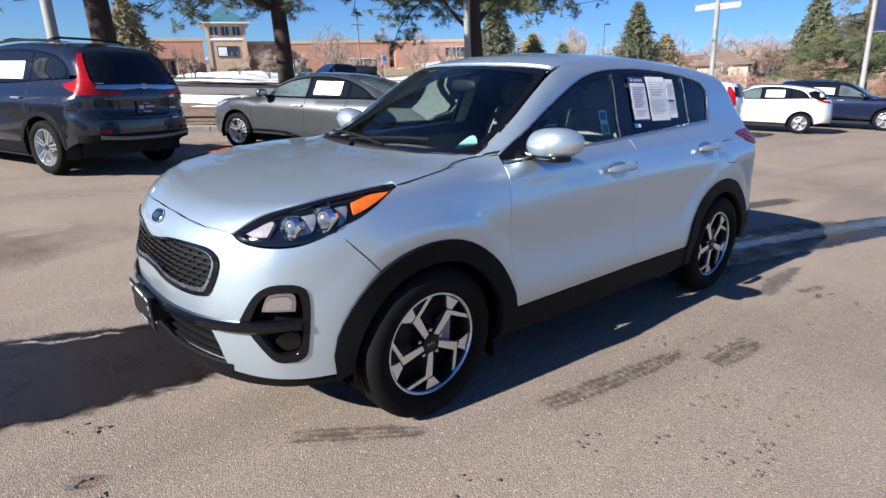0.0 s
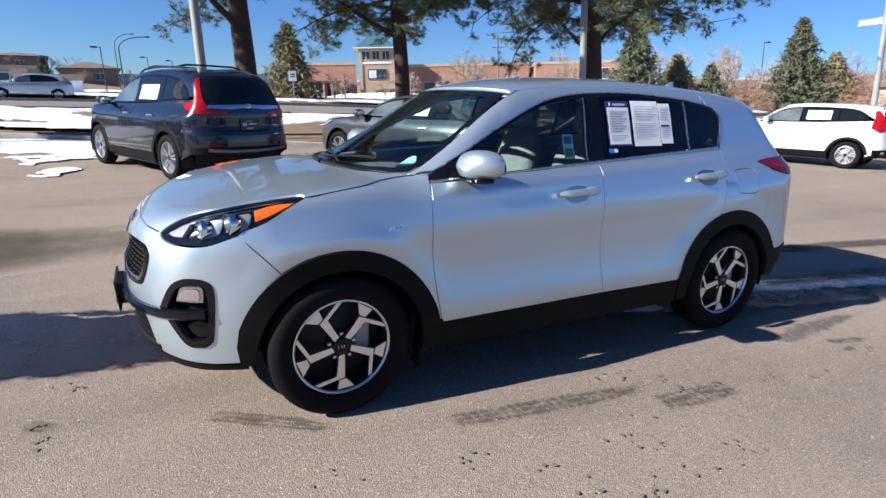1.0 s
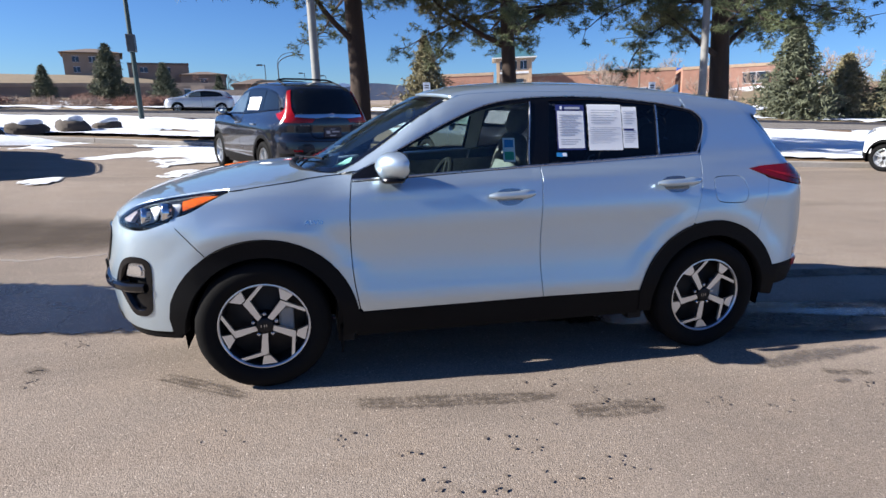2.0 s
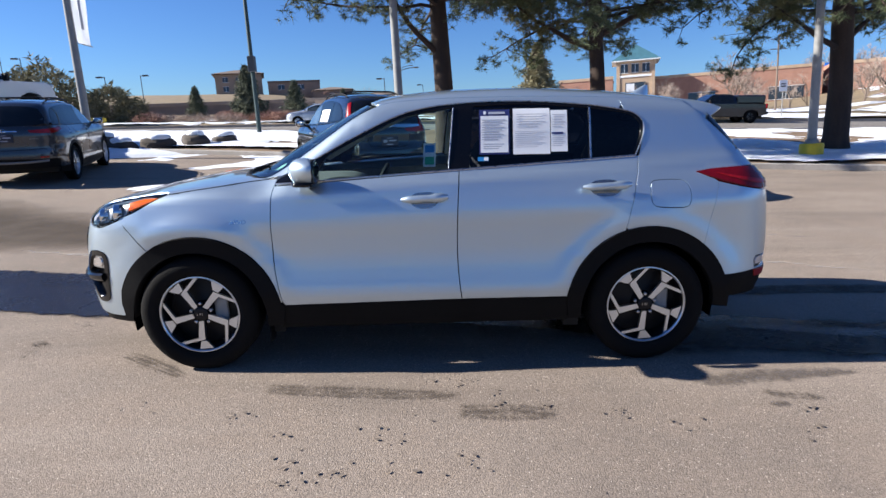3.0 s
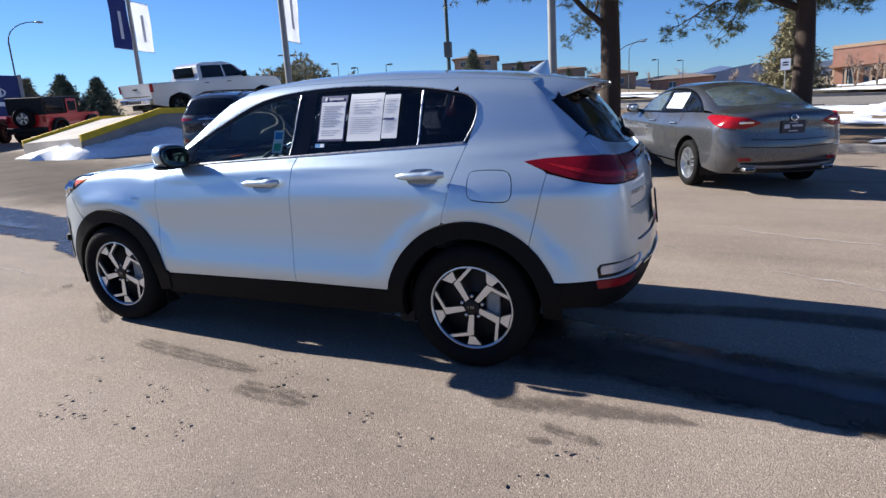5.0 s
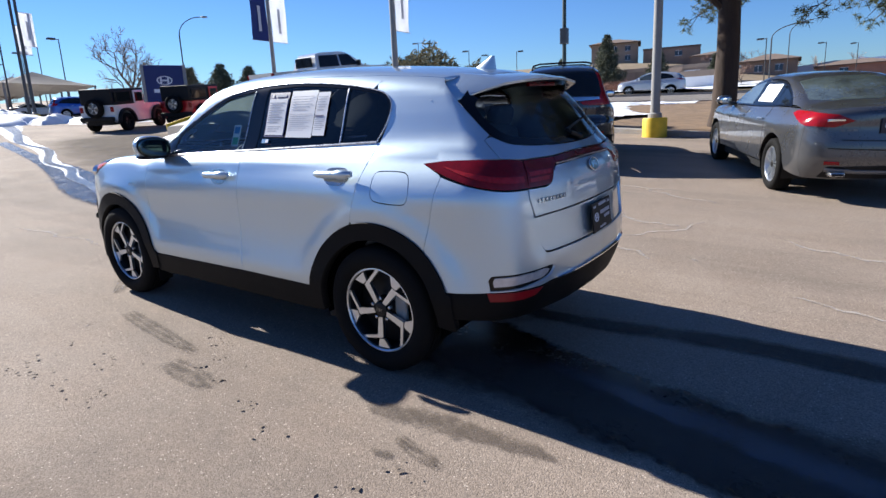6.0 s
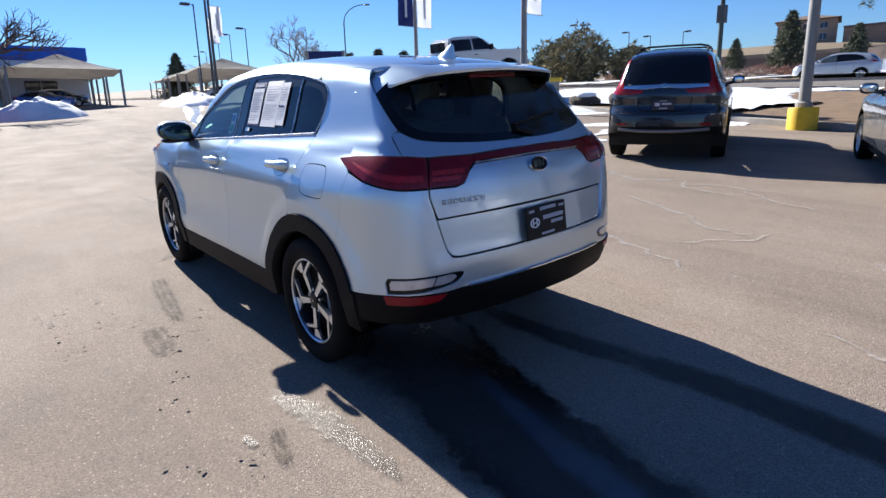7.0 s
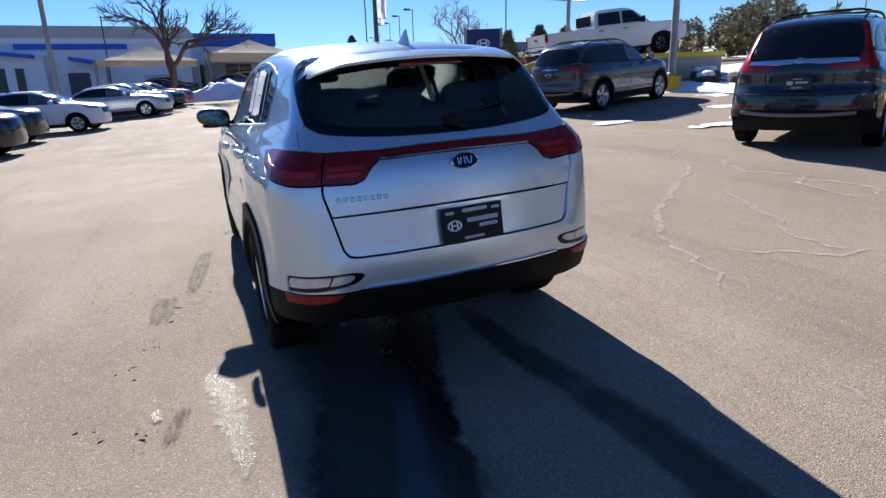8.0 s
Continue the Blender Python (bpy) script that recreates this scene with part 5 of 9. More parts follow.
def strip_z(x, y):
    return lift(x, y) + .13 + .05 * rough(x, y, .8)


sx, sv = np.meshgrid(np.arange(-40, 46, .75), np.linspace(0, 1, 30) ** 1.4)
sy = kerb_y(sx) + .13 + (25.0 - kerb_y(sx) - .13) * sv
sz = np.where(sv == 0, lift(sx, sy) + .135, strip_z(sx, sy))
cols = sx.shape[1]
me = bpy.data.meshes.new("planting_strip")
me.from_pydata(np.stack([sx, sy, sz], -1).reshape(-1, 3).tolist(), [], [(j * cols + i, j * cols + i + 1, (j + 1) * cols + i + 1, (j + 1) * cols + i) for j in range(29) for i in range(cols - 1)])
me.polygons.foreach_set("use_smooth", [True] * len(me.polygons))
strip = link("planting_strip", me, MULCH)
tagged(strip, "brown mulch and dry grass strip beside the lot", "ground", kind="structure")
road = grid_sheet("road", np.arange(-320, 321, 8.0), np.array([25, 28, 31, 33.5, 36.0]), lambda x, y: lift(x, y) + .03, ROADTAR)
tagged(road, "worn grey asphalt road beyond the lot", "road", kind="structure")
field = grid_sheet("dry_field", np.concatenate([np.arange(-320, 321, 8.0)]), np.concatenate([np.arange(36, 60, 3.0), np.arange(60, 330, 8.0)]), lambda x, y: lift(x, y) + .15 + .1 * rough(x, y, .3), EARTH)
tagged(field, "dry tan grass land beyond the road", "ground", kind="structure")
field2 = grid_sheet("dry_field", np.arange(40, 330, 8.0), np.arange(-120, 37, 6.0), lambda x, y: lift(x, y) + .12 + .1 * rough(x, y, .3), EARTH, lambda x, y: (x > 44) & (y < 24))
tagged(field2, "dry tan grass land past the end of the lot", "ground", kind="structure")


def snow_sheet(label, xs, ys, z0, depth, scale, bias, seed, keep):
    """Lying snow: thick where the noise is high, gone where it is low."""
    def h(x, y):
        return rough(x, y, scale, seed) + .45 * rough(x, y, scale * 3.3, seed + 2) + .2 * rough(x, y, scale * 9, seed + 5) + (bias(x, y) if callable(bias) else bias)
    ob = grid_sheet("snow", xs, ys, lambda x, y: z0(x, y) - .03 + depth * np.clip(h(x, y), 0, 1) ** .6, SNOW, lambda x, y: keep(x, y) & (h(x, y) > -.06))
    return tagged(ob, label, "snow", kind="stuff")


snow_sheet("patchy white snow on the planting strip", np.arange(-22, 2.0, .22), np.arange(11, 25, .22), strip_z, .13, .42, .55, 1.0, lambda x, y: (x < -2.2) & (y > kerb_y(x) + .5) & (y < 24.6) & (np.hypot(x - .5, y - 14) > 3.4))
snow_sheet("patchy white snow round the pines", np.arange(2.0, 44, .26), np.arange(-2, 25, .26), strip_z, .10, .40, lambda x, y: .02 + .75 * ramp01(6.6, 8.6, x - .55 * (y - 14)), 7.0, lambda x, y: (y > kerb_y(x) + .5) & (y < 24.6) & (np.hypot(x - 5.3, y - 14.2) > 2.2))
snow_sheet("snow along the far side of the road", np.arange(-70, 90, .7), np.arange(36.2, 43, .5), lambda x, y: lift(x, y) + .22, .22, .35, .45, 3.0, lambda x, y: y > 36.4)
snow_sheet("snow lying on the far grass", np.arange(-110, 110, 1.6), np.arange(44, 110, 1.6), lambda x, y: lift(x, y) + .22, .2, .11, -.05, 5.0, lambda x, y: y > 44)

def near_kerb(x, y):
    return 1.05 - .44 * np.maximum(0, kerb_y(x) - y) - .5 * ramp01(-3.6, -2.2, x) - .5 * ramp01(-7.0, -9.5, x)


snow_sheet("thin ragged snow lying on the asphalt along the kerb", np.arange(-10, -2.0, .12), np.arange(9.5, 16, .12), lambda x, y: lift(x, y) + .02, .05, .55, near_kerb, 4.0, lambda x, y: y < kerb_y(x) + .02)

# kerb of separate stones
kerb = tagged(new("kerb"), "weathered concrete kerb along the lot", "kerb", kind="structure")
for i in range(26):
    x0 = -40 + 3.0 * i
    x1 = x0 + 2.985
    b = bmesh.new()
    a, c = Vector((x0, kerb_y(x0), 0)), Vector((x1, kerb_y(x1), 0))
    n = Vector((.30, 1, 0)).normalized()
    prof = [(0, -.1), (.015, .125), (.03, .14), (.15, .145), (.16, -.1)]
    r = [[b.verts.new(q + n * u + Vector((0, 0, float(lift(q.x, q.y)) + v))) for u, v in prof] for q in (a, c)]
    for k in range(len(prof) - 1):
        b.faces.new((r[0][k], r[0][k + 1], r[1][k + 1], r[1][k]))
    b.faces.new(r[0][::-1])
    b.faces.new(r[1])
    bmesh.ops.recalc_face_normals(b, faces=b.faces)
    part("kerb_stone", b, CONCRETE, kerb)
b = bmesh.new()
for i in range(80):
    x0 = -160 + 4 * i
    z = float(lift(x0, 24.9))
    box(b, x0, x0 + 3.98, 24.8, 24.97, z - .1, z + .16)
    z = float(lift(x0, 36.0))
    box(b, x0, x0 + 3.98, 35.95, 36.12, z - .1, z + .17)
tagged(part("road_kerb", b, CONCRETE, None), "concrete kerbs along the road", "kerb", kind="structure")


# ---- wet streaks, ice, stains: thin films on the asphalt ----
def film(name, colour, rgh, grain, ragged, label, strength=1.0, metal_bump=0.0, second=None, spec=.5, soft=.06):
    m = mat(name, colour, rgh, spec=spec, vary=.35, scale=3, rough_vary=min(.12, rgh * .8), second=second, bump=metal_bump, bump_scale=120)
    nt = m.node_tree
    b, out = nt.nodes["Principled BSDF"], nt.nodes["Material Output"]
    at, co, n, t, x = (nt.nodes.new(k) for k in ("ShaderNodeAttribute", "ShaderNodeTexCoord", "ShaderNodeTexNoise", "ShaderNodeBsdfTransparent", "ShaderNodeMixShader"))
    at.attribute_name = "cover"
    n.inputs["Scale"].default_value, n.inputs["Detail"].default_value, n.inputs["Roughness"].default_value = grain, 7, .68
    nt.links.new(co.outputs["Object"], n.inputs["Vector"])
    mad, rng = nt.nodes.new("ShaderNodeMath"), nt.nodes.new("ShaderNodeMapRange")
    mad.operation = "MULTIPLY_ADD"
    nt.links.new(n.outputs[0], mad.inputs[0])
    mad.inputs[1].default_value = ragged
    nt.links.new(at.outputs["Fac"], mad.inputs[2])
    rng.inputs[1].default_value, rng.inputs[2].default_value, rng.inputs[4].default_value = .5 + ragged * .5 - soft, .5 + ragged * .5 + soft, strength
    nt.links.new(mad.outputs[0], rng.inputs[0])
    nt.links.new(rng.outputs[0], x.inputs[0])
    nt.links.new(t.outputs[0], x.inputs[1])
    nt.links.new(b.outputs[0], x.inputs[2])
    nt.links.new(x.outputs[0], out.inputs[0])
    return m


WET = film("wet_asphalt", (.018, .014, .012), .22, 7.0, 1.1, "", metal_bump=.2, spec=.34, soft=.12)
GLAZE = film("wet_ice_glaze", (.10, .11, .13), .12, 4.0, 2.2, "", .75, metal_bump=.10, soft=.4)
DAMP = film("damp_asphalt", (.085, .073, .062), .6, 3.0, 1.1, "", .75, spec=.15, soft=.25)
STAIN = film("brown_stain", (.090, .071, .057), .9, 1.3, 1.3, "", .7, spec=.1, soft=.5)
ICE = film("ice_rime", (.72, .75, .80), .45, 1.3, 1.5, "", .95, soft=.10)
TREAD = film("tyre_mark", (.062, .049, .040), .80, 60.0, 2.2, "", .52, spec=.2, soft=.28)
WETGLOSS = film("thin_wet_film", (.11, .09, .075), .28, 18.0, 2.0, "", .5, metal_bump=.35, spec=.5, soft=.25)
SPOT = mat("damp_spot", (.17, .138, .114), .8, spec=.2, vary=.3, scale=40)
SALT = film("salt_stain", (.49, .46, .43), .9, 13.0, 2.6, "", .52, spec=.1, soft=.38)


def ribbon(name, pts, widths, material, label, z=.006, step=.12, across=7, peak=1.25, wiggle=0.0, lugs=False):
    """A thin film along a line; cover runs from 0 at its edges to 1 in its middle."""
    q = spline([(*p, 1) for p in pts], step, closed=False)
    k = np.linspace(0, len(widths) - 1, len(q))
    w = np.interp(k, np.arange(len(widths)), widths)
    t = np.gradient(q, axis=0)
    t /= np.linalg.norm(t, axis=1, keepdims=True)
    n = np.stack([-t[:, 1], t[:, 0]], 1)
    if wiggle:
        q = q + n * (wiggle * (rough(q[:, 0], q[:, 1], 5.0) + .6 * rough(q[:, 0], q[:, 1], 17.0, 2)))[:, None]
    run = np.concatenate([[0], np.cumsum(np.linalg.norm(np.diff(q, axis=0), axis=1))])
    vs, cov, faces = [], [], []
    for i in range(len(q)):
        end = min(1, 4 * min(i, len(q) - 1 - i) / max(1, len(q)) + .15 * min(i, len(q) - 1 - i))
        for j in range(across):
            u = -1 + 2 * j / (across - 1)
            p = q[i] + n[i] * u * w[i]
            vs.append((p[0], p[1], float(lift(p[0], p[1])) + z))
            k = 1.0
            if lugs:
                k = .62 + .38 * (math.cos(6.283 * lugs * u + .8 * float(rough(run[i] * 9, u, 1.0, lugs))) > -.15)
                k *= .80 + .35 * float(rough(run[i] * 24 + q[0][0], 5 * u, 1.0, 3.1)) + .16 * math.sin(6.283 * (run[i] / .05 + .35 * abs(u)))
            cov.append(min(1, (1 - abs(u)) * (2.0 if lugs else 1.6)) * peak * end * k)
    for i in range(len(q) - 1):
        for j in range(across - 1):
            a = i * across + j
            faces.append((a, a + 1, a + across + 1, a + across))
    me = bpy.data.meshes.new(name)
    me.from_pydata(vs, [], faces)
    me.attributes.new("cover", "FLOAT", "POINT").data.foreach_set("value", cov)
    return tagged(link(name, me, material), label, "stain", kind="structure")


ribbon("wet_streak", [(-24, 5.6), (-17, 4.0), (-12, 2.9), (-8.6, 2.0), (-5.8, 1.45), (-3.2, .95), (-1.9, .55), (0, .18), (1.4, -.22), (2.3, -.50), (3.7, -.82), (5.2, -1.2), (8, -2.1), (12, -3.6)],
       [.25, .25, .22, .24, .40, .55, .70, .55, .42, .40, .38, .35, .30, .2], WET, "dark wet streak of meltwater running under the car")
ribbon("wet_patch", [(-4.6, .85), (-3.2, .62), (-2.4, .52), (-1.4, .48), (-.4, .4)], [.2, .45, .55, .5, .2], WET, "dark wet patch in front of the car", .009)
ribbon("damp_streak", [(1.2, .32), (2.0, .30), (2.6, .38), (3.3, .40), (4.4, .30), (6, 0)], [.1, .14, .16, .18, .2, .2], DAMP, "damp streak behind the car", .007, peak=.8)
ribbon("damp_patch", [(1.0, -.45), (1.8, -.55), (2.7, -.62), (3.8, -.72), (5, -1.0)], [.3, .40, .45, .45, .3], DAMP, "damp patch behind the rear wheel", .007, peak=.75)
ribbon("ice_sheet", [(-46, 12.9), (-37, 10.2), (-29, 7.7), (-22.4, 5.85), (-17.8, 4.75), (-13.9, 3.42), (-11.8, 2.98), (-10.2, 2.40), (-8.6, 2.02), (-7.2, 1.55)], [1.3, 1.15, .85, .80, .50, .46, .28, .30, .20, .07], ICE, "white ice along the frozen meltwater", .011, .2, 11, peak=1.15)
ribbon("wet_channel", [(-40, 11.1), (-29, 7.9), (-22.4, 5.70), (-17.8, 4.85), (-13.9, 3.36), (-11.8, 3.02), (-10.2, 2.38), (-8.6, 2.04), (-7.0, 1.55), (-5.2, 1.25)], [.5, .40, .34, .22, .24, .12, .16, .12, .14, .08], GLAZE, "dark wet channel in the ice", .016, .2, 9, peak=1.4)
ribbon("ice_streak", [(2.0, -.34), (2.6, -.48), (3.4, -.66), (4.6, -.95), (6.5, -1.45)], [.05, .12, .16, .14, .06], GLAZE, "pale ice glaze behind the car", .011, peak=1.0)
ribbon("brown_stain", [(-22, 8.5), (-16, 6.6), (-10, 5.0), (-6, 3.7), (-3.0, 3.2), (-1.6, 3.6)], [2.0, 2.4, 2.6, 2.4, 1.4, .5], STAIN, "broad brown damp stain on the lot", .004, .4, peak=1.0)
for pts, w, ribs in (([(-.92, -1.15), (-.4, -1.22), (.21, -1.29)], .095, 1.9), ([(.14, -1.45), (.42, -1.47), (.70, -1.50)], .11, 1.5), ([(-1.95, -.62), (-1.7, -.78), (-1.42, -.98)], .085, 2.3),
                     ([(1.80, -1.33), (1.95, -1.37), (2.12, -1.42)], .055, 1.4), ([(-2.70, -.36), (-2.64, -.41), (-2.56, -.46)], .06, 1.5)):
    ribbon("tyre_mark", pts, [w * .75, w, w * .9, w * .5], TREAD, "dark dirt mark left by a tyre", .008, .012, 21, peak=.78, lugs=ribs)
ribbon("wet_film", [(1.46, -1.20), (1.75, -1.16), (2.15, -1.13), (2.55, -1.08)], [.06, .11, .09, .04], WETGLOSS, "thin film of meltwater on the asphalt", .009, .04, 9, peak=.74, wiggle=.02)
ribbon("wet_film", [(1.76, -1.47), (1.82, -1.46), (1.90, -1.45)], [.02, .03, .02], WETGLOSS, "small wet spot on the asphalt", .009, .02, 7, peak=.8)


def damp_spots(x, y, count, spread, seed):
    """A scatter of small dark drops left by wet soles and tyres."""
    g = np.random.default_rng(seed)
    b = bmesh.new()
    for _ in range(max(3, int(count * .6))):
        cx, cy, r = x + g.normal() * spread, y + g.normal() * spread * .7, g.uniform(.003, .0105)
        turn, long = g.uniform(0, 6.28), g.uniform(.9, 1.9)
        vs = []
        for i in range(9):
            a = 6.283 * i / 9
            u, v = r * long * math.cos(a) * g.uniform(.75, 1.2), r * math.sin(a) * g.uniform(.75, 1.2)
            vs.append(b.verts.new((cx + u * math.cos(turn) - v * math.sin(turn), cy + u * math.sin(turn) + v * math.cos(turn), .0085 + float(lift(cx, cy)))))
        b.faces.new(vs)
    return tagged(part("damp_spots", b, SPOT, None), "cluster of small damp spots on the asphalt", "stain", kind="stuff")


for i, (x, y, n, sp) in enumerate(((.25, -1.12, 14, .05), (.04, -1.11, 6, .04), (.99, -1.51, 12, .06), (-.07, -1.49, 9, .05), (-.21, -1.65, 16, .07), (.25, -1.82, 7, .05), (.23, -1.96, 8, .07), (-.11, -1.95, 6, .06), (-.98, -1.46, 10, .04), (-.72, -1.66, 4, .04),
                                   (-.60, -1.74, 5, .05), (-.37, -1.92, 12, .06), (-.56, -2.02, 18, .06), (-.65, -1.86, 9, .07), (-2.58, .02, 6, .04), (-2.66, .03, 5, .03), (-2.53, -.09, 3, .02), (-2.64, -.41, 9, .035), (-2.58, -.54, 10, .04),
                                   (.62, -1.42, 12, .06), (.50, -1.30, 14, .10), (1.30, -1.62, 10, .08), (1.85, -1.72, 9, .07), (2.02, -1.50, 16, .06), (.75, -2.2, 6, .06), (-1.55, -1.35, 7, .06))):
    damp_spots(x, y, n, sp, 40 + i)
for pts, w in (([(2.09, 1.83), (1.8, 2.05), (1.53, 2.18), (1.02, 2.34), (.47, 2.83), (-.2, 3.7), (-.88, 4.58), (-2.15, 5.6)], .075), ([(-.01, 4.05), (.73, 3.75), (1.38, 3.29), (1.69, 3.19), (2.08, 3.25)], .065),
               ([(-2.86, .34), (-2.66, .22), (-2.36, .14), (-2.25, .11), (-1.95, .04)], .035), ([(-2.8, 1.10), (-2.5, 1.02), (-2.04, .86)], .04), ([(-1.1, 5.4), (-.6, 5.05), (-.32, 4.95), (.3, 5.2)], .13), ([(2.28, 2.06), (2.43, 1.95)], .02), ([(2.8, 3.0), (3.6, 2.6), (4.6, 2.3)], .05), ([(-4.8, 2.4), (-3.6, 2.2), (-2.8, 2.3)], .06), ([(-5.5, -.3), (-4.2, -.2), (-3.2, -.28)], .05), ([(1.0, 5.2), (1.5, 4.7), (2.2, 4.4)], .05), ([(.2, 5.3), (.5, 4.8), (1.2, 4.6)], .06), ([(1.45, 2.42), (1.9, 2.9), (2.1, 3.5)], .04), ([(3.0, 1.4), (3.5, 1.2), (4.2, .9)], .035), ([(.1, 4.9), (.9, 5.1), (1.6, 5.05)], .05)):
    ribbon("salt_trace", pts, [w * .3, w * .75, w * .6, w * .3], SALT, "pale dried salt trace on the asphalt", .008, .04, peak=.60, wiggle=.07)
for x, y, r in ((-3.6, 10.2, .95), (-3.55, 8.1, .42), (-5.6, 7.2, .4)):
    def near(X, Y, x=x, y=y, r=r):
        return np.hypot((X - x), (Y - y) * .62) < r * (.62 + .5 * rough(X, Y, 2.1, x) + .42 * rough(X, Y, 5.3, y) + .2 * rough(X, Y, 14, x))
    g = np.arange(-2.6 * r, 2.6 * r, .05)
    sn = grid_sheet("snow_patch", x + g, y + g, lambda X, Y, x=x, y=y, r=r: lift(X, Y) + .003 + .035 * np.clip(1 - np.hypot(X - x, (Y - y) * .62) / r, 0, 1) ** .5, SNOW, near)
    tagged(sn, "thin patch of dirty snow on the asphalt", "snow", kind="stuff")


# ---- other cars ----
PANE = mat("car_window", (.008, .010, .012), .03, spec=.4)
PANE2 = mat("car_window_light", (.10, .13, .13), .04, coat=1.0, vary=.6, scale=2.2, second=(.02, .024, .025))
HEADLIGHT = mat("headlight_glass", (.45, .47, .5), .06, .5, coat=1.0, vary=.5, scale=18)
REDL = mat("tail_lamp_red", (.28, .005, .009), .15, spec=.4, vary=.4, scale=9)


def make_shell(c):
    h, w, zb = c["h"], c["w"], c["belt"]
    across = curve((.1, w - .08), (.25, w - .045), (.45, w - .008), (.62, w - .012), (zb - .16, w - .02), (zb - .07, w - .045), (zb, w - .095), (zb + .06, w - .13), (zb + .3 * (h - zb), w - .19), (h - .12, w - .31), (h + .05, w - .44))
    roof, tail_z = curve(*c["roof"]), curve(*c["tail"])
    x0 = c["front"]
    zh = c["bonnet"]
    nose_z = curve((.1, x0 + .22), (.22, x0 + .08), (.42, x0), (.62, x0), (zh - .12, x0 + .045), (zh, x0 + .13), (zh + .12, x0 + .30))
    nose_a = curve((0, 0), (.3, .03), (.55, .12), (.7, .23), (.8, .38), (.95, .75))
    tail_a = curve((0, 0), (.3, .018), (.55, .075), (.7, .15), (.8, .24), (.95, .50))

    def side(x, z):
        return across(z) - .09 * np.clip(-1.25 - x, 0, 2) ** 2 - .05 * np.clip(x - 1.1, 0, 2) ** 2

    def top(x, a):
        glass = np.exp(-((x - c["screen"]) / .4) ** 2)
        hood = 1 / (1 + np.exp((x - c["screen"] + .35) / .07))
        return roof(x - .2 * a * a * glass) - (.11 * a * a + .06 * a ** 4) * (1 - hood) - .04 * a * a * hood

    return Shell(side, top, lambda a, z: nose_z(z) + nose_a(a), lambda a, z: tail_z(z) - tail_a(a), (.07, .10, .11))


def plain_car(c, m, name, label, body, wheels="double", fine=1.0, group="", papers=True, clad=None):
    """A parked car of the kind that c describes, with its panels, windows, lamps and wheels."""
    sh = make_shell(c)
    car = thing(name, m, label, "car", group)
    st, ed = .09 * fine, .05 * fine
    hb, zb = c["wb"] / 2, c["belt"]
    R = c["tyre"]
    ar = R + .07
    F, B = (-hb, R), (hb, R)
    sill = .26
    xf, xr = c["front"] + .42, c["rear"] - .32
    line = curve(*c["beltline"])
    xa, xc = c["dlo"][0][0], c["dlo"][-1][0]
    belt_pts = [(x, float(line(x))) for x in np.linspace(xf, xr, 14)]
    low = [(xf, sill)] + [q for q in arc(*F, ar, 180, 0, 14) if q[1] > sill] + [q for q in arc(*B, ar, 180, 0, 14) if q[1] > sill] + [(xr, c.get("tailsill", sill + .02))]
    zr = float(line(xr))
    k = dict(step=st, edge=ed, gap=.001, flange=.01)
    both("body_side", sh, "side", low + belt_pts[::-1], body, car, **k)

    def seam(x, z0, z1, way, n=8):
        p = sh.on("side", np.full(n, x), np.linspace(z0, z1, n))
        s = -1 if way == "nose" else 1
        cc = -1.3 if way == "nose" else 1.3
        return [(float(math.atan2(q[1], s * (q[0] - cc))), float(q[2])) for q in p]
    nf = seam(xf, sill, float(line(xf)), "nose")
    zt = float(line(xf))
    bz = c["bonnet"]
    panel("front_bumper", sh, "nose", nf + [(nf[-1][0] * .55, bz + .0), (0, bz + .02), (-nf[-1][0] * .55, bz)] + [(-a, b) for a, b in nf[::-1]], body, car, **k)
    ts = c.get("tailsill", sill + .02)
    nr = seam(xr, ts, zr, "tail")
    rt = c["tailtop"]
    panel("tailgate", sh, "tail", nr + [(nr[-1][0] * .6, rt), (0, rt), (-nr[-1][0] * .6, rt)] + [(-a, b) for a, b in nr[::-1]], body, car, **k)
    if clad is not None:
        panel("rear_valance", sh, "tail", [(nr[0][0], ts), (nr[1][0], c["black"]), (0, c["black"] + .02), (-nr[1][0], c["black"]), (-nr[0][0], ts)], clad, car, off=.006, **k)
        panel("front_valance", sh, "nose", [(nf[0][0], sill), (nf[1][0], sill + .16), (0, sill + .2), (-nf[1][0], sill + .16), (-nf[0][0], sill)], clad, car, off=.006, **k)
        both("arch_trim", sh, "side", arc(*F, ar + .05, 175, 5, 16) + arc(*F, ar - .01, 5, 175, 16), clad, car, off=.006, step=.1, edge=.05, gap=0)
        both("arch_trim", sh, "side", arc(*B, ar + .05, 175, 5, 16) + arc(*B, ar - .01, 5, 175, 16), clad, car, off=.006, step=.1, edge=.05, gap=0)
        both("sill_trim", sh, "side", [(-hb + ar, sill), (-hb + ar, .40), (hb - ar, .41), (hb - ar, sill)], clad, car, off=.006, step=.1, edge=.06, gap=0)
    # upper body: bonnet, roof and boot in one skin
    dlo = spline([(*q, 1) for q in c["dlo"]], .06, closed=False)
    top_line = [(x, z) for x, z in belt_pts if x < xa - .02] + [tuple(q) for q in dlo] + [(x, z) for x, z in belt_pts if x > xc + .03]
    out = [(x, -float(sh.y(x, z))) for x, z in top_line]
    fy, ry = abs(out[0][1]), abs(out[-1][1])
    nose_pts = [(float(q[0]), float(q[1])) for q in sh.on("nose", np.linspace(-nf[-1][0] * .55, nf[-1][0] * .55, 7), np.array([bz, bz + .01, bz + .02, bz + .02, bz + .02, bz + .01, bz]))]
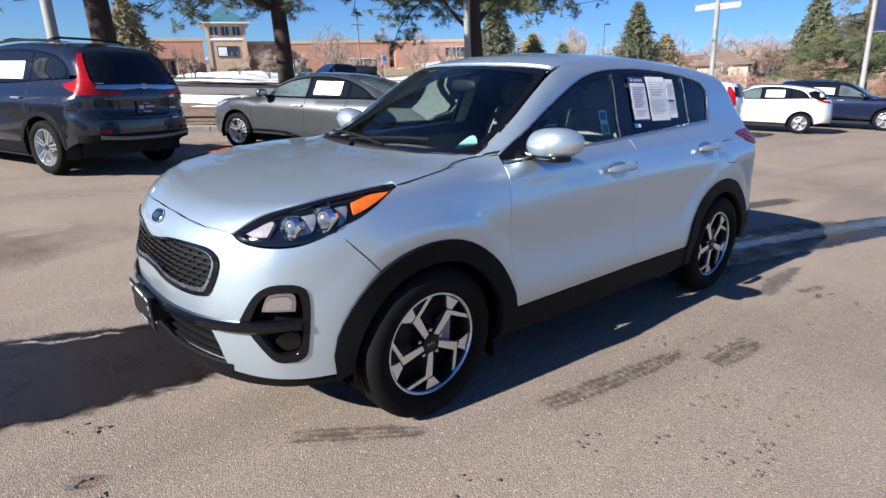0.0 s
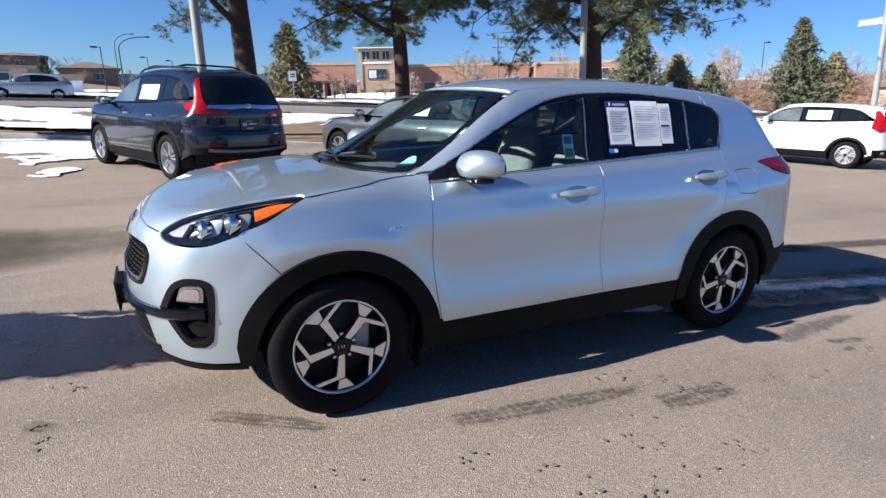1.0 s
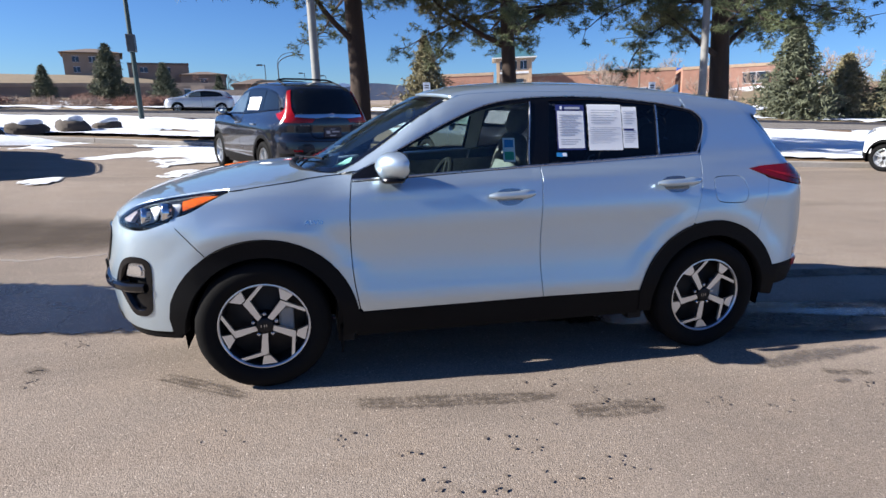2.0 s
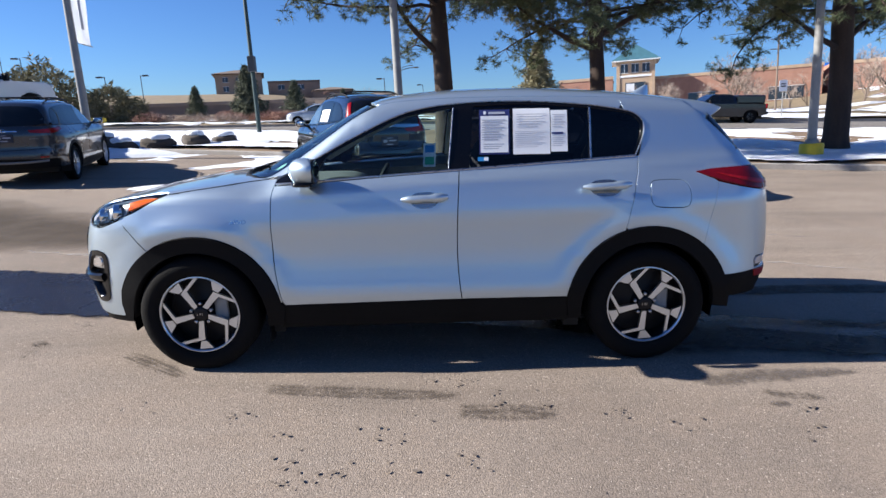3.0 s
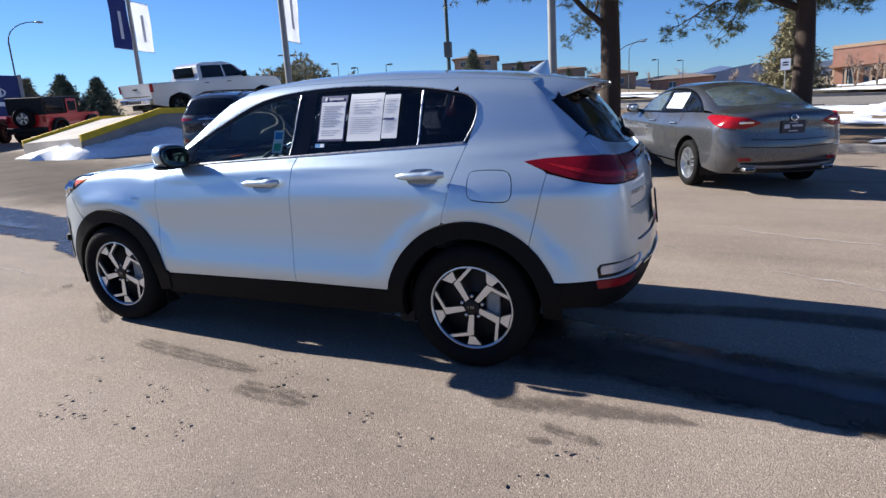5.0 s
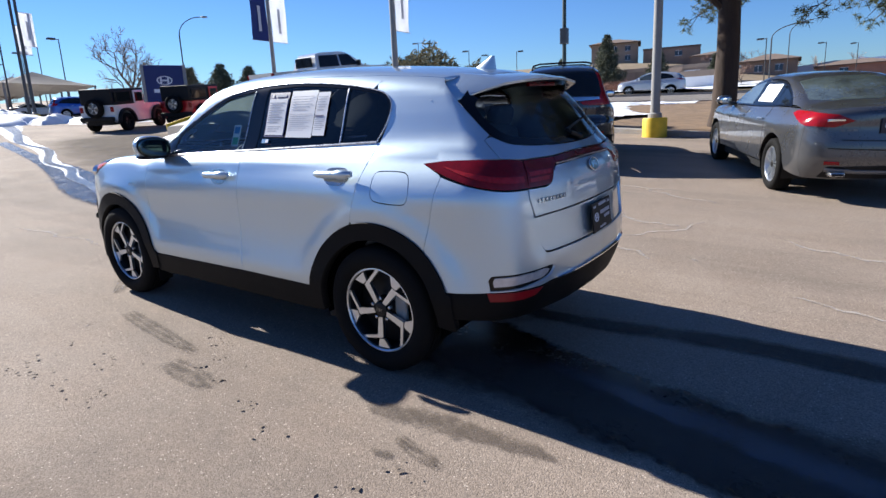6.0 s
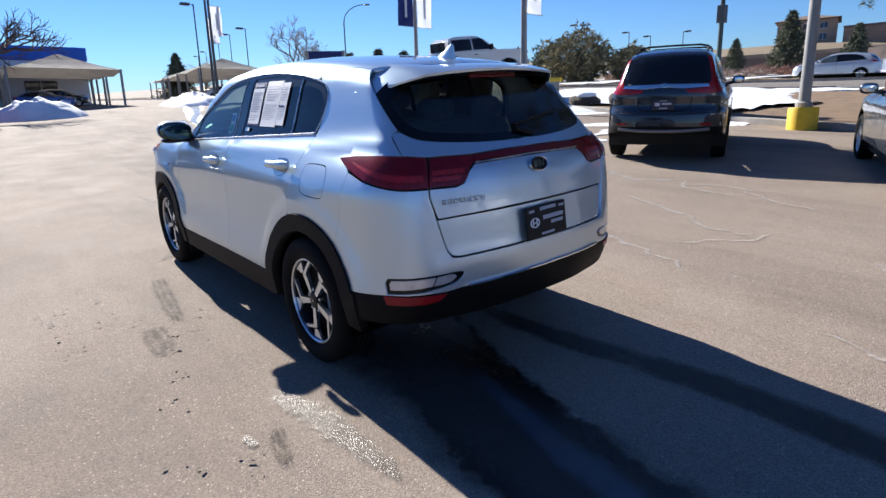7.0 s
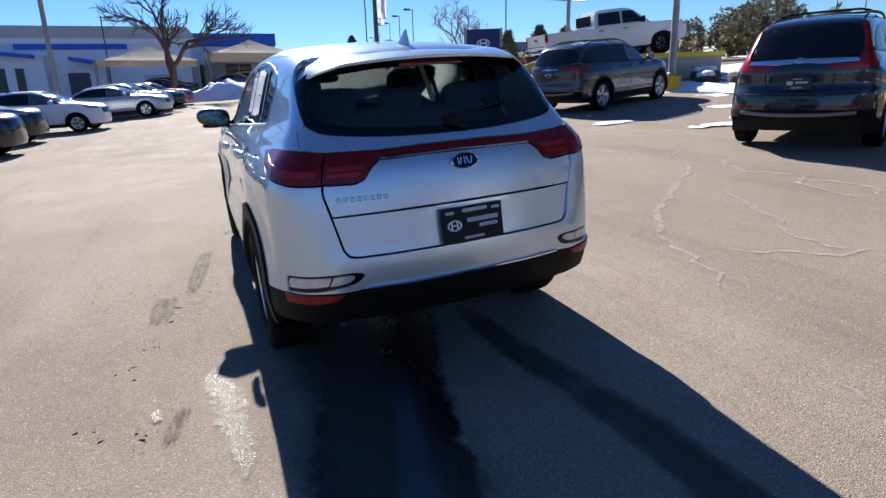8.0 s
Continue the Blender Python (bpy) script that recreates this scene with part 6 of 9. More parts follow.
    tail_pts = [(float(q[0]), float(q[1])) for q in sh.on("tail", np.linspace(nr[-1][0] * .6, -nr[-1][0] * .6, 7), np.full(7, rt))]
    panel("upper_body", sh, "top", out + tail_pts + [(x, -y) for x, y in out[::-1]] + nose_pts, body, car, **k)
    # glass
    lowb = [(x, float(line(x)) + .012) for x in np.linspace(xc, xa, 8)]
    both("window_surround", sh, "side", [tuple(q) for q in dlo] + lowb, GLOSSBLACK, car, off=.001, **k)
    cuts = c["cuts"]
    topz = curve(*[tuple(q) for q in c["dlo"]])
    for i in range(len(cuts) - 1):
        a, b = cuts[i] + .025, cuts[i + 1] - .025
        la = c.get("lean", .0)
        up = [(x, float(topz(x)) - .03) for x in np.linspace(b, a, 6)]
        pts = [(a, float(line(a)) + .03), (b, float(line(b)) + .03)] + [q for q in up if q[1] > float(line(q[0])) + .045]
        if len(pts) > 2:
            both("side_window", sh, "side", pts, PANE2 if i == 0 else PANE, car, off=.004, step=.12, edge=.06, gap=0, flange=0)
            if papers and i == 1:
                x1, x2, z1 = a + .10, b - .14, float(line(a)) + .07
                both("window_paper", sh, "side", [(x1, z1), (x2, z1 + .01), (x2, z1 + .24), (x1, z1 + .23)], WHITE, car, off=.008, step=.12, edge=.08, gap=0, flange=0)
    panel("windscreen", sh, "top", c["glass_f"] + [(x, -y) for x, y in c["glass_f"][::-1] if y], PANE2, car, off=.003, **k)
    panel("rear_window", sh, c["glass_way"], c["glass_r"] + ([(x, -y) for x, y in c["glass_r"][::-1] if y] if c["glass_way"] == "top" else [(-x, y) for x, y in c["glass_r"][::-1] if x]), c.get("rear_pane", PANE), car, off=.004, **k)
    for s in (False, True):
        for x in cuts[1:-1][:2] + [cuts[0] - .22]:
            bead("door_gap", sh, "side", [(x, float(line(x))), (x + .02, zb - .4), (x + .03, .42)], DARK, car, .010, .0015, flip=s, step=.1)
        for x in (cuts[1] - .12, cuts[2] - .14):
            bead("door_handle", sh, "side", [(x - .10, zb - .10), (x + .10, zb - .095)], body if c.get("plainhandle") else SATIN, car, .028, .03, flip=s, step=.05)
        panel("tail_lamp", sh, "tail", c["lamp_r"], REDL, car, off=.012, step=.08, edge=.04, gap=0, flange=.02, flip=s)
        if "lamp_r2" in c:
            panel("lamp_strip", sh, "tail", c["lamp_r2"], REDL if not c.get("strip") else CHROME, car, off=.014, step=.08, edge=.04, gap=0, flange=.02, flip=s)
        panel("head_lamp", sh, "nose", c["lamp_f"], HEADLIGHT, car, off=.010, step=.08, edge=.04, gap=0, flange=.02, flip=s)
        o = 1 if s else -1
        mb = bmesh.new()
        mx, my, mz = xa + .22, o * (c["w"] + .06), zb + .09
        blob(mb, (mx, my, mz), (.07, .11, .075), (3, 2.6), (14, 8))
        tube(mb, [(mx, my - o * .06, mz - .04), (mx - .02, o * (c["w"] - .12), mz - .06)], .03, 6)
        mo = part("door_mirror", mb, c.get("mirror", body), car, "", True)
        part("mirror_glass", blob(bmesh.new(), (mx + .066, my, mz), (.008, .085, .055), (3, 3), (12, 6)), CHROME, mo, "", True)
        for x in (-hb, hb):
            wheel(car, x, o * (c["w"] - .13), R, R, R - .115, .22, style=wheels, face=c.get("rimface", ALLOY), out=o, turn=11, full=False)
    panel("grille", sh, "nose", [(-.45, bz - .28), (.45, bz - .28), (.48, bz - .08), (-.48, bz - .08)], GLOSSBLACK, car, off=.004, step=.1, edge=.05, gap=0)
    if c.get("plate"):
        pm = sh.on("rear", np.array([0.0]), np.array([c["plate"]]))[0]
        nn = Vector(sh.normal(pm[None])[0])
        mm = nn.to_track_quat("Z", "Y").to_matrix().to_4x4()
        mm.translation = Vector(pm) + nn * .004
        box_m = mm
        po = part("number_plate", box(bmesh.new(), -.155, .155, -.08, .08, 0, .012, m=box_m), c.get("platemat", PLATEBLUE), car)
        pb = bmesh.new()
        for x0, x1, y0, y1 in ((-.12, -.05, -.02, .03), (-.02, .12, 0, .025), (-.06, .06, -.06, -.045), (-.05, .05, .05, .06)):
            box(pb, x0, x1, y0, y1, .012, .0135, m=box_m)
        part("plate_bar", pb, GREYPRINT, po)
    part("underbody", boxes((c["front"] + .35, c["rear"] - .5, -c["w"] + .24, c["w"] - .24, .24, .44), (-hb + ar, hb - ar, -c["w"] + .1, c["w"] - .1, .2, .3)), DARK, car)
    for x in (-hb, hb):
        for o in (-1, 1):
            b = lathe(bmesh.new(), [(ar + .01, o * (c["w"] - .04)), (ar + .012, o * (c["w"] - .32)), (.05, o * (c["w"] - .32))], 20, centre=(x, 0, R))
            bmesh.ops.delete(b, geom=[v for v in b.verts if v.co.z < .2], context="VERTS")
            part("wheel_housing", b, DARK, car)
    if c.get("rails"):
        for o in (-1, 1):
            rb = bmesh.new()
            xs = np.linspace(c["rails"][0], c["rails"][1], 7)
            y = o * (c["w"] - .40)
            tube(rb, [(x, y, float(sh.z(x, abs(y))) + (.045 if 0 < i < 6 else .0)) for i, x in enumerate(xs)], .016, 6)
            part("roof_rail", rb, DARK, car, "", True)
        for x in (c["rails"][0] + .45, c["rails"][1] - .35):
            cb = bmesh.new()
            y = c["w"] - .40
            z = float(sh.z(x, y)) + .075
            tube(cb, [(x, -y, z - .02), (x, -y + .12, z + .01), (x, 0, z + .015), (x, y - .12, z + .01), (x, y, z - .02)], .016, 6)
            part("cross_bar", cb, DARK, car, "", True)
    return car, sh


def heading(x, y, fx, fy, dz=0.0):
    """A car's pose at (x, y), nose along (fx, fy), on the sloping ground."""
    n = math.hypot(fx, fy)
    fx, fy = fx / n, fy / n
    a, b = float(lift(x + fx * 1.3, y + fy * 1.3)), float(lift(x - fx * 1.3, y - fy * 1.3))
    pitch = math.atan2(a - b, 2.6)
    rz = math.degrees(math.atan2(-fy, -fx))
    return Matrix.Translation((x, y, (a + b) / 2 + dz)) @ pose(0, 0, 0, 0, 0, rz) @ pose(0, 0, 0, 0, math.degrees(pitch), 0)


SUV_A = dict(h=1.69, w=.925, wb=2.66, front=-2.26, rear=2.30, tyre=.355, belt=1.08, bonnet=.98, screen=-.75, tailtop=1.10, black=.50, plate=.84,
             roof=((-2.5, .75), (-2.2, .95), (-1.9, 1.05), (-1.3, 1.12), (-1.0, 1.18), (-.6, 1.42), (-.2, 1.60), (.2, 1.67), (.8, 1.69), (1.4, 1.665), (1.9, 1.60), (2.2, 1.50)),
             tail=((.15, 2.10), (.3, 2.25), (.55, 2.30), (.72, 2.285), (.80, 2.24), (1.0, 2.24), (1.1, 2.21), (1.25, 2.12), (1.45, 1.98), (1.6, 1.87), (1.8, 1.72)),
             beltline=((-2.3, .90), (-1.6, 1.00), (-.95, 1.08), (.5, 1.13), (1.6, 1.20), (2.3, 1.22)),
             dlo=((-.88, 1.10), (-.5, 1.33), (-.1, 1.51), (.4, 1.565), (1.0, 1.545), (1.45, 1.45), (1.68, 1.25)), cuts=[-.80, .12, 1.02, 1.60],
             glass_f=[(-1.06, 0), (-1.0, -.4), (-.85, -.66), (-.3, -.60), (-.22, -.3), (-.26, 0)][::1], glass_way="rear",
             glass_r=[(0, 1.555), (-.35, 1.545), (-.52, 1.50), (-.60, 1.36), (-.64, 1.20), (-.55, 1.155), (0, 1.14)],
             lamp_r=[(-1.06, 1.13), (-.95, 1.06), (-.78, .995), (-.60, .985), (-.34, 1.005), (-.30, 1.055), (-.50, 1.058), (-.60, 1.075), (-.655, 1.16), (-.70, 1.34), (-.745, 1.52), (-.82, 1.50), (-.80, 1.34), (-.79, 1.22), (-.86, 1.165)],
             lamp_r2=[(-.62, 1.075), (-.60, 1.115), (0, 1.125), (0, 1.085), (-.30, 1.068)], strip=True, tailsill=.37,
             lamp_f=[(-.62, .86), (-1.0, .90), (-1.25, 1.0), (-.95, .99), (-.62, .93)], rails=(-.2, 1.5))
SEDAN = dict(h=1.475, w=.925, wb=2.85, front=-2.42, rear=2.48, tyre=.335, belt=.98, bonnet=.83, screen=-.75, tailtop=1.075, black=.42, plate=.885,
             roof=((-2.7, .6), (-2.35, .80), (-2.0, .90), (-1.4, .99), (-1.05, 1.05), (-.6, 1.28), (-.2, 1.42), (.2, 1.47), (.7, 1.465), (1.1, 1.40), (1.5, 1.28), (1.85, 1.145), (2.1, 1.12), (2.45, 1.095), (2.6, 1.0)),
             tail=((.15, 2.22), (.3, 2.40), (.52, 2.48), (.70, 2.47), (.85, 2.44), (1.0, 2.44), (1.07, 2.42), (1.2, 2.30), (1.5, 2.0)),
             beltline=((-2.5, .74), (-1.8, .90), (-1.0, .985), (.5, 1.02), (1.5, 1.06), (2.5, 1.05)),
             dlo=((-.92, 1.01), (-.5, 1.22), (-.1, 1.35), (.35, 1.395), (.85, 1.365), (1.25, 1.25), (1.55, 1.09)), cuts=[-.84, .16, 1.02, 1.50],
             glass_f=[(-1.02, 0), (-.97, -.4), (-.84, -.66), (-.28, -.60), (-.2, -.3), (-.24, 0)], glass_way="top",
             glass_r=[(1.05, 0), (1.06, -.35), (1.12, -.55), (1.68, -.62), (1.80, -.40), (1.83, 0)], rear_pane=PANE2,
             lamp_r=[(-1.05, 1.00), (-.75, .885), (-.50, .875), (-.34, .945), (-.48, 1.010), (-.72, 1.032), (-.98, 1.035)],
             lamp_r2=[(-.56, .935), (-.42, .945), (-.42, .962), (-.56, .962)], strip=True,
             lamp_f=[(-.62, .72), (-1.0, .78), (-1.22, .88), (-.95, .86), (-.62, .80)])
SUV_B = dict(SUV_A, h=1.73, w=.965, wb=2.85, front=-2.40, rear=2.52, tyre=.375, belt=1.12, plate=.98, black=.55,
             roof=((-2.6, .8), (-2.3, 1.0), (-1.9, 1.10), (-1.3, 1.17), (-1.0, 1.22), (-.6, 1.46), (-.2, 1.65), (.3, 1.72), (1.0, 1.73), (1.6, 1.71), (2.1, 1.65), (2.4, 1.5)),
             tail=((.15, 2.3), (.3, 2.45), (.6, 2.52), (.75, 2.50), (.82, 2.46), (1.0, 2.46), (1.15, 2.43), (1.4, 2.25), (1.6, 2.08), (1.8, 1.9)),
             beltline=((-2.4, .95), (-1.6, 1.05), (-.95, 1.12), (.5, 1.16), (1.7, 1.20), (2.5, 1.22)),
             dlo=((-.88, 1.14), (-.5, 1.37), (-.1, 1.55), (.4, 1.61), (1.2, 1.60), (1.8, 1.52), (2.05, 1.27)), cuts=[-.80, .15, 1.10, 1.95],
             lamp_r=[(-1.02, 1.12), (-.7, 1.06), (-.38, 1.08), (-.36, 1.13), (-.7, 1.15), (-.95, 1.19)], lamp_r2=[(-.2, 1.10), (-.2, 1.12), (.0, 1.12), (.0, 1.10)], tailtop=1.2, glass_r=[(0, 1.60), (-.38, 1.585), (-.55, 1.54), (-.66, 1.36), (-.66, 1.26), (-.55, 1.22), (0, 1.21)], rails=(-.2, 1.7))
BOXY = dict(SUV_A, h=1.60, w=.90, wb=2.60, front=-2.05, rear=2.15, tyre=.335, belt=1.06, tailtop=1.15, plate=0, rails=None, bonnet=1.0,
            roof=((-2.3, .8), (-2.0, 1.0), (-1.7, 1.08), (-1.2, 1.13), (-.9, 1.2), (-.6, 1.42), (-.3, 1.55), (.2, 1.60), (.9, 1.60), (1.5, 1.575), (1.9, 1.53), (2.1, 1.45)),
            tail=((.15, 2.0), (.3, 2.1), (.55, 2.15), (.75, 2.12), (.95, 2.12), (1.1, 2.10), (1.35, 2.02), (1.55, 1.95), (1.8, 1.85)),
            beltline=((-2.1, .93), (-1.5, 1.02), (-.9, 1.07), (.5, 1.11), (1.5, 1.17), (2.15, 1.2)),
            dlo=((-.84, 1.10), (-.5, 1.33), (-.2, 1.46), (.3, 1.50), (.9, 1.495), (1.35, 1.45), (1.62, 1.30)), cuts=[-.74, .14, .98, 1.56],
            lamp_r=[(-1.10, 1.02), (-.92, .92), (-.78, .96), (-.80, 1.30), (-.88, 1.44), (-.98, 1.42), (-1.0, 1.25)], lamp_r2=[(-.8, .40), (-.8, .46), (-.7, .46), (-.7, .40)])
HATCH = dict(SUV_A, h=1.55, w=.895, wb=2.70, front=-2.22, rear=2.22, tyre=.325, belt=1.02, bonnet=.90, tailtop=1.08, plate=0, rails=None, black=.42,
             roof=((-2.4, .7), (-2.15, .86), (-1.8, .97), (-1.3, 1.05), (-1.05, 1.1), (-.6, 1.33), (-.2, 1.49), (.2, 1.545), (.8, 1.54), (1.3, 1.49), (1.8, 1.40), (2.1, 1.3)),
             tail=((.15, 2.05), (.3, 2.15), (.5, 2.22), (.75, 2.20), (.95, 2.17), (1.1, 2.10), (1.25, 1.95), (1.4, 1.80), (1.6, 1.6)),
             beltline=((-2.3, .80), (-1.6, .94), (-.95, 1.02), (.5, 1.06), (1.5, 1.11), (2.2, 1.12)),
             dlo=((-.90, 1.05), (-.5, 1.26), (-.1, 1.41), (.4, 1.46), (.9, 1.43), (1.3, 1.33), (1.5, 1.16)), cuts=[-.82, .12, .96, 1.44],
             glass_r=[(0, 1.43), (-.35, 1.42), (-.50, 1.38), (-.58, 1.22), (-.55, 1.13), (0, 1.11)],
             lamp_r=[(-1.12, 1.06), (-.9, 1.0), (-.62, .98), (-.62, 1.03), (-.9, 1.07)], lamp_r2=[(-.62, .98), (-.62, 1.0), (-.4, 1.0), (-.4, .98)], strip=False,
             lamp_f=[(-.62, .78), (-1.0, .82), (-1.25, .95), (-.95, .93), (-.62, .86)])

BUMPERGREY = mat("silver_bumper_trim", (.16, .16, .165), .4, .3, vary=.15, scale=12)
CHARCOAL = paint("charcoal_paint", (.014, .016, .024), .45, .20)
GREYPAINT = paint("grey_paint", (.085, .088, .095), .55, .28)
SLATE = paint("slate_paint", (.030, .035, .045), .5, .28)
WHITEPAINT = paint("white_paint", (.78, .79, .80), .0, .35)
# white paint darkened for the shaded side of the display pickup
SHADEDWHITE = paint("shaded_white_paint", (.60, .61, .62), .1, .35)
PEARL = paint("pearl_paint", (.66, .67, .68), .25, .3)
BLUEPAINT = paint("blue_paint", (.005, .010, .036), .4, .28)
BRIGHTBLUE = paint("bright_blue_paint", (.02, .10, .42), .4, .3)
BLACKPAINT = paint("black_paint", (.015, .016, .02), .3, .25)
REDPAINT = paint("red_paint", (.52, .015, .02), .1, .3)
PALESILVER = paint("pale_silver_paint", (.50, .52, .54), .5, .3)

D = (-.30, .954)
CRV = dict(SUV_A, h=1.73, plate=.90, tailtop=1.16, tailsill=.46, black=.56,
           roof=((-2.5, .78), (-2.2, .98), (-1.9, 1.08), (-1.3, 1.15), (-1.0, 1.21), (-.6, 1.46), (-.2, 1.645), (.2, 1.71), (.8, 1.735), (1.4, 1.72), (1.85, 1.66), (2.2, 1.54)),
           tail=((.15, 2.10), (.3, 2.25), (.55, 2.31), (.76, 2.295), (.84, 2.25), (1.05, 2.25), (1.16, 2.225), (1.30, 2.15), (1.5, 2.01), (1.65, 1.90), (1.8, 1.78)),
           beltline=((-2.3, .93), (-1.6, 1.03), (-.95, 1.11), (.5, 1.16), (1.6, 1.24), (2.3, 1.27)),
           dlo=((-.88, 1.13), (-.5, 1.37), (-.1, 1.55), (.4, 1.61), (1.0, 1.60), (1.50, 1.53), (1.74, 1.38), (1.80, 1.30)), cuts=[-.80, .12, 1.02, 1.74],
           glass_r=[(0, 1.615), (-.40, 1.605), (-.56, 1.565), (-.63, 1.42), (-.68, 1.27), (-.60, 1.215), (0, 1.205)],
           lamp_r=[(-1.08, 1.185), (-.97, 1.115), (-.80, 1.06), (-.60, 1.05), (-.36, 1.065), (-.31, 1.115), (-.50, 1.125), (-.62, 1.15), (-.69, 1.26), (-.735, 1.42), (-.775, 1.575), (-.85, 1.555), (-.83, 1.40), (-.82, 1.28), (-.88, 1.225)],
           lamp_r2=[(-.64, 1.145), (-.62, 1.185), (0, 1.195), (0, 1.155), (-.30, 1.130)], rails=(-.3, 1.55))
crv, crv_sh = plain_car(CRV, heading(-1.58, 8.23, -.40, .917), "parked_suv", "charcoal grey SUV with roof cross bars, parked nose to the kerb", CHARCOAL, "double", papers=True, clad=CLAD)
sed, sed_sh = plain_car(SEDAN, heading(2.74, 7.29, -.40, .917), "parked_sedan", "dark grey sedan with red tail lamps, parked by the kerb", GREYPAINT, "double", papers=True)


def rear_details(car, sh, zs, zr, w, exhaust=False):
    """Emblem, low trim bar, red reflectors and small marks on a parked car's tail."""
    def spot(u, v, off=.006):
        p = sh.on("rear", np.array([u]), np.array([v]))[0]
        n = Vector(sh.normal(p[None])[0])
        m = n.to_track_quat("Z", "Y").to_matrix().to_4x4()
        m.translation = Vector(p) + n * off
        return m
    b = lathe(bmesh.new(), [(.05, 0), (.05, .010), (.040, .013), (.034, .006)], 20, "z")
    bmesh.ops.scale(b, vec=(1, .8, 1), verts=b.verts)
    bmesh.ops.transform(b, matrix=spot(0, zs, .012), verts=b.verts)
    part("emblem", b, CHROME, car, "", True)
    bead("bumper_trim", sh, "rear", [(-w, zr), (-w * .5, zr - .02), (0, zr - .025), (w * .5, zr - .02), (w, zr)], BUMPERGREY, car, .045, .014, .010, step=.1, label="silver bumper trim")
    bead("bumper_crease", sh, "rear", [(-w, zr + .24), (0, zr + .22), (w, zr + .24)], DARK, car, .012, .003, step=.1)
    for s in (-1, 1):
        part("red_reflector", box(bmesh.new(), -.075, .075, -.016, .016, 0, .012, m=spot(s * w * .92, zr + .075, .008)), REDL, car)
        for k in range(3):
            part("model_mark", box(bmesh.new(), -.020, .020, -.011, .011, 0, .004, m=spot(s * (w * .80 - .055 * k), zs - .16, .003)), BUMPERGREY, car)
        if exhaust:
            m = spot(s * w * .7, zr - .10, -.05)
            part("exhaust_tip", lathe(bmesh.new(), [(.035, -.08), (.035, .06), (.030, .06), (.028, -.06)], 16, "z", m.translation), CHROME, car, "", True).matrix_basis = Matrix()
    return car


rear_details(crv, crv_sh, 1.175, .53, .66)
bead("plate_recess", crv_sh, "rear", [(-.40, 1.02), (-.33, .82, 1), (0, .805, 1), (.33, .82, 1), (.40, 1.02)], DARK, crv, .014, .004, step=.05)
bead("trunk_line", sed_sh, "rear", [(-.50, .735), (0, .72), (.50, .735)], DARK, sed, .010, .002, step=.05)
rear_details(sed, sed_sh, 1.0, .40, .62)
hl, hl_sh = plain_car(SUV_B, heading(-9.16, 9.92, *D), "parked_suv", "slate grey large SUV parked beside the snow", SLATE, "double", papers=False, clad=CLAD)
rear_details(hl, hl_sh, 1.12, .52, .68)
panel("rear_diffuser", sed_sh, "rear", [(-.66, .30), (-.60, .43), (0, .45), (.60, .43), (.66, .30)], DARK, sed, off=.006, step=.1, edge=.05, gap=0)
for s in (-1, 1):
    tip = part("exhaust_tip", boxes((2.30, 2.472, s * .52 - .075, s * .52 + .075, .325, .375), bevel=.015), SATIN, sed, "", True)
    part("exhaust_bore", boxes((2.465, 2.474, s * .52 - .06, s * .52 + .06, .336, .364)), DARK, tip)
plain_car(BOXY, heading(13.95, 6.55, -.28, .96), "parked_crossover", "white boxy crossover with paper on its window", WHITEPAINT, "double", papers=True, clad=CLAD)
leaf, leaf_sh = plain_car(HATCH, heading(18.7, 5.75, -.28, .96), "parked_hatchback", "pearl white hatchback with a black roof and tail", PEARL, "single", fine=1.3)
roof_half = [(-.15, 0), (-.10, -.45), (.4, -.50), (1.1, -.48), (1.55, -.42), (1.72, 0)]
panel("black_roof", leaf_sh, "top", roof_half + [(x, -y) for x, y in roof_half[-2:0:-1]], GLOSSBLACK, leaf, off=.006, step=.1, edge=.06, gap=0, flange=.005)
both("black_pillar", leaf_sh, "side", [(1.42, 1.30), (1.62, 1.36), (1.86, 1.28), (1.98, 1.10), (1.80, 1.06), (1.55, 1.14)], GLOSSBLACK, leaf, off=.006, step=.1, edge=.05, gap=0, flange=.004)
plain_car(SUV_B, heading(23.4, 4.6, .28, -.96), "parked_suv", "dark blue SUV with paper on its side window", BLUEPAINT, "single", fine=1.4)
# the row across the lane, noses towards it
ROW = [(-26.9, -4.1, SEDAN, PALESILVER, "pale silver sedan in the row across the lane"), (-21.2, -6.0, HATCH, WHITEPAINT, "white hatchback in the row across the lane"),
       (-17.2, -7.4, SUV_A, BLACKPAINT, "black crossover in the row across the lane"), (-13.4, -7.2, SUV_A, CHARCOAL, "charcoal crossover at the near end of the row"),
       (-29.8, -3.9, HATCH, PEARL, "pearl white hatchback in the row across the lane"), (-32.4, -3.4, SEDAN, CHARCOAL, "charcoal sedan in the row across the lane"), (-35.0, -3.0, SEDAN, REDPAINT, "red sedan at the far end of the row")]
for x, y, spec, colour, label in ROW:
    plain_car(dict(spec, rails=None, plate=0), heading(x, y, .18, .98), "parked_car", label, colour, "single", fine=1.5, group="cars in the row across the lane", papers=False)
plain_car(dict(HATCH, plate=0), heading(-8.2, 38.5, -.98, -.15), "grey_hatchback", "light grey hatchback on the far road", PALESILVER, "single", fine=1.8, papers=False)
plain_car(dict(SEDAN, plate=0), heading(-58, 4.0, .3, .95), "blue_sedan", "bright blue sedan under the shade canopy", BRIGHTBLUE, "single", fine=1.8, papers=False)


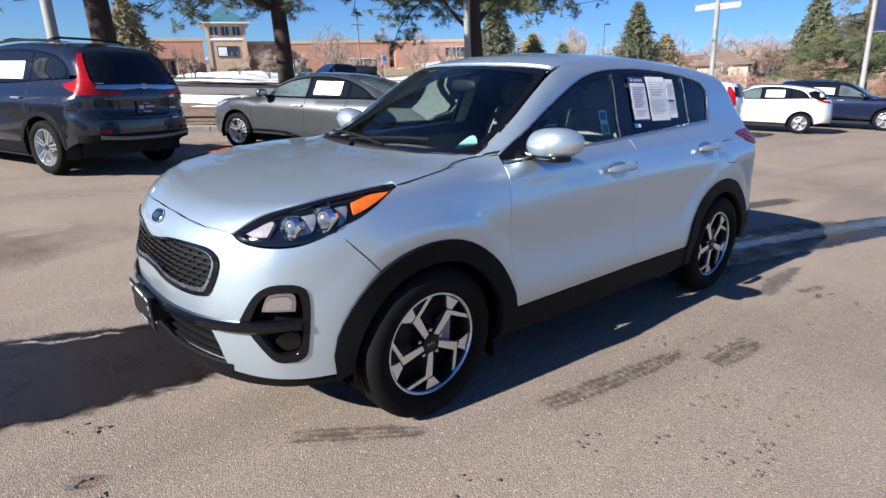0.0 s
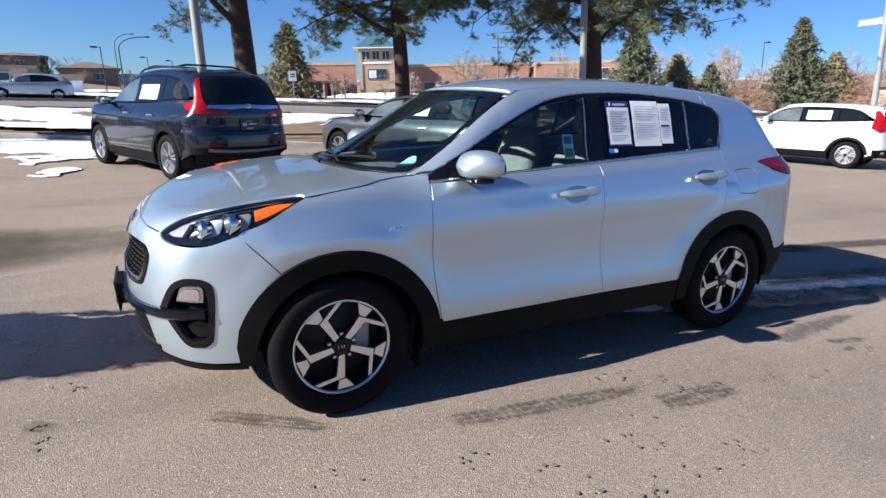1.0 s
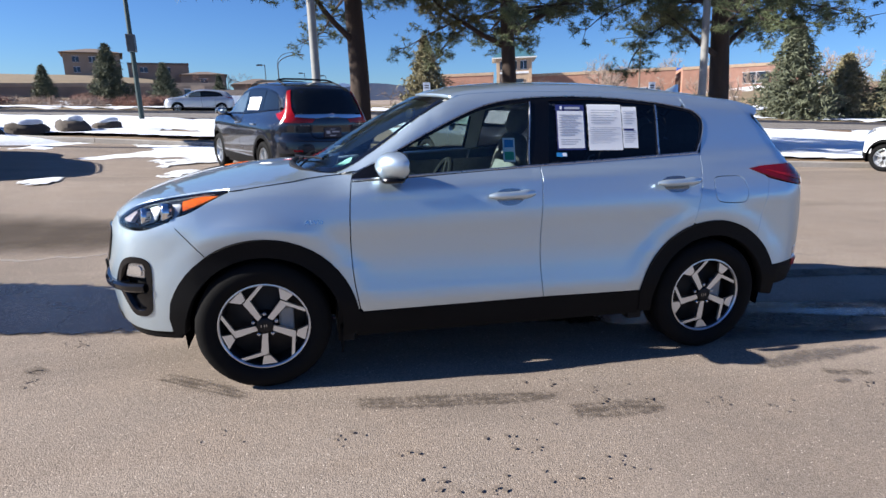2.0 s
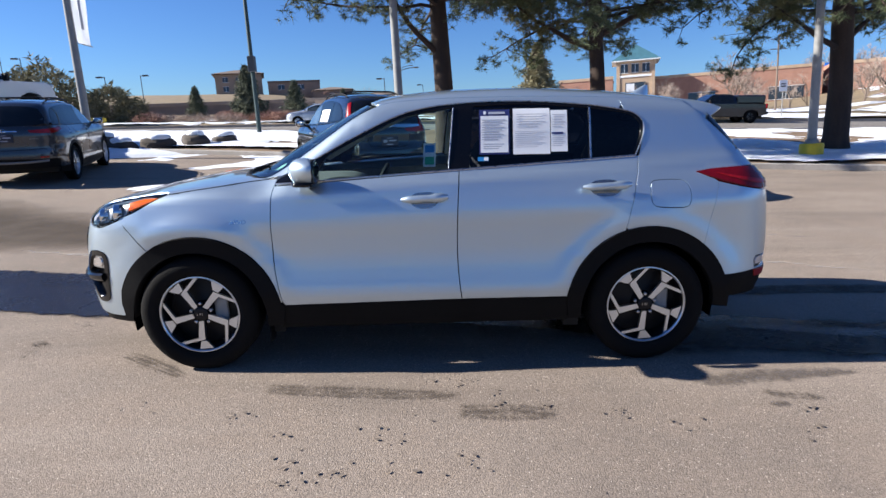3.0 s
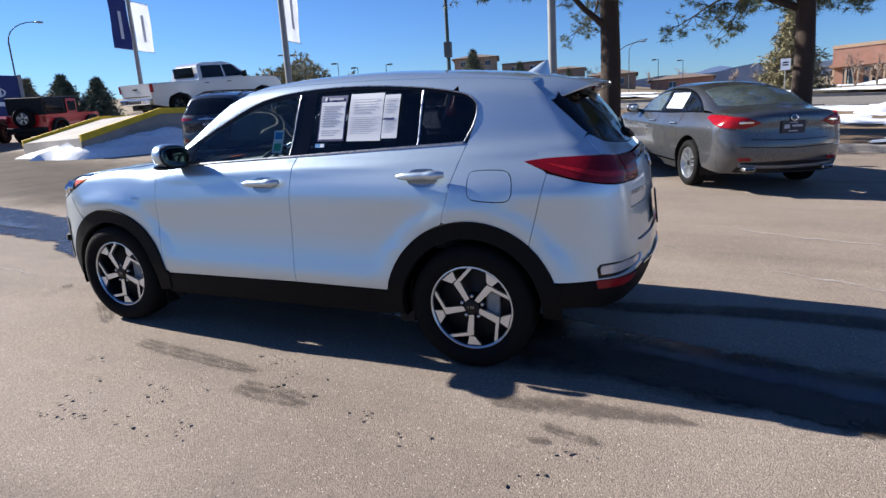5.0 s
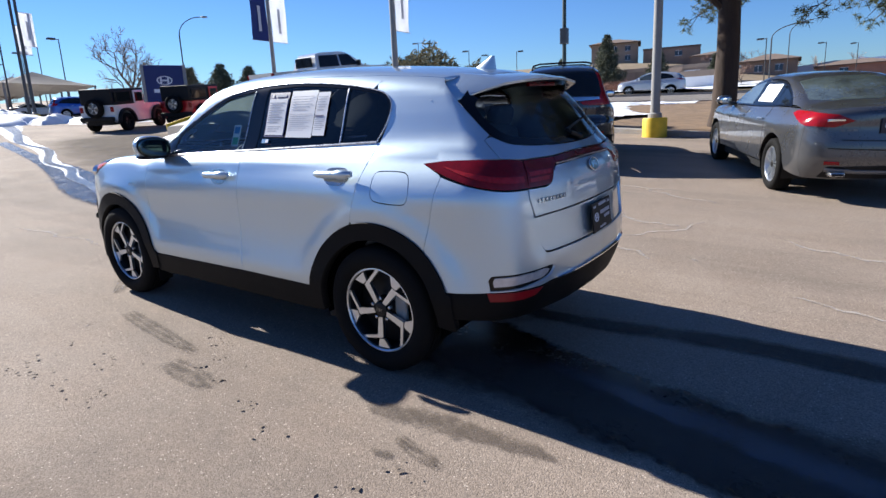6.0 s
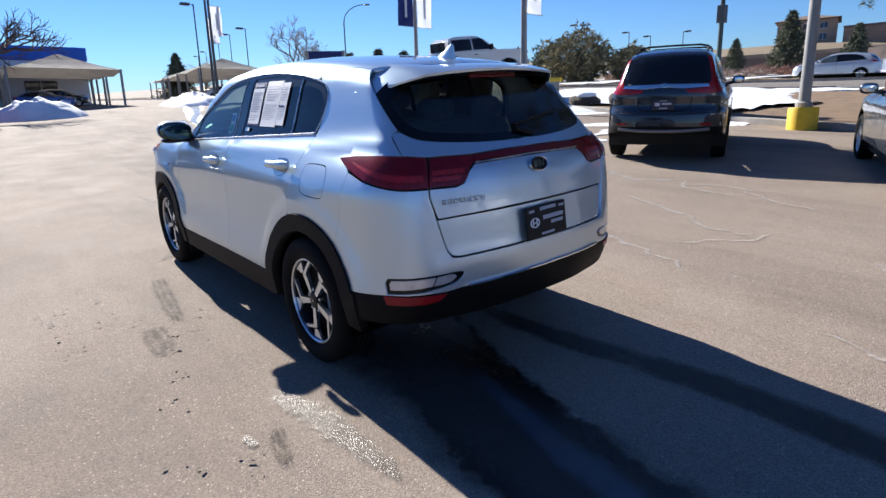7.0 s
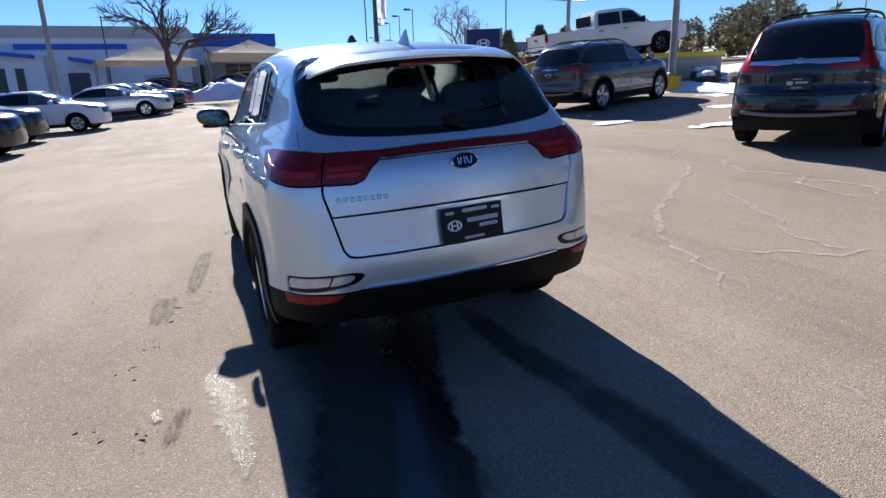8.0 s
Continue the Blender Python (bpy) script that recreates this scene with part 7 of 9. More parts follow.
def pickup(m, name, label, body, cap=False, lifted=0.0):
    """A crew-cab pickup truck; it points along -x."""
    t = thing(name, m, label, "truck")
    dz = lifted
    side = [(-2.85, .62), (-2.88, .95), (-2.75, 1.16), (-1.55, 1.24), (2.85, 1.22), (2.9, .62)]
    b = bmesh.new()
    arches = []
    for c in (-1.87, 1.87):
        arches.append(arc(c, .42, .50, 180, 0, 12))
    outline = [(-2.85, .55)] + arches[0] + arches[1] + [(2.88, .55), (2.90, 1.24), (.85, 1.24), (-1.50, 1.24), (-2.55, 1.18), (-2.80, 1.10), (-2.90, .9)]
    prism(b, outline, -.99, .99)
    bmesh.ops.bevel(b, geom=[e for e in b.edges if abs(e.verts[0].co.y - e.verts[1].co.y) < .01 and max(v.co.z for v in e.verts) > .9], offset=.05, segments=2, affect="EDGES")
    part("body", b, body, t, "", True)
    b = bmesh.new()
    prof = [(-1.45, 1.22), (-.75, 1.78), (-.45, 1.86), (.55, 1.86), (.80, 1.78), (.92, 1.22)]
    for s in (1,):
        lo = [b.verts.new((x, -.90 + .0 * (z > 1.5), z)) for x, z in prof]
        hi = [b.verts.new((x, .90, z)) for x, z in prof]
        n = len(prof)
        b.faces.new(lo)
        b.faces.new(hi[::-1])
        for i in range(n):
            b.faces.new((lo[i], hi[i], hi[(i + 1) % n], lo[(i + 1) % n]))
    for v in b.verts:
        if v.co.z > 1.5:
            v.co.y *= .80
    bmesh.ops.bevel(b, geom=[e for e in b.edges if min(v.co.z for v in e.verts) > 1.5], offset=.06, segments=2, affect="EDGES")
    part("cab", b, body, t, "", True)
    for o in (-1, 1):
        for x0, x1, x2, x3 in ((-1.18, -.28, -.28, -.72), (-.20, .74, .66, -.20)):
            b = bmesh.new()
            q = [(x0, 1.30), (x1, 1.30), (x2, 1.74), (x3, 1.74)]
            vs = [b.verts.new((x, o * (.90 - .18 * (z - 1.22) / .62 + .012), z)) for x, z in q]
            vi = [b.verts.new((x, o * (.90 - .18 * (z - 1.22) / .62 - .02), z)) for x, z in q]
            b.faces.new(vs)
            for i in range(4):
                b.faces.new((vs[i], vi[i], vi[(i + 1) % 4], vs[(i + 1) % 4]))
            bmesh.ops.recalc_face_normals(b, faces=b.faces)
            part("side_window", b, PANE, t)
        part("tail_lamp", boxes((2.80, 2.91, o * .985 - .06, o * .985 + .015, .95, 1.22), bevel=.015), REDL, t)
        part("head_lamp", boxes((-2.90, -2.70, o * .80 - .16, o * .80 + .19, .98, 1.10), bevel=.02), HEADLIGHT, t)
        part("door_mirror", boxes((-1.05, -.93, o * 1.10 - .09, o * 1.10 + .09, 1.25, 1.48), bevel=.03), DARK, t)
        for x in (-.30, .68):
            part("door_handle", boxes((x - .1, x + .08, o * 1.0 - .012, o * 1.0 + .012, 1.10, 1.135), bevel=.006), DARK, t)
        for x in (-1.87, 1.87):
            wheel(t, x, o * .86, .42, .42, .26, .28, "single", DARK, out=o, full=False, count=6)
            b = lathe(bmesh.new(), [(.505, o * .995), (.505, o * .65), (.05, o * .65)], 20, centre=(x, 0, .42))
            bmesh.ops.delete(b, geom=[v for v in b.verts if v.co.z < .3], context="VERTS")
            part("wheel_housing", b, DARK, t)
    part("windscreen", boxes((-1.40, -1.38, -.78, .78, 0, .62)), PANE2, t).matrix_basis = Matrix.Translation((.065, 0, 1.235)) @ pose(0, 0, 0, 0, 51, 0) @ Matrix.Translation((1.395, 0, 0))
    part("cab_rear_window", boxes((.90, .925, -.62, .62, 1.34, 1.70)), PANE, t)
    part("rear_bumper", boxes((2.86, 3.02, -.96, .96, .55, .74), bevel=.03), CHROME if not cap else DARK, t)
    part("front_bumper", boxes((-3.0, -2.84, -.96, .96, .52, .72), bevel=.03), CHROME if not cap else DARK, t)
    part("bumper_step", boxes((2.90, 3.03, -.40, .40, .60, .70), bevel=.01), DARK, t)
    part("tailgate_handle", boxes((2.895, 2.915, -.14, .14, 1.04, 1.10), bevel=.005), DARK, t)
    part("hitch", boxes((2.7, 2.95, -.06, .06, .42, .52), bevel=.01), DARK, t)
    part("bed_liner", boxes((.98, 2.80, -.84, .84, 1.225, 1.245)), DARK, t)
    part("tailgate_line", boxes((2.895, 2.91, -.82, .82, .80, .83)), DARK, t)
    part("underbody", boxes((-2.6, 2.8, -.6, .6, .35, .6)), DARK, t)
    if cap:
        part("bed_cap", boxes((.95, 2.85, -.82, .82, 1.24, 1.80), bevel=.08), body, t)
    return t


def off_roader(m, label, body):
    """A boxy off-roader with a spare wheel on its tail; it points along -x."""
    t = thing("off_road_car", m, label, "car")
    b = bmesh.new()
    out = [(-1.95, .55)] + arc(-1.22, .40, .50, 180, 0, 10) + arc(1.22, .40, .50, 180, 0, 10) + [(1.95, .55), (1.95, 1.15), (-.55, 1.15), (-1.9, 1.10)]
    prism(b, out, -.80, .80)
    part("body", b, body, t)
    part("hard_top", boxes((-.45, 1.94, -.74, .74, 1.16, 1.84), bevel=.06), DARK, t)
    for o in (-1, 1):
        part("door_frame", boxes((-.30, .42, o * .77 - .02, o * .77 + .02, 1.10, 1.74), bevel=.03), body, t)
        part("side_window", boxes((-.20, .34, o * .795 - .01, o * .795 + .01, 1.24, 1.64)), PANE, t)
        part("rear_side_window", boxes((.62, 1.78, o * .745 - .01, o * .745 + .01, 1.26, 1.68)), PANE, t)
        part("fender_flare", prism(bmesh.new(), arc(1.22, .40, .60, 180, 0, 10) + arc(1.22, .40, .50, 0, 180, 10), o * .78, o * .94), DARK, t)
        part("fender_flare", prism(bmesh.new(), arc(-1.22, .40, .62, 180, 0, 10) + arc(-1.22, .40, .50, 0, 180, 10), o * .78, o * .94), DARK, t)
        part("tail_lamp", boxes((1.93, 1.99, o * .72 - .07, o * .72 + .07, .86, 1.08), bevel=.01), REDL, t)
        for x in (-1.22, 1.22):
            wheel(t, x, o * .80, .40, .40, .23, .26, "single", DARK, out=o, full=False)
    sp = wheel(t, 0, 0, 0, .40, .23, .25, "single", SATIN, "spare_wheel", full=False)
    sp.matrix_basis = pose(2.10, 0, 1.02, 0, 0, 90)
    part("rear_bumper", boxes((1.95, 2.12, -.78, .78, .48, .66), bevel=.03), DARK, t)
    part("underbody", boxes((-1.8, 1.9, -.6, .6, .3, .58)), DARK, t)
    return t


pickup(heading(-14.79, 14.54, .20, .98, 0) @ Matrix.Translation((0, 0, .98)) @ pose(0, 0, 0, 0, 2.5, 0), "display_pickup", "white crew-cab pickup displayed on a concrete ramp", SHADEDWHITE)
pickup(heading(19.3, 35.0, -1, 0), "dark_pickup", "dark grey pickup with a bed cap on the far road", CHARCOAL, cap=True)
off_roader(heading(-24.6, 11.0, -.48, .88), "white off-roader with a black hard top", WHITEPAINT)
off_roader(heading(-23.0, 13.9, -.40, .91), "red off-roader with a black hard top", REDPAINT)


# ---- poles, signs, ramp ----
STEEL = mat("painted_steel", (.27, .265, .255), .5, vary=.2, scale=5)
DARKSTEEL = mat("dark_steel", (.05, .055, .06), .45, vary=.2, scale=5)
YELLOW = mat("yellow_paint", (.72, .48, .02), .55, vary=.2, scale=6)
BANNERWHITE = mat("white_banner", (.72, .74, .78), .8, vary=.06, scale=3)
BANNERNAVY = mat("navy_banner", (.015, .03, .13), .7)
BARK = mat("pine_bark", (.045, .029, .021), .95, vary=.6, scale=5, second=(.028, .019, .015), bump=1.0, bump_scale=9, stretch=(1, 1, .25))
GREYBARK = mat("grey_bark", (.19, .145, .115), .95, vary=.4, scale=6, bump=.6, bump_scale=20)
TWIG = mat("bare_twigs", (.40, .31, .255), .95, vary=.3, scale=4)
REDTWIG = mat("reddish_twigs", (.33, .19, .145), .95, vary=.35, scale=3)
NEEDLE = mat("pine_needles", (.110, .128, .055), .75, vary=.5, scale=2.0, second=(.045, .060, .030))
NEEDLE2 = mat("golden_needles", (.17, .15, .06), .8, vary=.4, scale=2.0, second=(.08, .085, .035))
SPRUCE = mat("spruce_needles", (.115, .120, .070), .85, vary=.5, scale=1.5, second=(.055, .068, .048))
JUNIPER = mat("olive_foliage", (.24, .20, .11), .85, vary=.45, scale=1.6, second=(.10, .10, .055))


# the lot falls away gently: the plumb line leans against its plane
PLUMB = Vector((0, 0, 1)).rotation_difference(Vector((-.036, .046, 1))).to_matrix().to_4x4()


def at(x, y, extra=0.0):
    return Matrix.Translation((x, y, float(lift(x, y)) + extra)) @ PLUMB


def lot_pole(x, y, top, label, base=True, r=.115, arms=(), material=None, extra=0.0, lean=0.0):
    t = thing("light_pole", at(x, y, extra) @ pose(0, 0, 0, lean, 0, 0), label, "pole")
    b = lathe(bmesh.new(), [(r * 1.1, .3 if base else 0), (r, 1.2), (r * .75, top), (.01, top)], 12, "z")
    part("pole", b, material or STEEL, t, "", True)
    if base:
        part("pole_base", lathe(bmesh.new(), [(.30, -.3), (.30, .42), (.285, .47), (.01, .47)], 24, "z"), YELLOW, t, "yellow painted concrete base", True)
        part("base_plate", lathe(bmesh.new(), [(.17, .47), (.17, .56), (.12, .60), (.01, .60)], 16, "z"), STEEL, t)
    for y0, y1, z0, z1, m in arms:
        b = bmesh.new()
        n = 10
        rows = [[b.verts.new((.03 * math.sin(6 * j / n + 4 * i / 6), y0 + (y1 - y0) * i / 6, z0 + (z1 - z0) * j / n)) for i in range(7)] for j in range(n + 1)]
        for a, c in zip(rows, rows[1:]):
            for i in range(6):
                b.faces.new((a[i], a[i + 1], c[i + 1], c[i]))
        bmesh.ops.solidify(b, geom=b.faces, thickness=.008)
        ban = part("banner", b, m, t, "", True)
        part("banner_arm", tube(tube(bmesh.new(), [(0, 0, z1), (0, y1 * 1.05, z1)], .014, 6), [(0, 0, z0), (0, y1 * 1.05, z0)], .014, 6), STEEL, t)
        part("banner_mark", boxes((.035, .045, y0 + (y1 - y0) * .42, y0 + (y1 - y0) * .58, z0 + (z1 - z0) * .2, z0 + (z1 - z0) * .75)), GREYPRINT, ban)
    return t


lot_pole(-.75, 12.15, 9.0, "grey steel light pole on a round yellow base")
lot_pole(10.7, 11.8, 9.0, "grey steel light pole on a yellow base in the snow")
lot_pole(-10.15, 13.4, 7.5, "steel pole with a white banner beside the ramp", arms=((.14, .92, 3.35, 5.5, BANNERWHITE),))
lot_pole(-22.6, 18.2, 9.0, "steel pole with navy and white banners", arms=((.14, 1.15, 3.9, 6.2, BANNERWHITE), (-.14, -1.15, 3.9, 6.2, BANNERNAVY)), base=False)
lot_pole(24.4, 10.1, 8.5, "light pole with torn white banners", arms=((.12, 1.0, 4.75, 5.0, BANNERWHITE), (-.12, -1.0, 4.7, 4.95, BANNERWHITE)))
lot_pole(31.1, 5.9, 8.0, "light pole with a blue banner", arms=((-.12, -.9, 4.0, 5.6, BANNERNAVY),))
lot_pole(-8.0, 23.3, 9.5, "tall dark green street pole by the road", base=False, r=.10, material=mat("green_steel", (.025, .05, .05), .5, vary=.2, scale=5))
part("control_box", boxes((-.16, .16, -.16, .16, 2.9, 3.6), bevel=.02), DARKSTEEL, bpy.data.objects["light_pole.006"])
lot_pole(-28.0, -6.6, 9.0, "pale light pole behind the row across the lane", base=False)
lot_pole(-43.4, 14.1, 9.0, "pole with pale banners by the lane", arms=((.1, .9, 5.0, 7.2, BANNERWHITE),), material=DARKSTEEL)
lot_pole(-46.5, 14.9, 9.0, "pole with a pale banner by the lane", arms=((.1, .9, 4.7, 6.7, BANNERWHITE),), material=DARKSTEEL, base=False)


def lamp_post(x, y, top, out, label, curved=False, r=.07):
    t = thing("street_lamp", at(x, y), label, "lamp", "street lamps")
    d = Vector((*out, 0)).normalized()
    b = bmesh.new()
    if curved:
        pts = [(0, 0, 0), (0, 0, top * .8)] + [tuple(d * (2.4 * (1 - math.cos(a))) + Vector((0, 0, top * .8 + top * .2 * math.sin(a)))) for a in np.linspace(.25, math.pi / 2, 6)]
        tube(b, pts, [r] * 2 + [r * .7] * 6, 8)
        part("pole", b, DARKSTEEL, t, "", True)
        end = Vector(pts[-1])
        part("lamp_head", blob(bmesh.new(), tuple(end + d * .3), (.35, .35, .07), (2, 3), (12, 6)), DARKSTEEL, t, "", True)
    else:
        tube(b, [(0, 0, 0), (0, 0, top)], [r, r * .8], 8)
        tube(b, [(0, 0, top - .1), tuple(d * .5 + Vector((0, 0, top - .05)))], .04, 6)
        part("pole", b, DARKSTEEL, t, "", True)
        m = d.to_track_quat("X", "Z").to_matrix().to_4x4()
        part("lamp_head", box(bmesh.new(), .35, 1.15, -.25, .25, top - .16, top + .04, .02, m=m), DARKSTEEL, t)
    return t


R2, R3 = (.35, .93), (-.4, -.9)
for x, y, top, out, cv in ((-53.2, 16.1, 8.6, (0, -1), 0), (-70.3, 27.6, 8.4, (0, -1), 0), (-85, 31, 9.0, (0, -1), 0), (-100, 34.5, 9.2, (0, -1), 0), (-129, 41.8, 9.4, (0, -1), 0), (-158, 49.3, 10.2, (0, -1), 0),
                           (-56.2, 33.6, 9.8, (.5, .85), 1), (-6.8, 86.6, 6.0, (-1, 0), 0), (-4.1, 66.7, 6.0, (1, 0), 1), (-1.3, 116.7, 6.2, (-1, 0), 0), (3.1, 126.6, 6.3, (-1, 0), 0), (-63.4, 85.3, 9.6, (-1, 0), 0), (-47.5, 83.5, 6.5, (-1, 0), 0), (-43.3, 85.7, 6.7, (1, 0), 0),
                           (-55.5, 78, 8.9, (-1, 0), 0), (-50.1, 81.6, 7.3, (-1, 0), 0), (79.9, 54.4, 6.6, (1, 0), 0), (-5.8, 105.7, 9.0, (1, 0), 1), (-58, -20, 7.2, (0, 1), 0), (-66, -8, 8.0, (0, 1), 0)):
    lamp_post(x, y, top, out, "dark steel street lamp with a curved arm" if cv else "dark steel lamp post with a box head", cv)

# wooden utility pole, road signs
up = thing("utility_pole", at(51.4, 82.1), "wooden utility pole with cross arms", "pole")
part("pole", tube(bmesh.new(), [(0, 0, 0), (0, 0, 11)], [.16, .11], 8), GREYBARK, up)
for z in (10.3, 8.9):
    part("cross_arm", boxes((-1.2, 1.2, -.06, .06, z, z + .12)), GREYBARK, up)
for x, y, w, h in ((10.9, 55.3, .75, .95), (26.2, 38.9, .6, .8)):
    s = thing("road_sign", at(x, y), "white road sign on a thin post", "sign")
    part("post", tube(bmesh.new(), [(0, 0, 0), (0, 0, 2.9)], .035, 6), STEEL, s)
    part("sign_board", boxes((-w / 2, w / 2, -.05, -.035, 2.9 - h, 2.9)), WHITE, s)
    part("sign_bar", boxes((-w * .3, w * .3, -.056, -.051, 2.9 - h * .62, 2.9 - h * .5), (-w * .3, w * .3, -.056, -.051, 2.9 - h * .4, 2.9 - h * .28)), DARK, s)
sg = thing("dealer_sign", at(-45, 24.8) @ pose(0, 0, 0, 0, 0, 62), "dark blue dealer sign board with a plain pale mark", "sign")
part("sign_board", boxes((-1.5, 1.5, -.2, .2, .6, 4.0), bevel=.04), BANNERNAVY, sg)
part("sign_side", boxes((-1.75, -1.5, -.24, .24, 0, 4.05), (1.5, 1.75, -.24, .24, 0, 4.05)), STEEL, sg)
lg = lathe(bmesh.new(), [(.62, 0), (.62, .04), (.50, .04), (.50, 0)], 28)
bmesh.ops.scale(lg, vec=(1, 1, .6), verts=lg.verts)
bmesh.ops.translate(lg, vec=(0, -.25, 2.75), verts=lg.verts)
box(lg, -.35, -.2, -.25, -.21, 2.45, 3.05)
box(lg, .2, .35, -.25, -.21, 2.45, 3.05)
box(lg, -.25, .25, -.25, -.21, 2.68, 2.82)
part("sign_mark", lg, BANNERWHITE, sg)
part("sign_mark", boxes((-.9, .9, -.215, -.2, 1.75, 2.05)), BANNERWHITE, sg)

# display ramp: a concrete block with a yellow edge, a slope up to it
rp = thing("display_ramp", at(-14.79, 14.54) @ pose(0, 0, 0, 0, 0, math.degrees(math.atan2(.98, .20))), "concrete display ramp with a yellow painted edge", "ramp")
b = bmesh.new()
prism(b, [(-6.0, -.3), (-6.0, .10), (-3.4, .86), (3.7, 1.02), (3.7, -.3)], -2.0, 2.0)
part("ramp_block", b, CONCRETE, rp)
for y in (-2.06, 1.96):
    prism(bb := bmesh.new(), [(-6.0, .0), (-6.0, .20), (-3.4, .98), (3.8, 1.14), (3.8, .98), (-3.4, .80)], y, y + .12)
    part("ramp_edge", bb, YELLOW, rp, "yellow painted steel edge")
part("ramp_edge", boxes((3.70, 3.82, -1.94, 1.94, .98, 1.14)), YELLOW, rp)


def heap(name, x, y, r, h, label, material, seed, stretch=1.0, turn=0.0, kind="", cat="snow"):
    """A low uneven mound."""
    b = bmesh.new()
    n, k = 26, 9
    c, s = math.cos(turn), math.sin(turn)
    rings = []
    for j in range(k + 1):
        q = j / k
        ring = []
        for i in range(n):
            a = 2 * math.pi * i / n
            rr = r * q * (1 + .18 * math.sin(3 * a + seed) + .10 * math.sin(7 * a + 2 * seed))
            u, v = rr * math.cos(a) * stretch, rr * math.sin(a)
            X, Y = x + u * c - v * s, y + u * s + v * c
            z = h * (1 - q * q) ** .8 * (1 + .30 * float(rough(X, Y, 2.2, seed)) + .16 * float(rough(X, Y, 7, seed)))
            ring.append(b.verts.new((X, Y, float(lift(X, Y)) - .02 + max(0, z))))
        rings.append(ring)
    for p, q in zip(rings, rings[1:]):
        for i in range(n):
            b.faces.new((p[i], q[i], q[(i + 1) % n], p[(i + 1) % n]))
    bmesh.ops.remove_doubles(b, verts=b.verts, dist=1e-4)
    return tagged(part(name, b, material, None, "", True), label, cat, kind=kind)


heap("snow_heap", -13.6, 9.9, 1.1, .6, "ploughed snow heap along the ramp wall", SNOW, 1.0, 3.2, .75, "stuff")
heap("snow_heap", -10.5, 14.3, 1.6, .24, "snow heap round the banner pole", SNOW, 3.0, 1.6, .3, "stuff")
heap("snow_heap", -37.2, 1.4, 1.7, 1.05, "large ploughed snow heap at the end of the row", SNOW, 4.2, 1.7, 1.3, "stuff")
heap("snow_heap", -40.2, 11.0, 1.6, .7, "snow heap round the banner poles", SNOW, 5.0, 2.2, .2, "stuff")
heap("snow_heap", -36.0, 12.2, .9, .5, "broken lumps of ploughed snow by the banner poles", SNOW, 5.7, 1.6, .5, "stuff")
heap("snow_heap", -45.5, 12.8, 1.3, .8, "ploughed snow heap beside the lane", SNOW, 6.9, 1.9, .3, "stuff")
heap("snow_heap", -33, 13.6, 1.2, .45, "snow heap behind the off-roaders", SNOW, 6.3, 3.2, .1, "stuff")
heap("snow_heap", 40, 100, 6, 1.3, "ploughed snow heap before the brick building", SNOW, 7.0, 2.2, .1, "stuff")
heap("snow_heap", 9.3, 20.3, .9, .5, "small dirty snow heap on the strip", SNOW, 8.8, 1.8, .1, "stuff")
ROCK = mat("dark_rock", (.07, .055, .045), .9, vary=.5, scale=3, bump=.8, bump_scale=8)
for x, y, r, h, s in ((-9.2, 15.6, .50, .34, 1), (-8.3, 16.6, .55, .40, 2), (-11.4, 16.2, .50, .36, 3), (-9.9, 14.6, .42, .30, 6), (-7.6, 17.5, .4, .3, 4), (9.9, 20.6, .35, .25, 5)):
    for name, material, size, up, label, cat, kind in (("boulder", ROCK, (r * 1.1, r * .85, h * .75), .30 * h, "dark landscape boulder half covered in snow", "rock", ""), ("snow_cap", SNOW, (r * .75, r * .58, .13), .30 * h + h * .70, "cap of snow on a boulder", "snow", "stuff")):
        b = blob(bmesh.new(), (0, 0, 0), size, (2.7, 2.5), (20, 12))
        for v in b.verts:
            v.co *= 1 + .20 * float(rough(v.co.x + s, v.co.y + v.co.z, 4.0, s)) + .10 * float(rough(v.co.x, v.co.y - v.co.z, 11.0, s))
        bmesh.ops.transform(b, matrix=Matrix.Translation((x, y, float(lift(x, y)) + .12 + up)) @ pose(0, 0, 0, 4, 3, 57 * s), verts=b.verts)
        tagged(part(name, b, material, None, "", True), label, cat, kind=kind)


# ---- buildings ----
BRICKRED = mat("salmon_brick", (.40, .215, .155), .9, vary=.22, scale=.8, bump=.15, bump_scale=40)
BRICKTAN = mat("tan_brick", (.50, .36, .25), .9, vary=.2, scale=.8)
STUCCO = mat("tan_stucco", (.36, .27, .20), .9, vary=.2, scale=.5)
BROWNWALL = mat("brown_wall", (.27, .20, .155), .9, vary=.25, scale=.4)
TEAL = mat("teal_roof", (.055, .145, .185), .5, vary=.25, scale=.7)
ROOFBROWN = mat("brown_roof", (.17, .125, .10), .9, vary=.3, scale=1)
WHITEWALL = mat("white_cladding", (.80, .82, .84), .6, vary=.08, scale=.4)
BLUEBAND = mat("blue_band", (.01, .12, .55), .5, vary=.1, scale=1)
FABRIC = mat("canopy_fabric", (.40, .375, .35), .9, vary=.15, scale=.6)
WINDOWDARK = mat("building_window", (.03, .04, .05), .08, coat=.6)


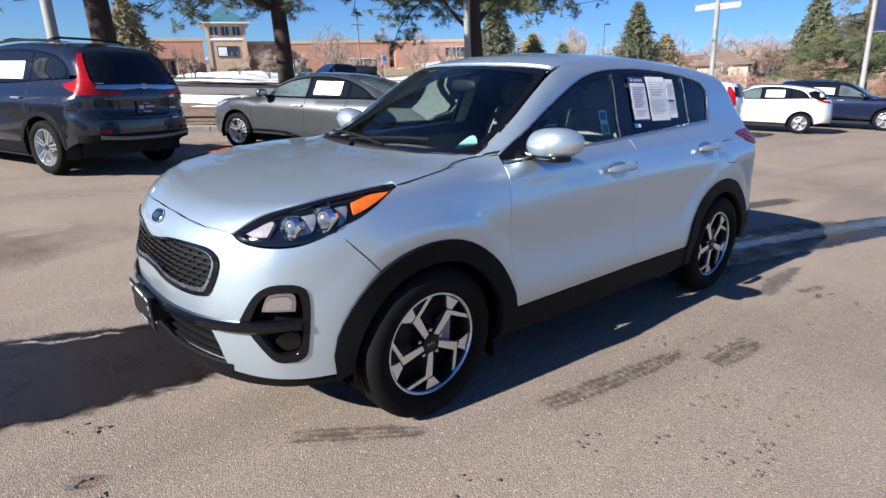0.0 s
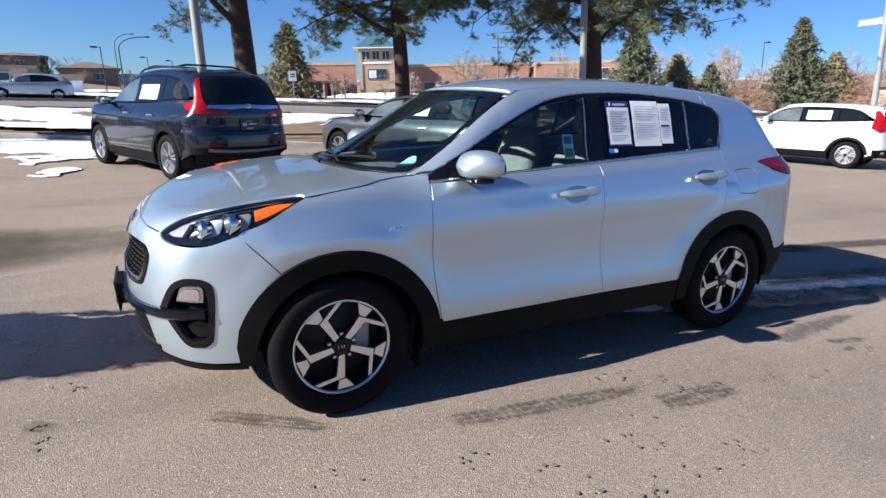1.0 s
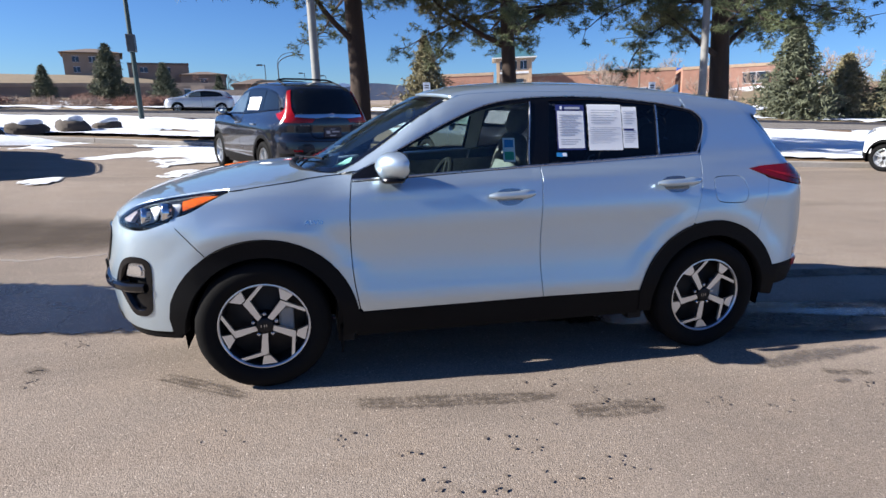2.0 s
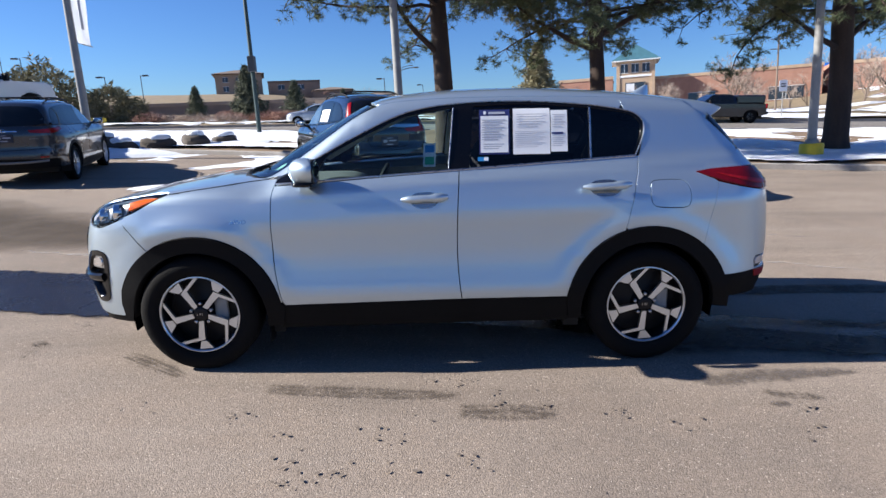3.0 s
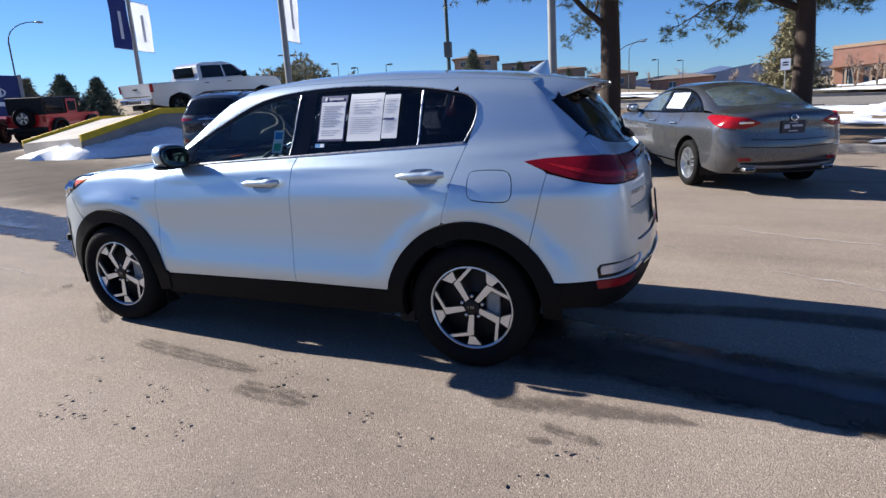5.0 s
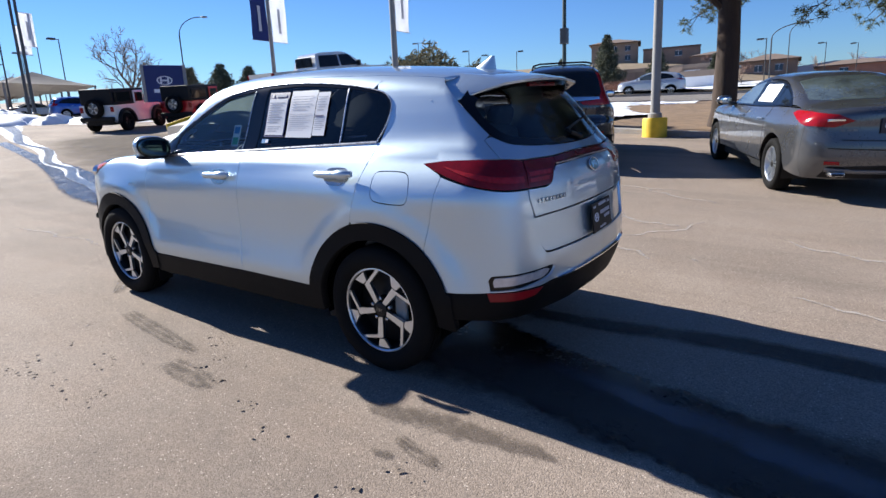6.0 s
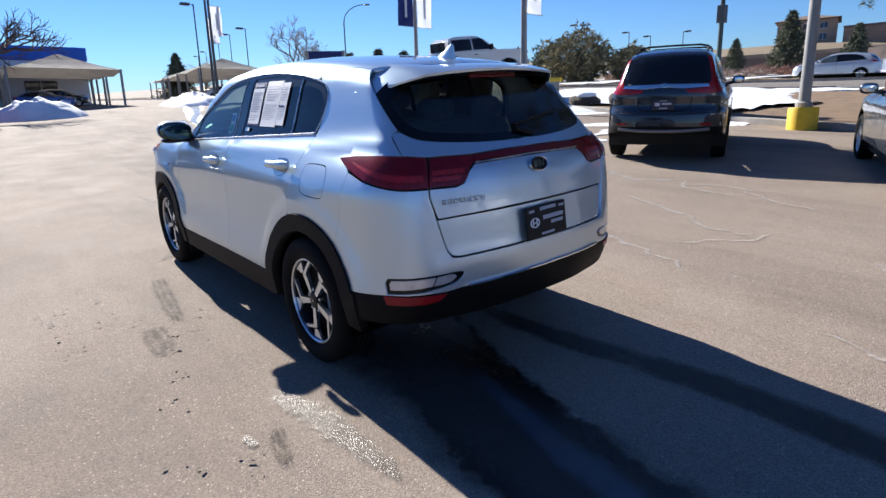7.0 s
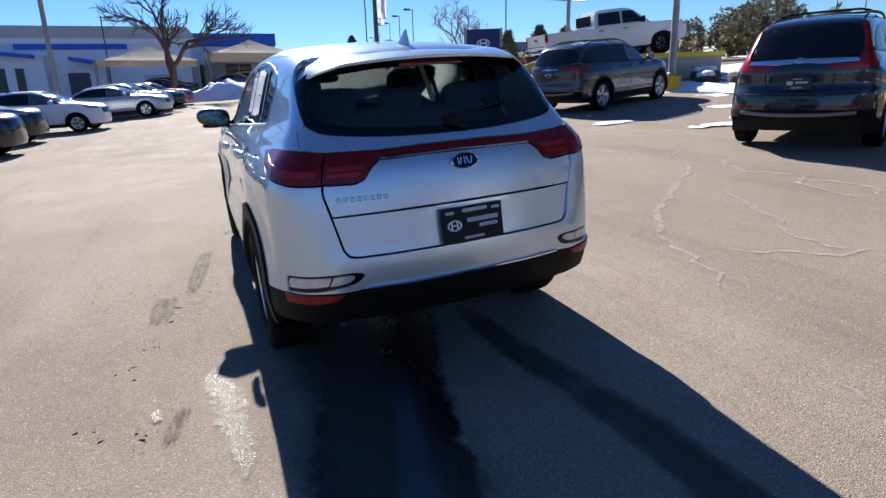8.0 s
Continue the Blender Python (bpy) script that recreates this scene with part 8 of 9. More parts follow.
def house(name, m, label, w, d, h, wall, roof, windows=(), hip=0.0, eave=.4, cat="building"):
    """A block of a building: walls, roof or parapet, and windows on its front (the -y side): x, z, width, height."""
    t = thing(name, m, label, cat)
    part("wall", boxes((-w / 2, w / 2, 0, d, -1.5, h)), wall, t)
    if hip:
        b = bmesh.new()
        lo = [b.verts.new(q) for q in ((-w / 2 - eave, -eave, h + .01), (w / 2 + eave, -eave, h + .01), (w / 2 + eave, d + eave, h + .01), (-w / 2 - eave, d + eave, h + .01))]
        k = min(w, d) / 2
        if w > d:
            hi = [b.verts.new((-w / 2 + k, d / 2, h + hip)), b.verts.new((w / 2 - k, d / 2, h + hip))]
            for f in ((lo[0], lo[1], hi[1], hi[0]), (lo[1], lo[2], hi[1]), (lo[2], lo[3], hi[0], hi[1]), (lo[3], lo[0], hi[0]), (lo[3], lo[2], lo[1], lo[0])):
                b.faces.new(f)
        else:
            tip = b.verts.new((0, d / 2, h + hip))
            for i in range(4):
                b.faces.new((lo[i], lo[(i + 1) % 4], tip))
            b.faces.new(lo[::-1])
        part("roof", b, roof, t)
        part("eave", boxes((-w / 2 - eave, w / 2 + eave, -eave, d + eave, h - .18, h)), WHITEWALL if roof is TEAL else roof, t)
    else:
        for y0 in (-.1, d - .15):
            part("parapet", boxes((-w / 2 - .1, w / 2 + .1, y0, y0 + .25, h - .5, h + .08)), roof, t)
        part("roof", boxes((-w / 2, w / 2, 0, d, h + .005, h + .05)), ROOFBROWN, t)
    for x, z, ww, hh in windows:
        win = part("window", boxes((x - ww / 2, x + ww / 2, -.05, .06, z, z + hh)), WINDOWDARK, t)
        part("window_frame", boxes((x - ww / 2 - .08, x + ww / 2 + .08, -.08, -.02, z - .08, z), (x - ww / 2 - .08, x + ww / 2 + .08, -.08, -.02, z + hh, z + hh + .08), (x - .04, x + .04, -.08, -.02, z, z + hh)), WHITEWALL, win)
    return t


yaw_t = -18
tower = house("brick_tower", at(42.5, 116.5) @ pose(0, 0, 0, 0, 0, yaw_t), "tan brick tower with a teal hipped roof", 7.2, 7.2, 10.6, BRICKTAN, TEAL, [(-2.2, 8.2, 1.4, 1.7), (-.1, 8.2, 1.4, 1.7), (2.0, 8.2, 1.4, 1.7)], hip=3.6, eave=1.1)
part("string_course", boxes((-3.7, 3.7, -.12, .02, 7.3, 7.7)), WHITEWALL, tower)
part("sign_panel", boxes((-2.0, 2.0, -.16, .0, 4.2, 6.2)), WINDOWDARK, tower)
part("sign_panel_mark", boxes((-1.8, -.2, -.19, -.16, 4.4, 6.0)), BANNERWHITE, tower)
for x in (-3.75, 3.1):
    part("corner_pier", boxes((x, x + .65, -.15, .5, -1, 10.5)), BRICKTAN, tower)
house("brick_wing", at(61, 112.5) @ pose(0, 0, 0, 0, 0, yaw_t - 4), "long salmon brick building with few openings", 30, 16, 7.2, BRICKRED, BRICKTAN, [(-6, 1.0, 5, 2.4), (9, 1.0, 6, 2.4)])
house("brick_wing", at(86, 100) @ pose(0, 0, 0, 0, 0, yaw_t - 8), "lower salmon brick building end", 24, 14, 4.8, BRICKRED, BRICKTAN, [(2, 1, 5, 2.2)])
wing = house("brick_porch", at(33.0, 119.5) @ pose(0, 0, 0, 0, 0, yaw_t), "salmon brick wing with a columned porch", 11, 12, 7.2, BRICKRED, BRICKTAN, [(-3, .2, 1.6, 3), (0, .2, 1.6, 3), (3, .2, 1.6, 3)])
for x in (-5, -3.2, -1.4, .4, 2.2):
    part("porch_column", boxes((x - .15, x + .15, -2.6, -2.3, -1, 3.4)), BRICKTAN, wing)
part("porch_roof", boxes((-5.6, 3, -2.9, .0, 3.4, 3.9)), BRICKRED, wing)
house("hill_building", at(-60, 183) @ pose(0, 0, 0, 0, 0, 16), "brown three-storey building on the hill", 14, 12, 6.4, STUCCO, ROOFBROWN, [(-4, 3.8, 1.6, 1.5), (0, 3.8, 1.6, 1.5), (4, 3.8, 1.6, 1.5), (-4, 1, 1.6, 1.5), (4, 1, 1.6, 1.5)], hip=1.8, eave=.8)
house("hill_building", at(-43, 184) @ pose(0, 0, 0, 0, 0, 12), "stepped brown building on the hill", 16, 12, 5.0, BROWNWALL, ROOFBROWN, [(-4, 2.4, 2, 1.4), (2, 2.4, 2, 1.4)])
house("hill_building", at(-30, 178) @ pose(0, 0, 0, 0, 0, 8), "low brown building on the hill", 12, 10, 3.6, BROWNWALL, ROOFBROWN, [(0, 1, 2, 1.4)], hip=1.2)
house("long_wall_building", at(-42, 100) @ pose(0, 0, 0, 0, 0, 14), "long low brown building with horizontal bands", 34, 8, 2.2, BROWNWALL, STUCCO, [])
house("long_wall_building", at(-22, 104) @ pose(0, 0, 0, 0, 0, 8), "low brown block with a flat roof", 14, 8, 3.0, BROWNWALL, STUCCO, [(2, .9, 3, 1.1)])
house("roadside_house", at(-12.8, 146) @ pose(0, 0, 0, 0, 0, 4), "brown house with a hipped roof", 11, 9, 3.4, BROWNWALL, ROOFBROWN, [(-2, 1, 1.5, 1.3), (2, 1, 1.5, 1.3)], hip=1.6, eave=.6)
house("roadside_house", at(3, 150) @ pose(0, 0, 0, 0, 0, 0), "low red-brick house beyond the road", 14, 9, 3.0, BRICKRED, ROOFBROWN, [(-2, 1, 1.5, 1.3)], hip=1.2, eave=.6)
house("monument_sign", at(-9.5, 62) @ pose(0, 0, 0, 0, 0, 8), "low stone sign wall by the road", 4.2, .5, 1.9, WHITEWALL, STUCCO, [], cat="sign")
house("monument_pier", at(-12.2, 62) @ pose(0, 0, 0, 0, 0, 8), "brick pier beside the sign wall", 1.1, 1.0, 2.3, BRICKTAN, BRICKTAN, [], cat="pier")
house("gabled_house", at(62.5, 27.0) @ pose(0, 0, 0, 0, 0, -68), "cream house with a brown roof among bare trees", 5, 6, 2.7, mat("cream_wall", (.52, .43, .33), .9, vary=.1, scale=1), ROOFBROWN, [(0, 1.2, 1.2, 1.2)], hip=1.7, eave=.4)
house("blue_canopy_station", at(82, 118) @ pose(0, 0, 0, 0, 0, -30), "station with a blue and white canopy", 12, 8, 5.4, WHITEWALL, BLUEBAND, [])
STONEWALL = mat("warm_grey_wall", (.52, .50, .47), .8, vary=.12, scale=.5)
GREYPANEL = mat("grey_wall_panel", (.50, .53, .57), .6, vary=.12, scale=.5)
deal = house("dealership", at(-69, -28) @ pose(0, 0, 0, 0, 0, 84), "white dealership hall with blue bands", 56, 24, 7.2, WHITEWALL, WHITEWALL, [(-16, -.5, 4, 3.2), (-4, -.5, 4, 3.2), (10, -.5, 5, 3.0), (20, .3, 3, 2.4)])
part("blue_band", boxes((11.8, 22.0, -.20, -.02, 6.2, 6.75)), BLUEBAND, deal)
for x0, x1, z, out in ((9.0, 13.9, 5.2, 2.6), (16.9, 20.3, 4.5, 2.2), (-6, -1, 5.2, 2.6)):
    prism(cb := bmesh.new(), [(x0, z + .5), (x1, z), (x1, z + .32), (x0, z + .85)], -out, 0)
    part("porch_canopy", cb, BLUEBAND, deal)
part("upper_wall", boxes((2, 28, .02, 24, 7.2, 8.5)), STONEWALL, deal)
part("low_annex", boxes((-4, 14.6, -1.6, 0, -1, 5.6)), WHITEWALL, deal)
for x in (10.4, 12.0, 7.4):
    part("roll_door", boxes((x, x + .75, -1.66, -1.56, -.5, 4.3)), DARKSTEEL, deal)
part("roll_door", boxes((16.1, 18.1, -.06, .05, -.5, 3.9)), DARKSTEEL, deal)
part("roll_door", boxes((23.2, 26.4, -.06, .05, -.5, 3.6)), GREYPANEL, deal)
part("wall_sign", boxes((20.6, 21.3, -.06, .02, 1.6, 2.4)), BLUEBAND, deal)
show = house("showroom", at(-74, 3.5) @ pose(0, 0, 0, 0, 0, 84), "white showroom with a wide blue fascia", 13, 14, 5.4, WHITEWALL, BLUEBAND, [(-3, 0, 3, 2.8), (2, 0, 3, 2.8)])
part("fascia", boxes((-6.7, 6.7, -.25, .1, 5.0, 6.4)), BLUEBAND, show)


def canopy(x, y, s, h, label="tan fabric shade canopy on steel posts"):
    t = thing("shade_canopy", at(x, y), label, "canopy", "shade canopies")
    b = bmesh.new()
    n = 6
    def zz(u, v):
        return h - 1.5 + 1.5 * (1 - max(abs(u), abs(v))) ** 1.25 - .25 * (1 - abs(u)) * (max(abs(u), abs(v)) > .99) - .0
    vs = [[b.verts.new((s * (2 * i / n - 1), s * (2 * j / n - 1), zz(2 * i / n - 1, 2 * j / n - 1))) for i in range(n + 1)] for j in range(n + 1)]
    for j in range(n):
        for i in range(n):
            b.faces.new((vs[j][i], vs[j][i + 1], vs[j + 1][i + 1], vs[j + 1][i]))
    bmesh.ops.solidify(b, geom=b.faces, thickness=.06)
    part("fabric", b, FABRIC, t)
    for u in (-1, 1):
        for v in (-1, 1):
            part("post", tube(bmesh.new(), [(u * s * .96, v * s * .96, -.5), (u * s * .96, v * s * .96, h - 1.45)], .10, 8), STEEL, t)


for x, y in ((-54.5, -3.6), (-54.5, 5.0), (-63, 5.4), (-71.5, 6.0), (-80, 6.8), (-90, 7.8), (-102, 9), (-62.5, 21.5), (-72, 23), (-82, 25), (-94, 27), (-108, 29.5)):
    canopy(x, y, 4.0, 4.4)
for i, (x, y, col) in enumerate(((-61, 5.6, CHARCOAL), (-64, 6.1, PALESILVER), (-67, 6.5, WHITEPAINT), (-70, 6.9, BLACKPAINT), (-48, 19.2, BRIGHTBLUE), (-64, 22, WHITEPAINT), (-50, -2.5, BLACKPAINT), (-53, -2.0, CHARCOAL))):
    plain_car(dict((HATCH, SUV_A, SEDAN)[i % 3], rails=None, plate=0), heading(x, y, .15, .98), "canopy_car", ("dark grey", "silver", "white", "black", "bright blue", "white", "black", "dark grey")[i] + " car under the shade canopies", col, "single", fine=2.4, group="cars under the canopies", papers=False)


# ---- trees ----
rng = np.random.default_rng(5)


def needles(points, length, width, count, droop=.3):
    """Tufts of needles: thin triangles that spread from each point."""
    pts = np.repeat(np.asarray(points, float), count, 0)
    d = rng.normal(size=pts.shape)
    d[:, 2] = d[:, 2] * .8 + .15
    d /= np.linalg.norm(d, axis=1, keepdims=True)
    L = length * rng.uniform(.6, 1.15, (len(pts), 1))
    side = np.cross(d, rng.normal(size=d.shape))
    side /= np.maximum(np.linalg.norm(side, axis=1, keepdims=True), 1e-6)
    a, b, c = pts + side * width, pts - side * width, pts + d * L
    c[:, 2] -= droop * L[:, 0] * .3
    v = np.stack([a, b, c], 1).reshape(-1, 3)
    f = np.arange(len(v)).reshape(-1, 3)
    return v, f


def mesh_of(name, v, f, material, parent, label=""):
    me = bpy.data.meshes.new(name)
    me.from_pydata(v.tolist(), [], f.tolist())
    return link(name, me, material, parent, label)


def limb_path(start, direction, length, bend, n=7, sag=-.1):
    p, d = Vector(start), Vector(direction).normalized()
    out = [p.copy()]
    for i in range(n):
        d = (d + Vector((rng.normal() * bend, rng.normal() * bend, rng.normal() * bend * .6 + sag / n))).normalized()
        p = p + d * (length / n)
        out.append(p.copy())
    return out


def ponderosa(x, y, r, h, first, label, forks=()):
    """A tall open pine: straight trunk, bent limbs, tufts of long needles at their ends."""
    t = thing("pine_tree", at(x, y, .05), label, "tree", "pines in the planting strip")
    b = bmesh.new()
    path = [(0, 0, -.4), (0, 0, .0), (.02, .01, .5), (.05, 0, 2), (.0, .05, 4), (-.05, .05, 7), (.05, 0, 10), (0, 0, h)]
    tube(b, path, [r * 1.6, r * 1.35, r * 1.08, r * .97, r * .88, r * .62, r * .38, .04], 14)
    part("trunk", b, BARK, t, "reddish-brown furrowed bark", True)
    tufts, wood = [], bmesh.new()
    z = first
    while z < h - .5:
        low = z < first + 2.4
        for _ in range(5 if low else 3):
            a = rng.uniform(0, 2 * math.pi)
            L = (3.6 if low else 2.9) * rng.uniform(.7, 1.2) * max(.25, 1 - (z - first) / (h * 1.05))
            zz = z + rng.uniform(-.25, .25)
            p = limb_path((0, 0, zz), (math.cos(a), math.sin(a), .22), L * 1.25, .16, 8, -.42)
            tube(wood, p, list(np.linspace(.055, .012, len(p))), 6)
            for k in range(3, len(p)):
                for _ in range(5 if low else 3):
                    q = p[k] + Vector(rng.normal(size=3) * np.array([.36, .36, .17])) - Vector((0, 0, .06))
                    if low:
                        s = limb_path(p[k], q - p[k] + Vector((0, 0, .05)), (q - p[k]).length, .1, 2, 0)
                        tube(wood, s, [.014, .011, .007], 4, cap=False)
                    for _ in range(6 if low else 3):
                        tufts.append(q + Vector(rng.normal(size=3) * np.array([.11, .11, .08])))
        z += rng.uniform(.40, .65) if low else rng.uniform(.6, .9)
    for start, d, L in forks:
        p = limb_path(start, d, L, .10, 8, .25)
        tube(wood, p, list(np.linspace(.10, .02, len(p))), 8)
        for k in range(4, len(p)):
            for _ in range(7):
                c = p[k] + Vector(rng.normal(size=3) * np.array([.4, .4, .2]))
                for _ in range(8):
                    tufts.append(c + Vector(rng.normal(size=3) * np.array([.12, .12, .08])))
    part("limb", wood, BARK, t, "", True)
    v, f = needles([tuple(q) for q in tufts], .19, .0085, 20)
    n = int(len(f) * .72)
    crown = mesh_of("crown", v[:3 * n], f[:n], NEEDLE, t, "long dark green needles in tufts")
    mesh_of("golden_foliage", v[3 * n:], f[n:] - 3 * n, NEEDLE2, t, "yellowing needle tufts")
    return t


ponderosa(.50, 14.0, .29, 13, 4.45, "tall ponderosa pine on the mulch strip", [((0, 0, 2.9), (-.75, -.25, .62), 3.6)])
ponderosa(5.35, 14.3, .24, 13, 4.05, "tall ponderosa pine with low hanging limbs", [((0, 0, 3.1), (-.9, .1, .30), 3.4), ((0, 0, 3.5), (.9, -.1, .35), 4.2)])
ponderosa(12.4, 13.3, .32, 14, 4.15, "tall ponderosa pine behind the yellow pole base", [((0, 0, 3.2), (.8, .1, .45), 3.2), ((0, 0, 3.0), (-.9, -.2, .35), 2.8)])
ponderosa(41.5, 8.6, .3, 12, 2.0, "broad pine past the parked cars")


def spruce(x, y, h, r, label, material=None, extra=.1, tip=.25, trunk=True):
    """A dense conifer: whorls of drooping sprays."""
    t = thing("spruce_tree", at(x, y, extra), label, "tree")
    part("trunk", tube(bmesh.new(), [(0, 0, -.3), (0, 0, h * .96)], [h * .022 + .05, .02], 8), GREYBARK, t)
    pts = []
    levels = int(h * 3.2)
    for i in range(levels):
        q = i / levels
        z = h * (.06 + .93 * q)
        rr = 1.35 * r * (1 - q) ** .9 * rng.uniform(.78, 1.12) + .05
        n = int(9 + 16 * (1 - q))
        for k in range(n):
            a = 2 * math.pi * k / n + rng.uniform(-.25, .25) + i
            L = rr * rng.uniform(.7, 1.1)
            for s in np.linspace(.30, 1, 5):
                pts.append((L * s * math.cos(a) + rng.normal() * .05, L * s * math.sin(a) + rng.normal() * .05, z - .28 * L * s + .12 * L * s * s + rng.normal() * .05))
    v, f = needles(pts, .30 + r * .09, .035 + r * .012, 5, .8)
    mesh_of("crown", v, f, material or SPRUCE, t)
    return t


spruce(12.8, 65, 8.6, 3.0, "broad olive spruce beyond the road", JUNIPER)
spruce(-24.9, 77, 7.6, 2.5, "dark spruce before the brown building")
spruce(-21.0, 88, 6.0, 2.0, "dark spruce before the brown building")
spruce(-38, 92, 5.2, 1.6, "young spruce on the slope")
spruce(-14.5, 95, 4.8, 1.1, "slim young spruce beyond the road")
spruce(61.2, 36.8, 9.8, 3.4, "pointed blue-green spruce past the lot")
spruce(63.6, 34.5, 6.0, 2.6, "bushy conifer past the lot", JUNIPER)
spruce(43.4, 42.6, 9.2, 3.2, "wide spruce beyond the pines")
spruce(50.0, 43.2, 6.4, 3.0, "rounded olive conifer beyond the pines", JUNIPER)
spruce(52.8, 41.0, 5.4, 2.2, "olive conifer beyond the pines")
spruce(73.4, 21.8, 9.6, 3.0, "dark spruce among bare trees")
spruce(78, 17, 10, 3.6, "dark spruce among bare trees")
spruce(-58.3, 39.5, 5.2, 2.6, "dark round juniper by the road")
spruce(-55.0, 41.0, 4.8, 2.2, "dark juniper by the road")
spruce(-49.5, 30.0, 4.2, 1.6, "olive juniper beside the dealer sign", JUNIPER)
spruce(-110, 30, 8, 3, "far dark conifer at the lane's end")


def bush(x, y, r, h, label, material, density=900, extra=0.0):
    t = thing("bush", at(x, y, extra), label, "bush")
    n = density
    q = rng.normal(size=(n, 3))
    q /= np.linalg.norm(q, axis=1, keepdims=True)
    q *= rng.uniform(.35, 1.0, (n, 1)) ** .5
    bumps = 1 + .25 * np.sin(5 * q[:, :1] + x) * np.cos(4 * q[:, 1:2] + y)
    p = q * bumps * np.array([r, r, h / 2]) + np.array([0, 0, h / 2])
    p = p[p[:, 2] > -.1]
    thin = material in (REDTWIG, TWIG)
    v, f = needles(p, .75 if thin else .28 + r * .08, .016 if thin else .03 + r * .012, 5, 0)
    mesh_of("foliage", v, f, material, t)
    part("stem", tube(bmesh.new(), [(0, 0, -.4), (0, 0, h * .5)], .08, 6), GREYBARK, t)


for x, y, r, h, mt in ((-33, 46.5, 3.4, 5.6, JUNIPER), (-37, 48, 3.0, 4.6, SPRUCE), (-28.5, 48.5, 2.4, 3.6, JUNIPER), (-57.7, 63, 2.6, 5.4, JUNIPER), (-53, 66.5, 2.2, 4.0, JUNIPER), (-48.9, 69.7, 2.8, 5.8, SPRUCE), (-44, 72, 2.2, 4.2, JUNIPER), (-63, 60, 2.2, 4.6, SPRUCE), (-40, 75, 2.0, 3.4, JUNIPER),
                       (39.5, 104, 2.2, 2.0, SPRUCE), (44, 102, 2.6, 2.2, JUNIPER), (49, 100, 3, 2.4, SPRUCE), (55, 99, 2.4, 2.0, JUNIPER), (-19, 78, 1.6, 1.2, JUNIPER), (-28, 78, 1.8, 1.3, REDTWIG), (-16, 60, 1.6, 1.0, REDTWIG)):
    bush(x, y, r, h, "dense evergreen shrub on the slope" if mt is not REDTWIG else "low reddish winter shrub", mt)


def bare_tree(h, spread, seed, twig, levels=5, r0=None):
    """A leafless tree: limbs that fork down to twigs. Returns its trunk and twig meshes."""
    g = np.random.default_rng(seed)
    wood, fine = bmesh.new(), bmesh.new()
    r0 = r0 or h * .018

    def grow(p, d, L, r, k):
        n = 3
        pts = [p]
        for _ in range(n):
            d = (d + Vector(g.normal(size=3) * .13) + Vector((0, 0, .05))).normalized()
            pts.append(pts[-1] + d * (L / n))
        end = .68
        if k <= 1:
            tube(fine, pts, [r, r * .85, r * .7, r * .5], 3, cap=False)
        else:
            tube(wood, pts, [r, r * .9, r * .8, r * end], 6 if k > 3 else 4, cap=False)
        if k == 0:
            return
        for i in range(3 if k > 1 else 4):
            a = g.uniform(0, 2 * math.pi)
            o = d.orthogonal().normalized()
            o = Matrix.Rotation(a, 3, d) @ o
            nd = (d * g.uniform(.75, 1.05) + o * g.uniform(.45, .85) * spread).normalized()
            st = pts[-1] if i < 2 else pts[int(g.integers(1, 3))]
            grow(st, nd, L * g.uniform(.62, .80), max(r * .62, .012), k - 1)
    grow(Vector((0, 0, -.3)), Vector((0, 0, 1)), h * .27, r0, levels)
    me1, me2 = bpy.data.meshes.new("trunk"), bpy.data.meshes.new("bare_crown")
    wood.to_mesh(me1), fine.to_mesh(me2)
    wood.free(), fine.free()
    return me1, me2


KINDS = [(bare_tree(8, 1.0, 11, TWIG), TWIG, GREYBARK), (bare_tree(8, .8, 12, TWIG), TWIG, GREYBARK), (bare_tree(7, 1.25, 13, REDTWIG), REDTWIG, GREYBARK), (bare_tree(8, 1.1, 14, TWIG, 6), TWIG, GREYBARK)]


def put_bare(x, y, h, kind, turn, label, extra=0.0, bark=None):
    (a, b), tw, bk = KINDS[kind]
    t = thing("bare_tree", at(x, y, extra) @ pose(0, 0, 0, 0, 0, turn) @ Matrix.Scale(h / 8, 4), label, "tree", "leafless trees")
    link("trunk", a, bark or bk, t)
    tagged(link("bare_crown", b, tw, t), kind="stuff")


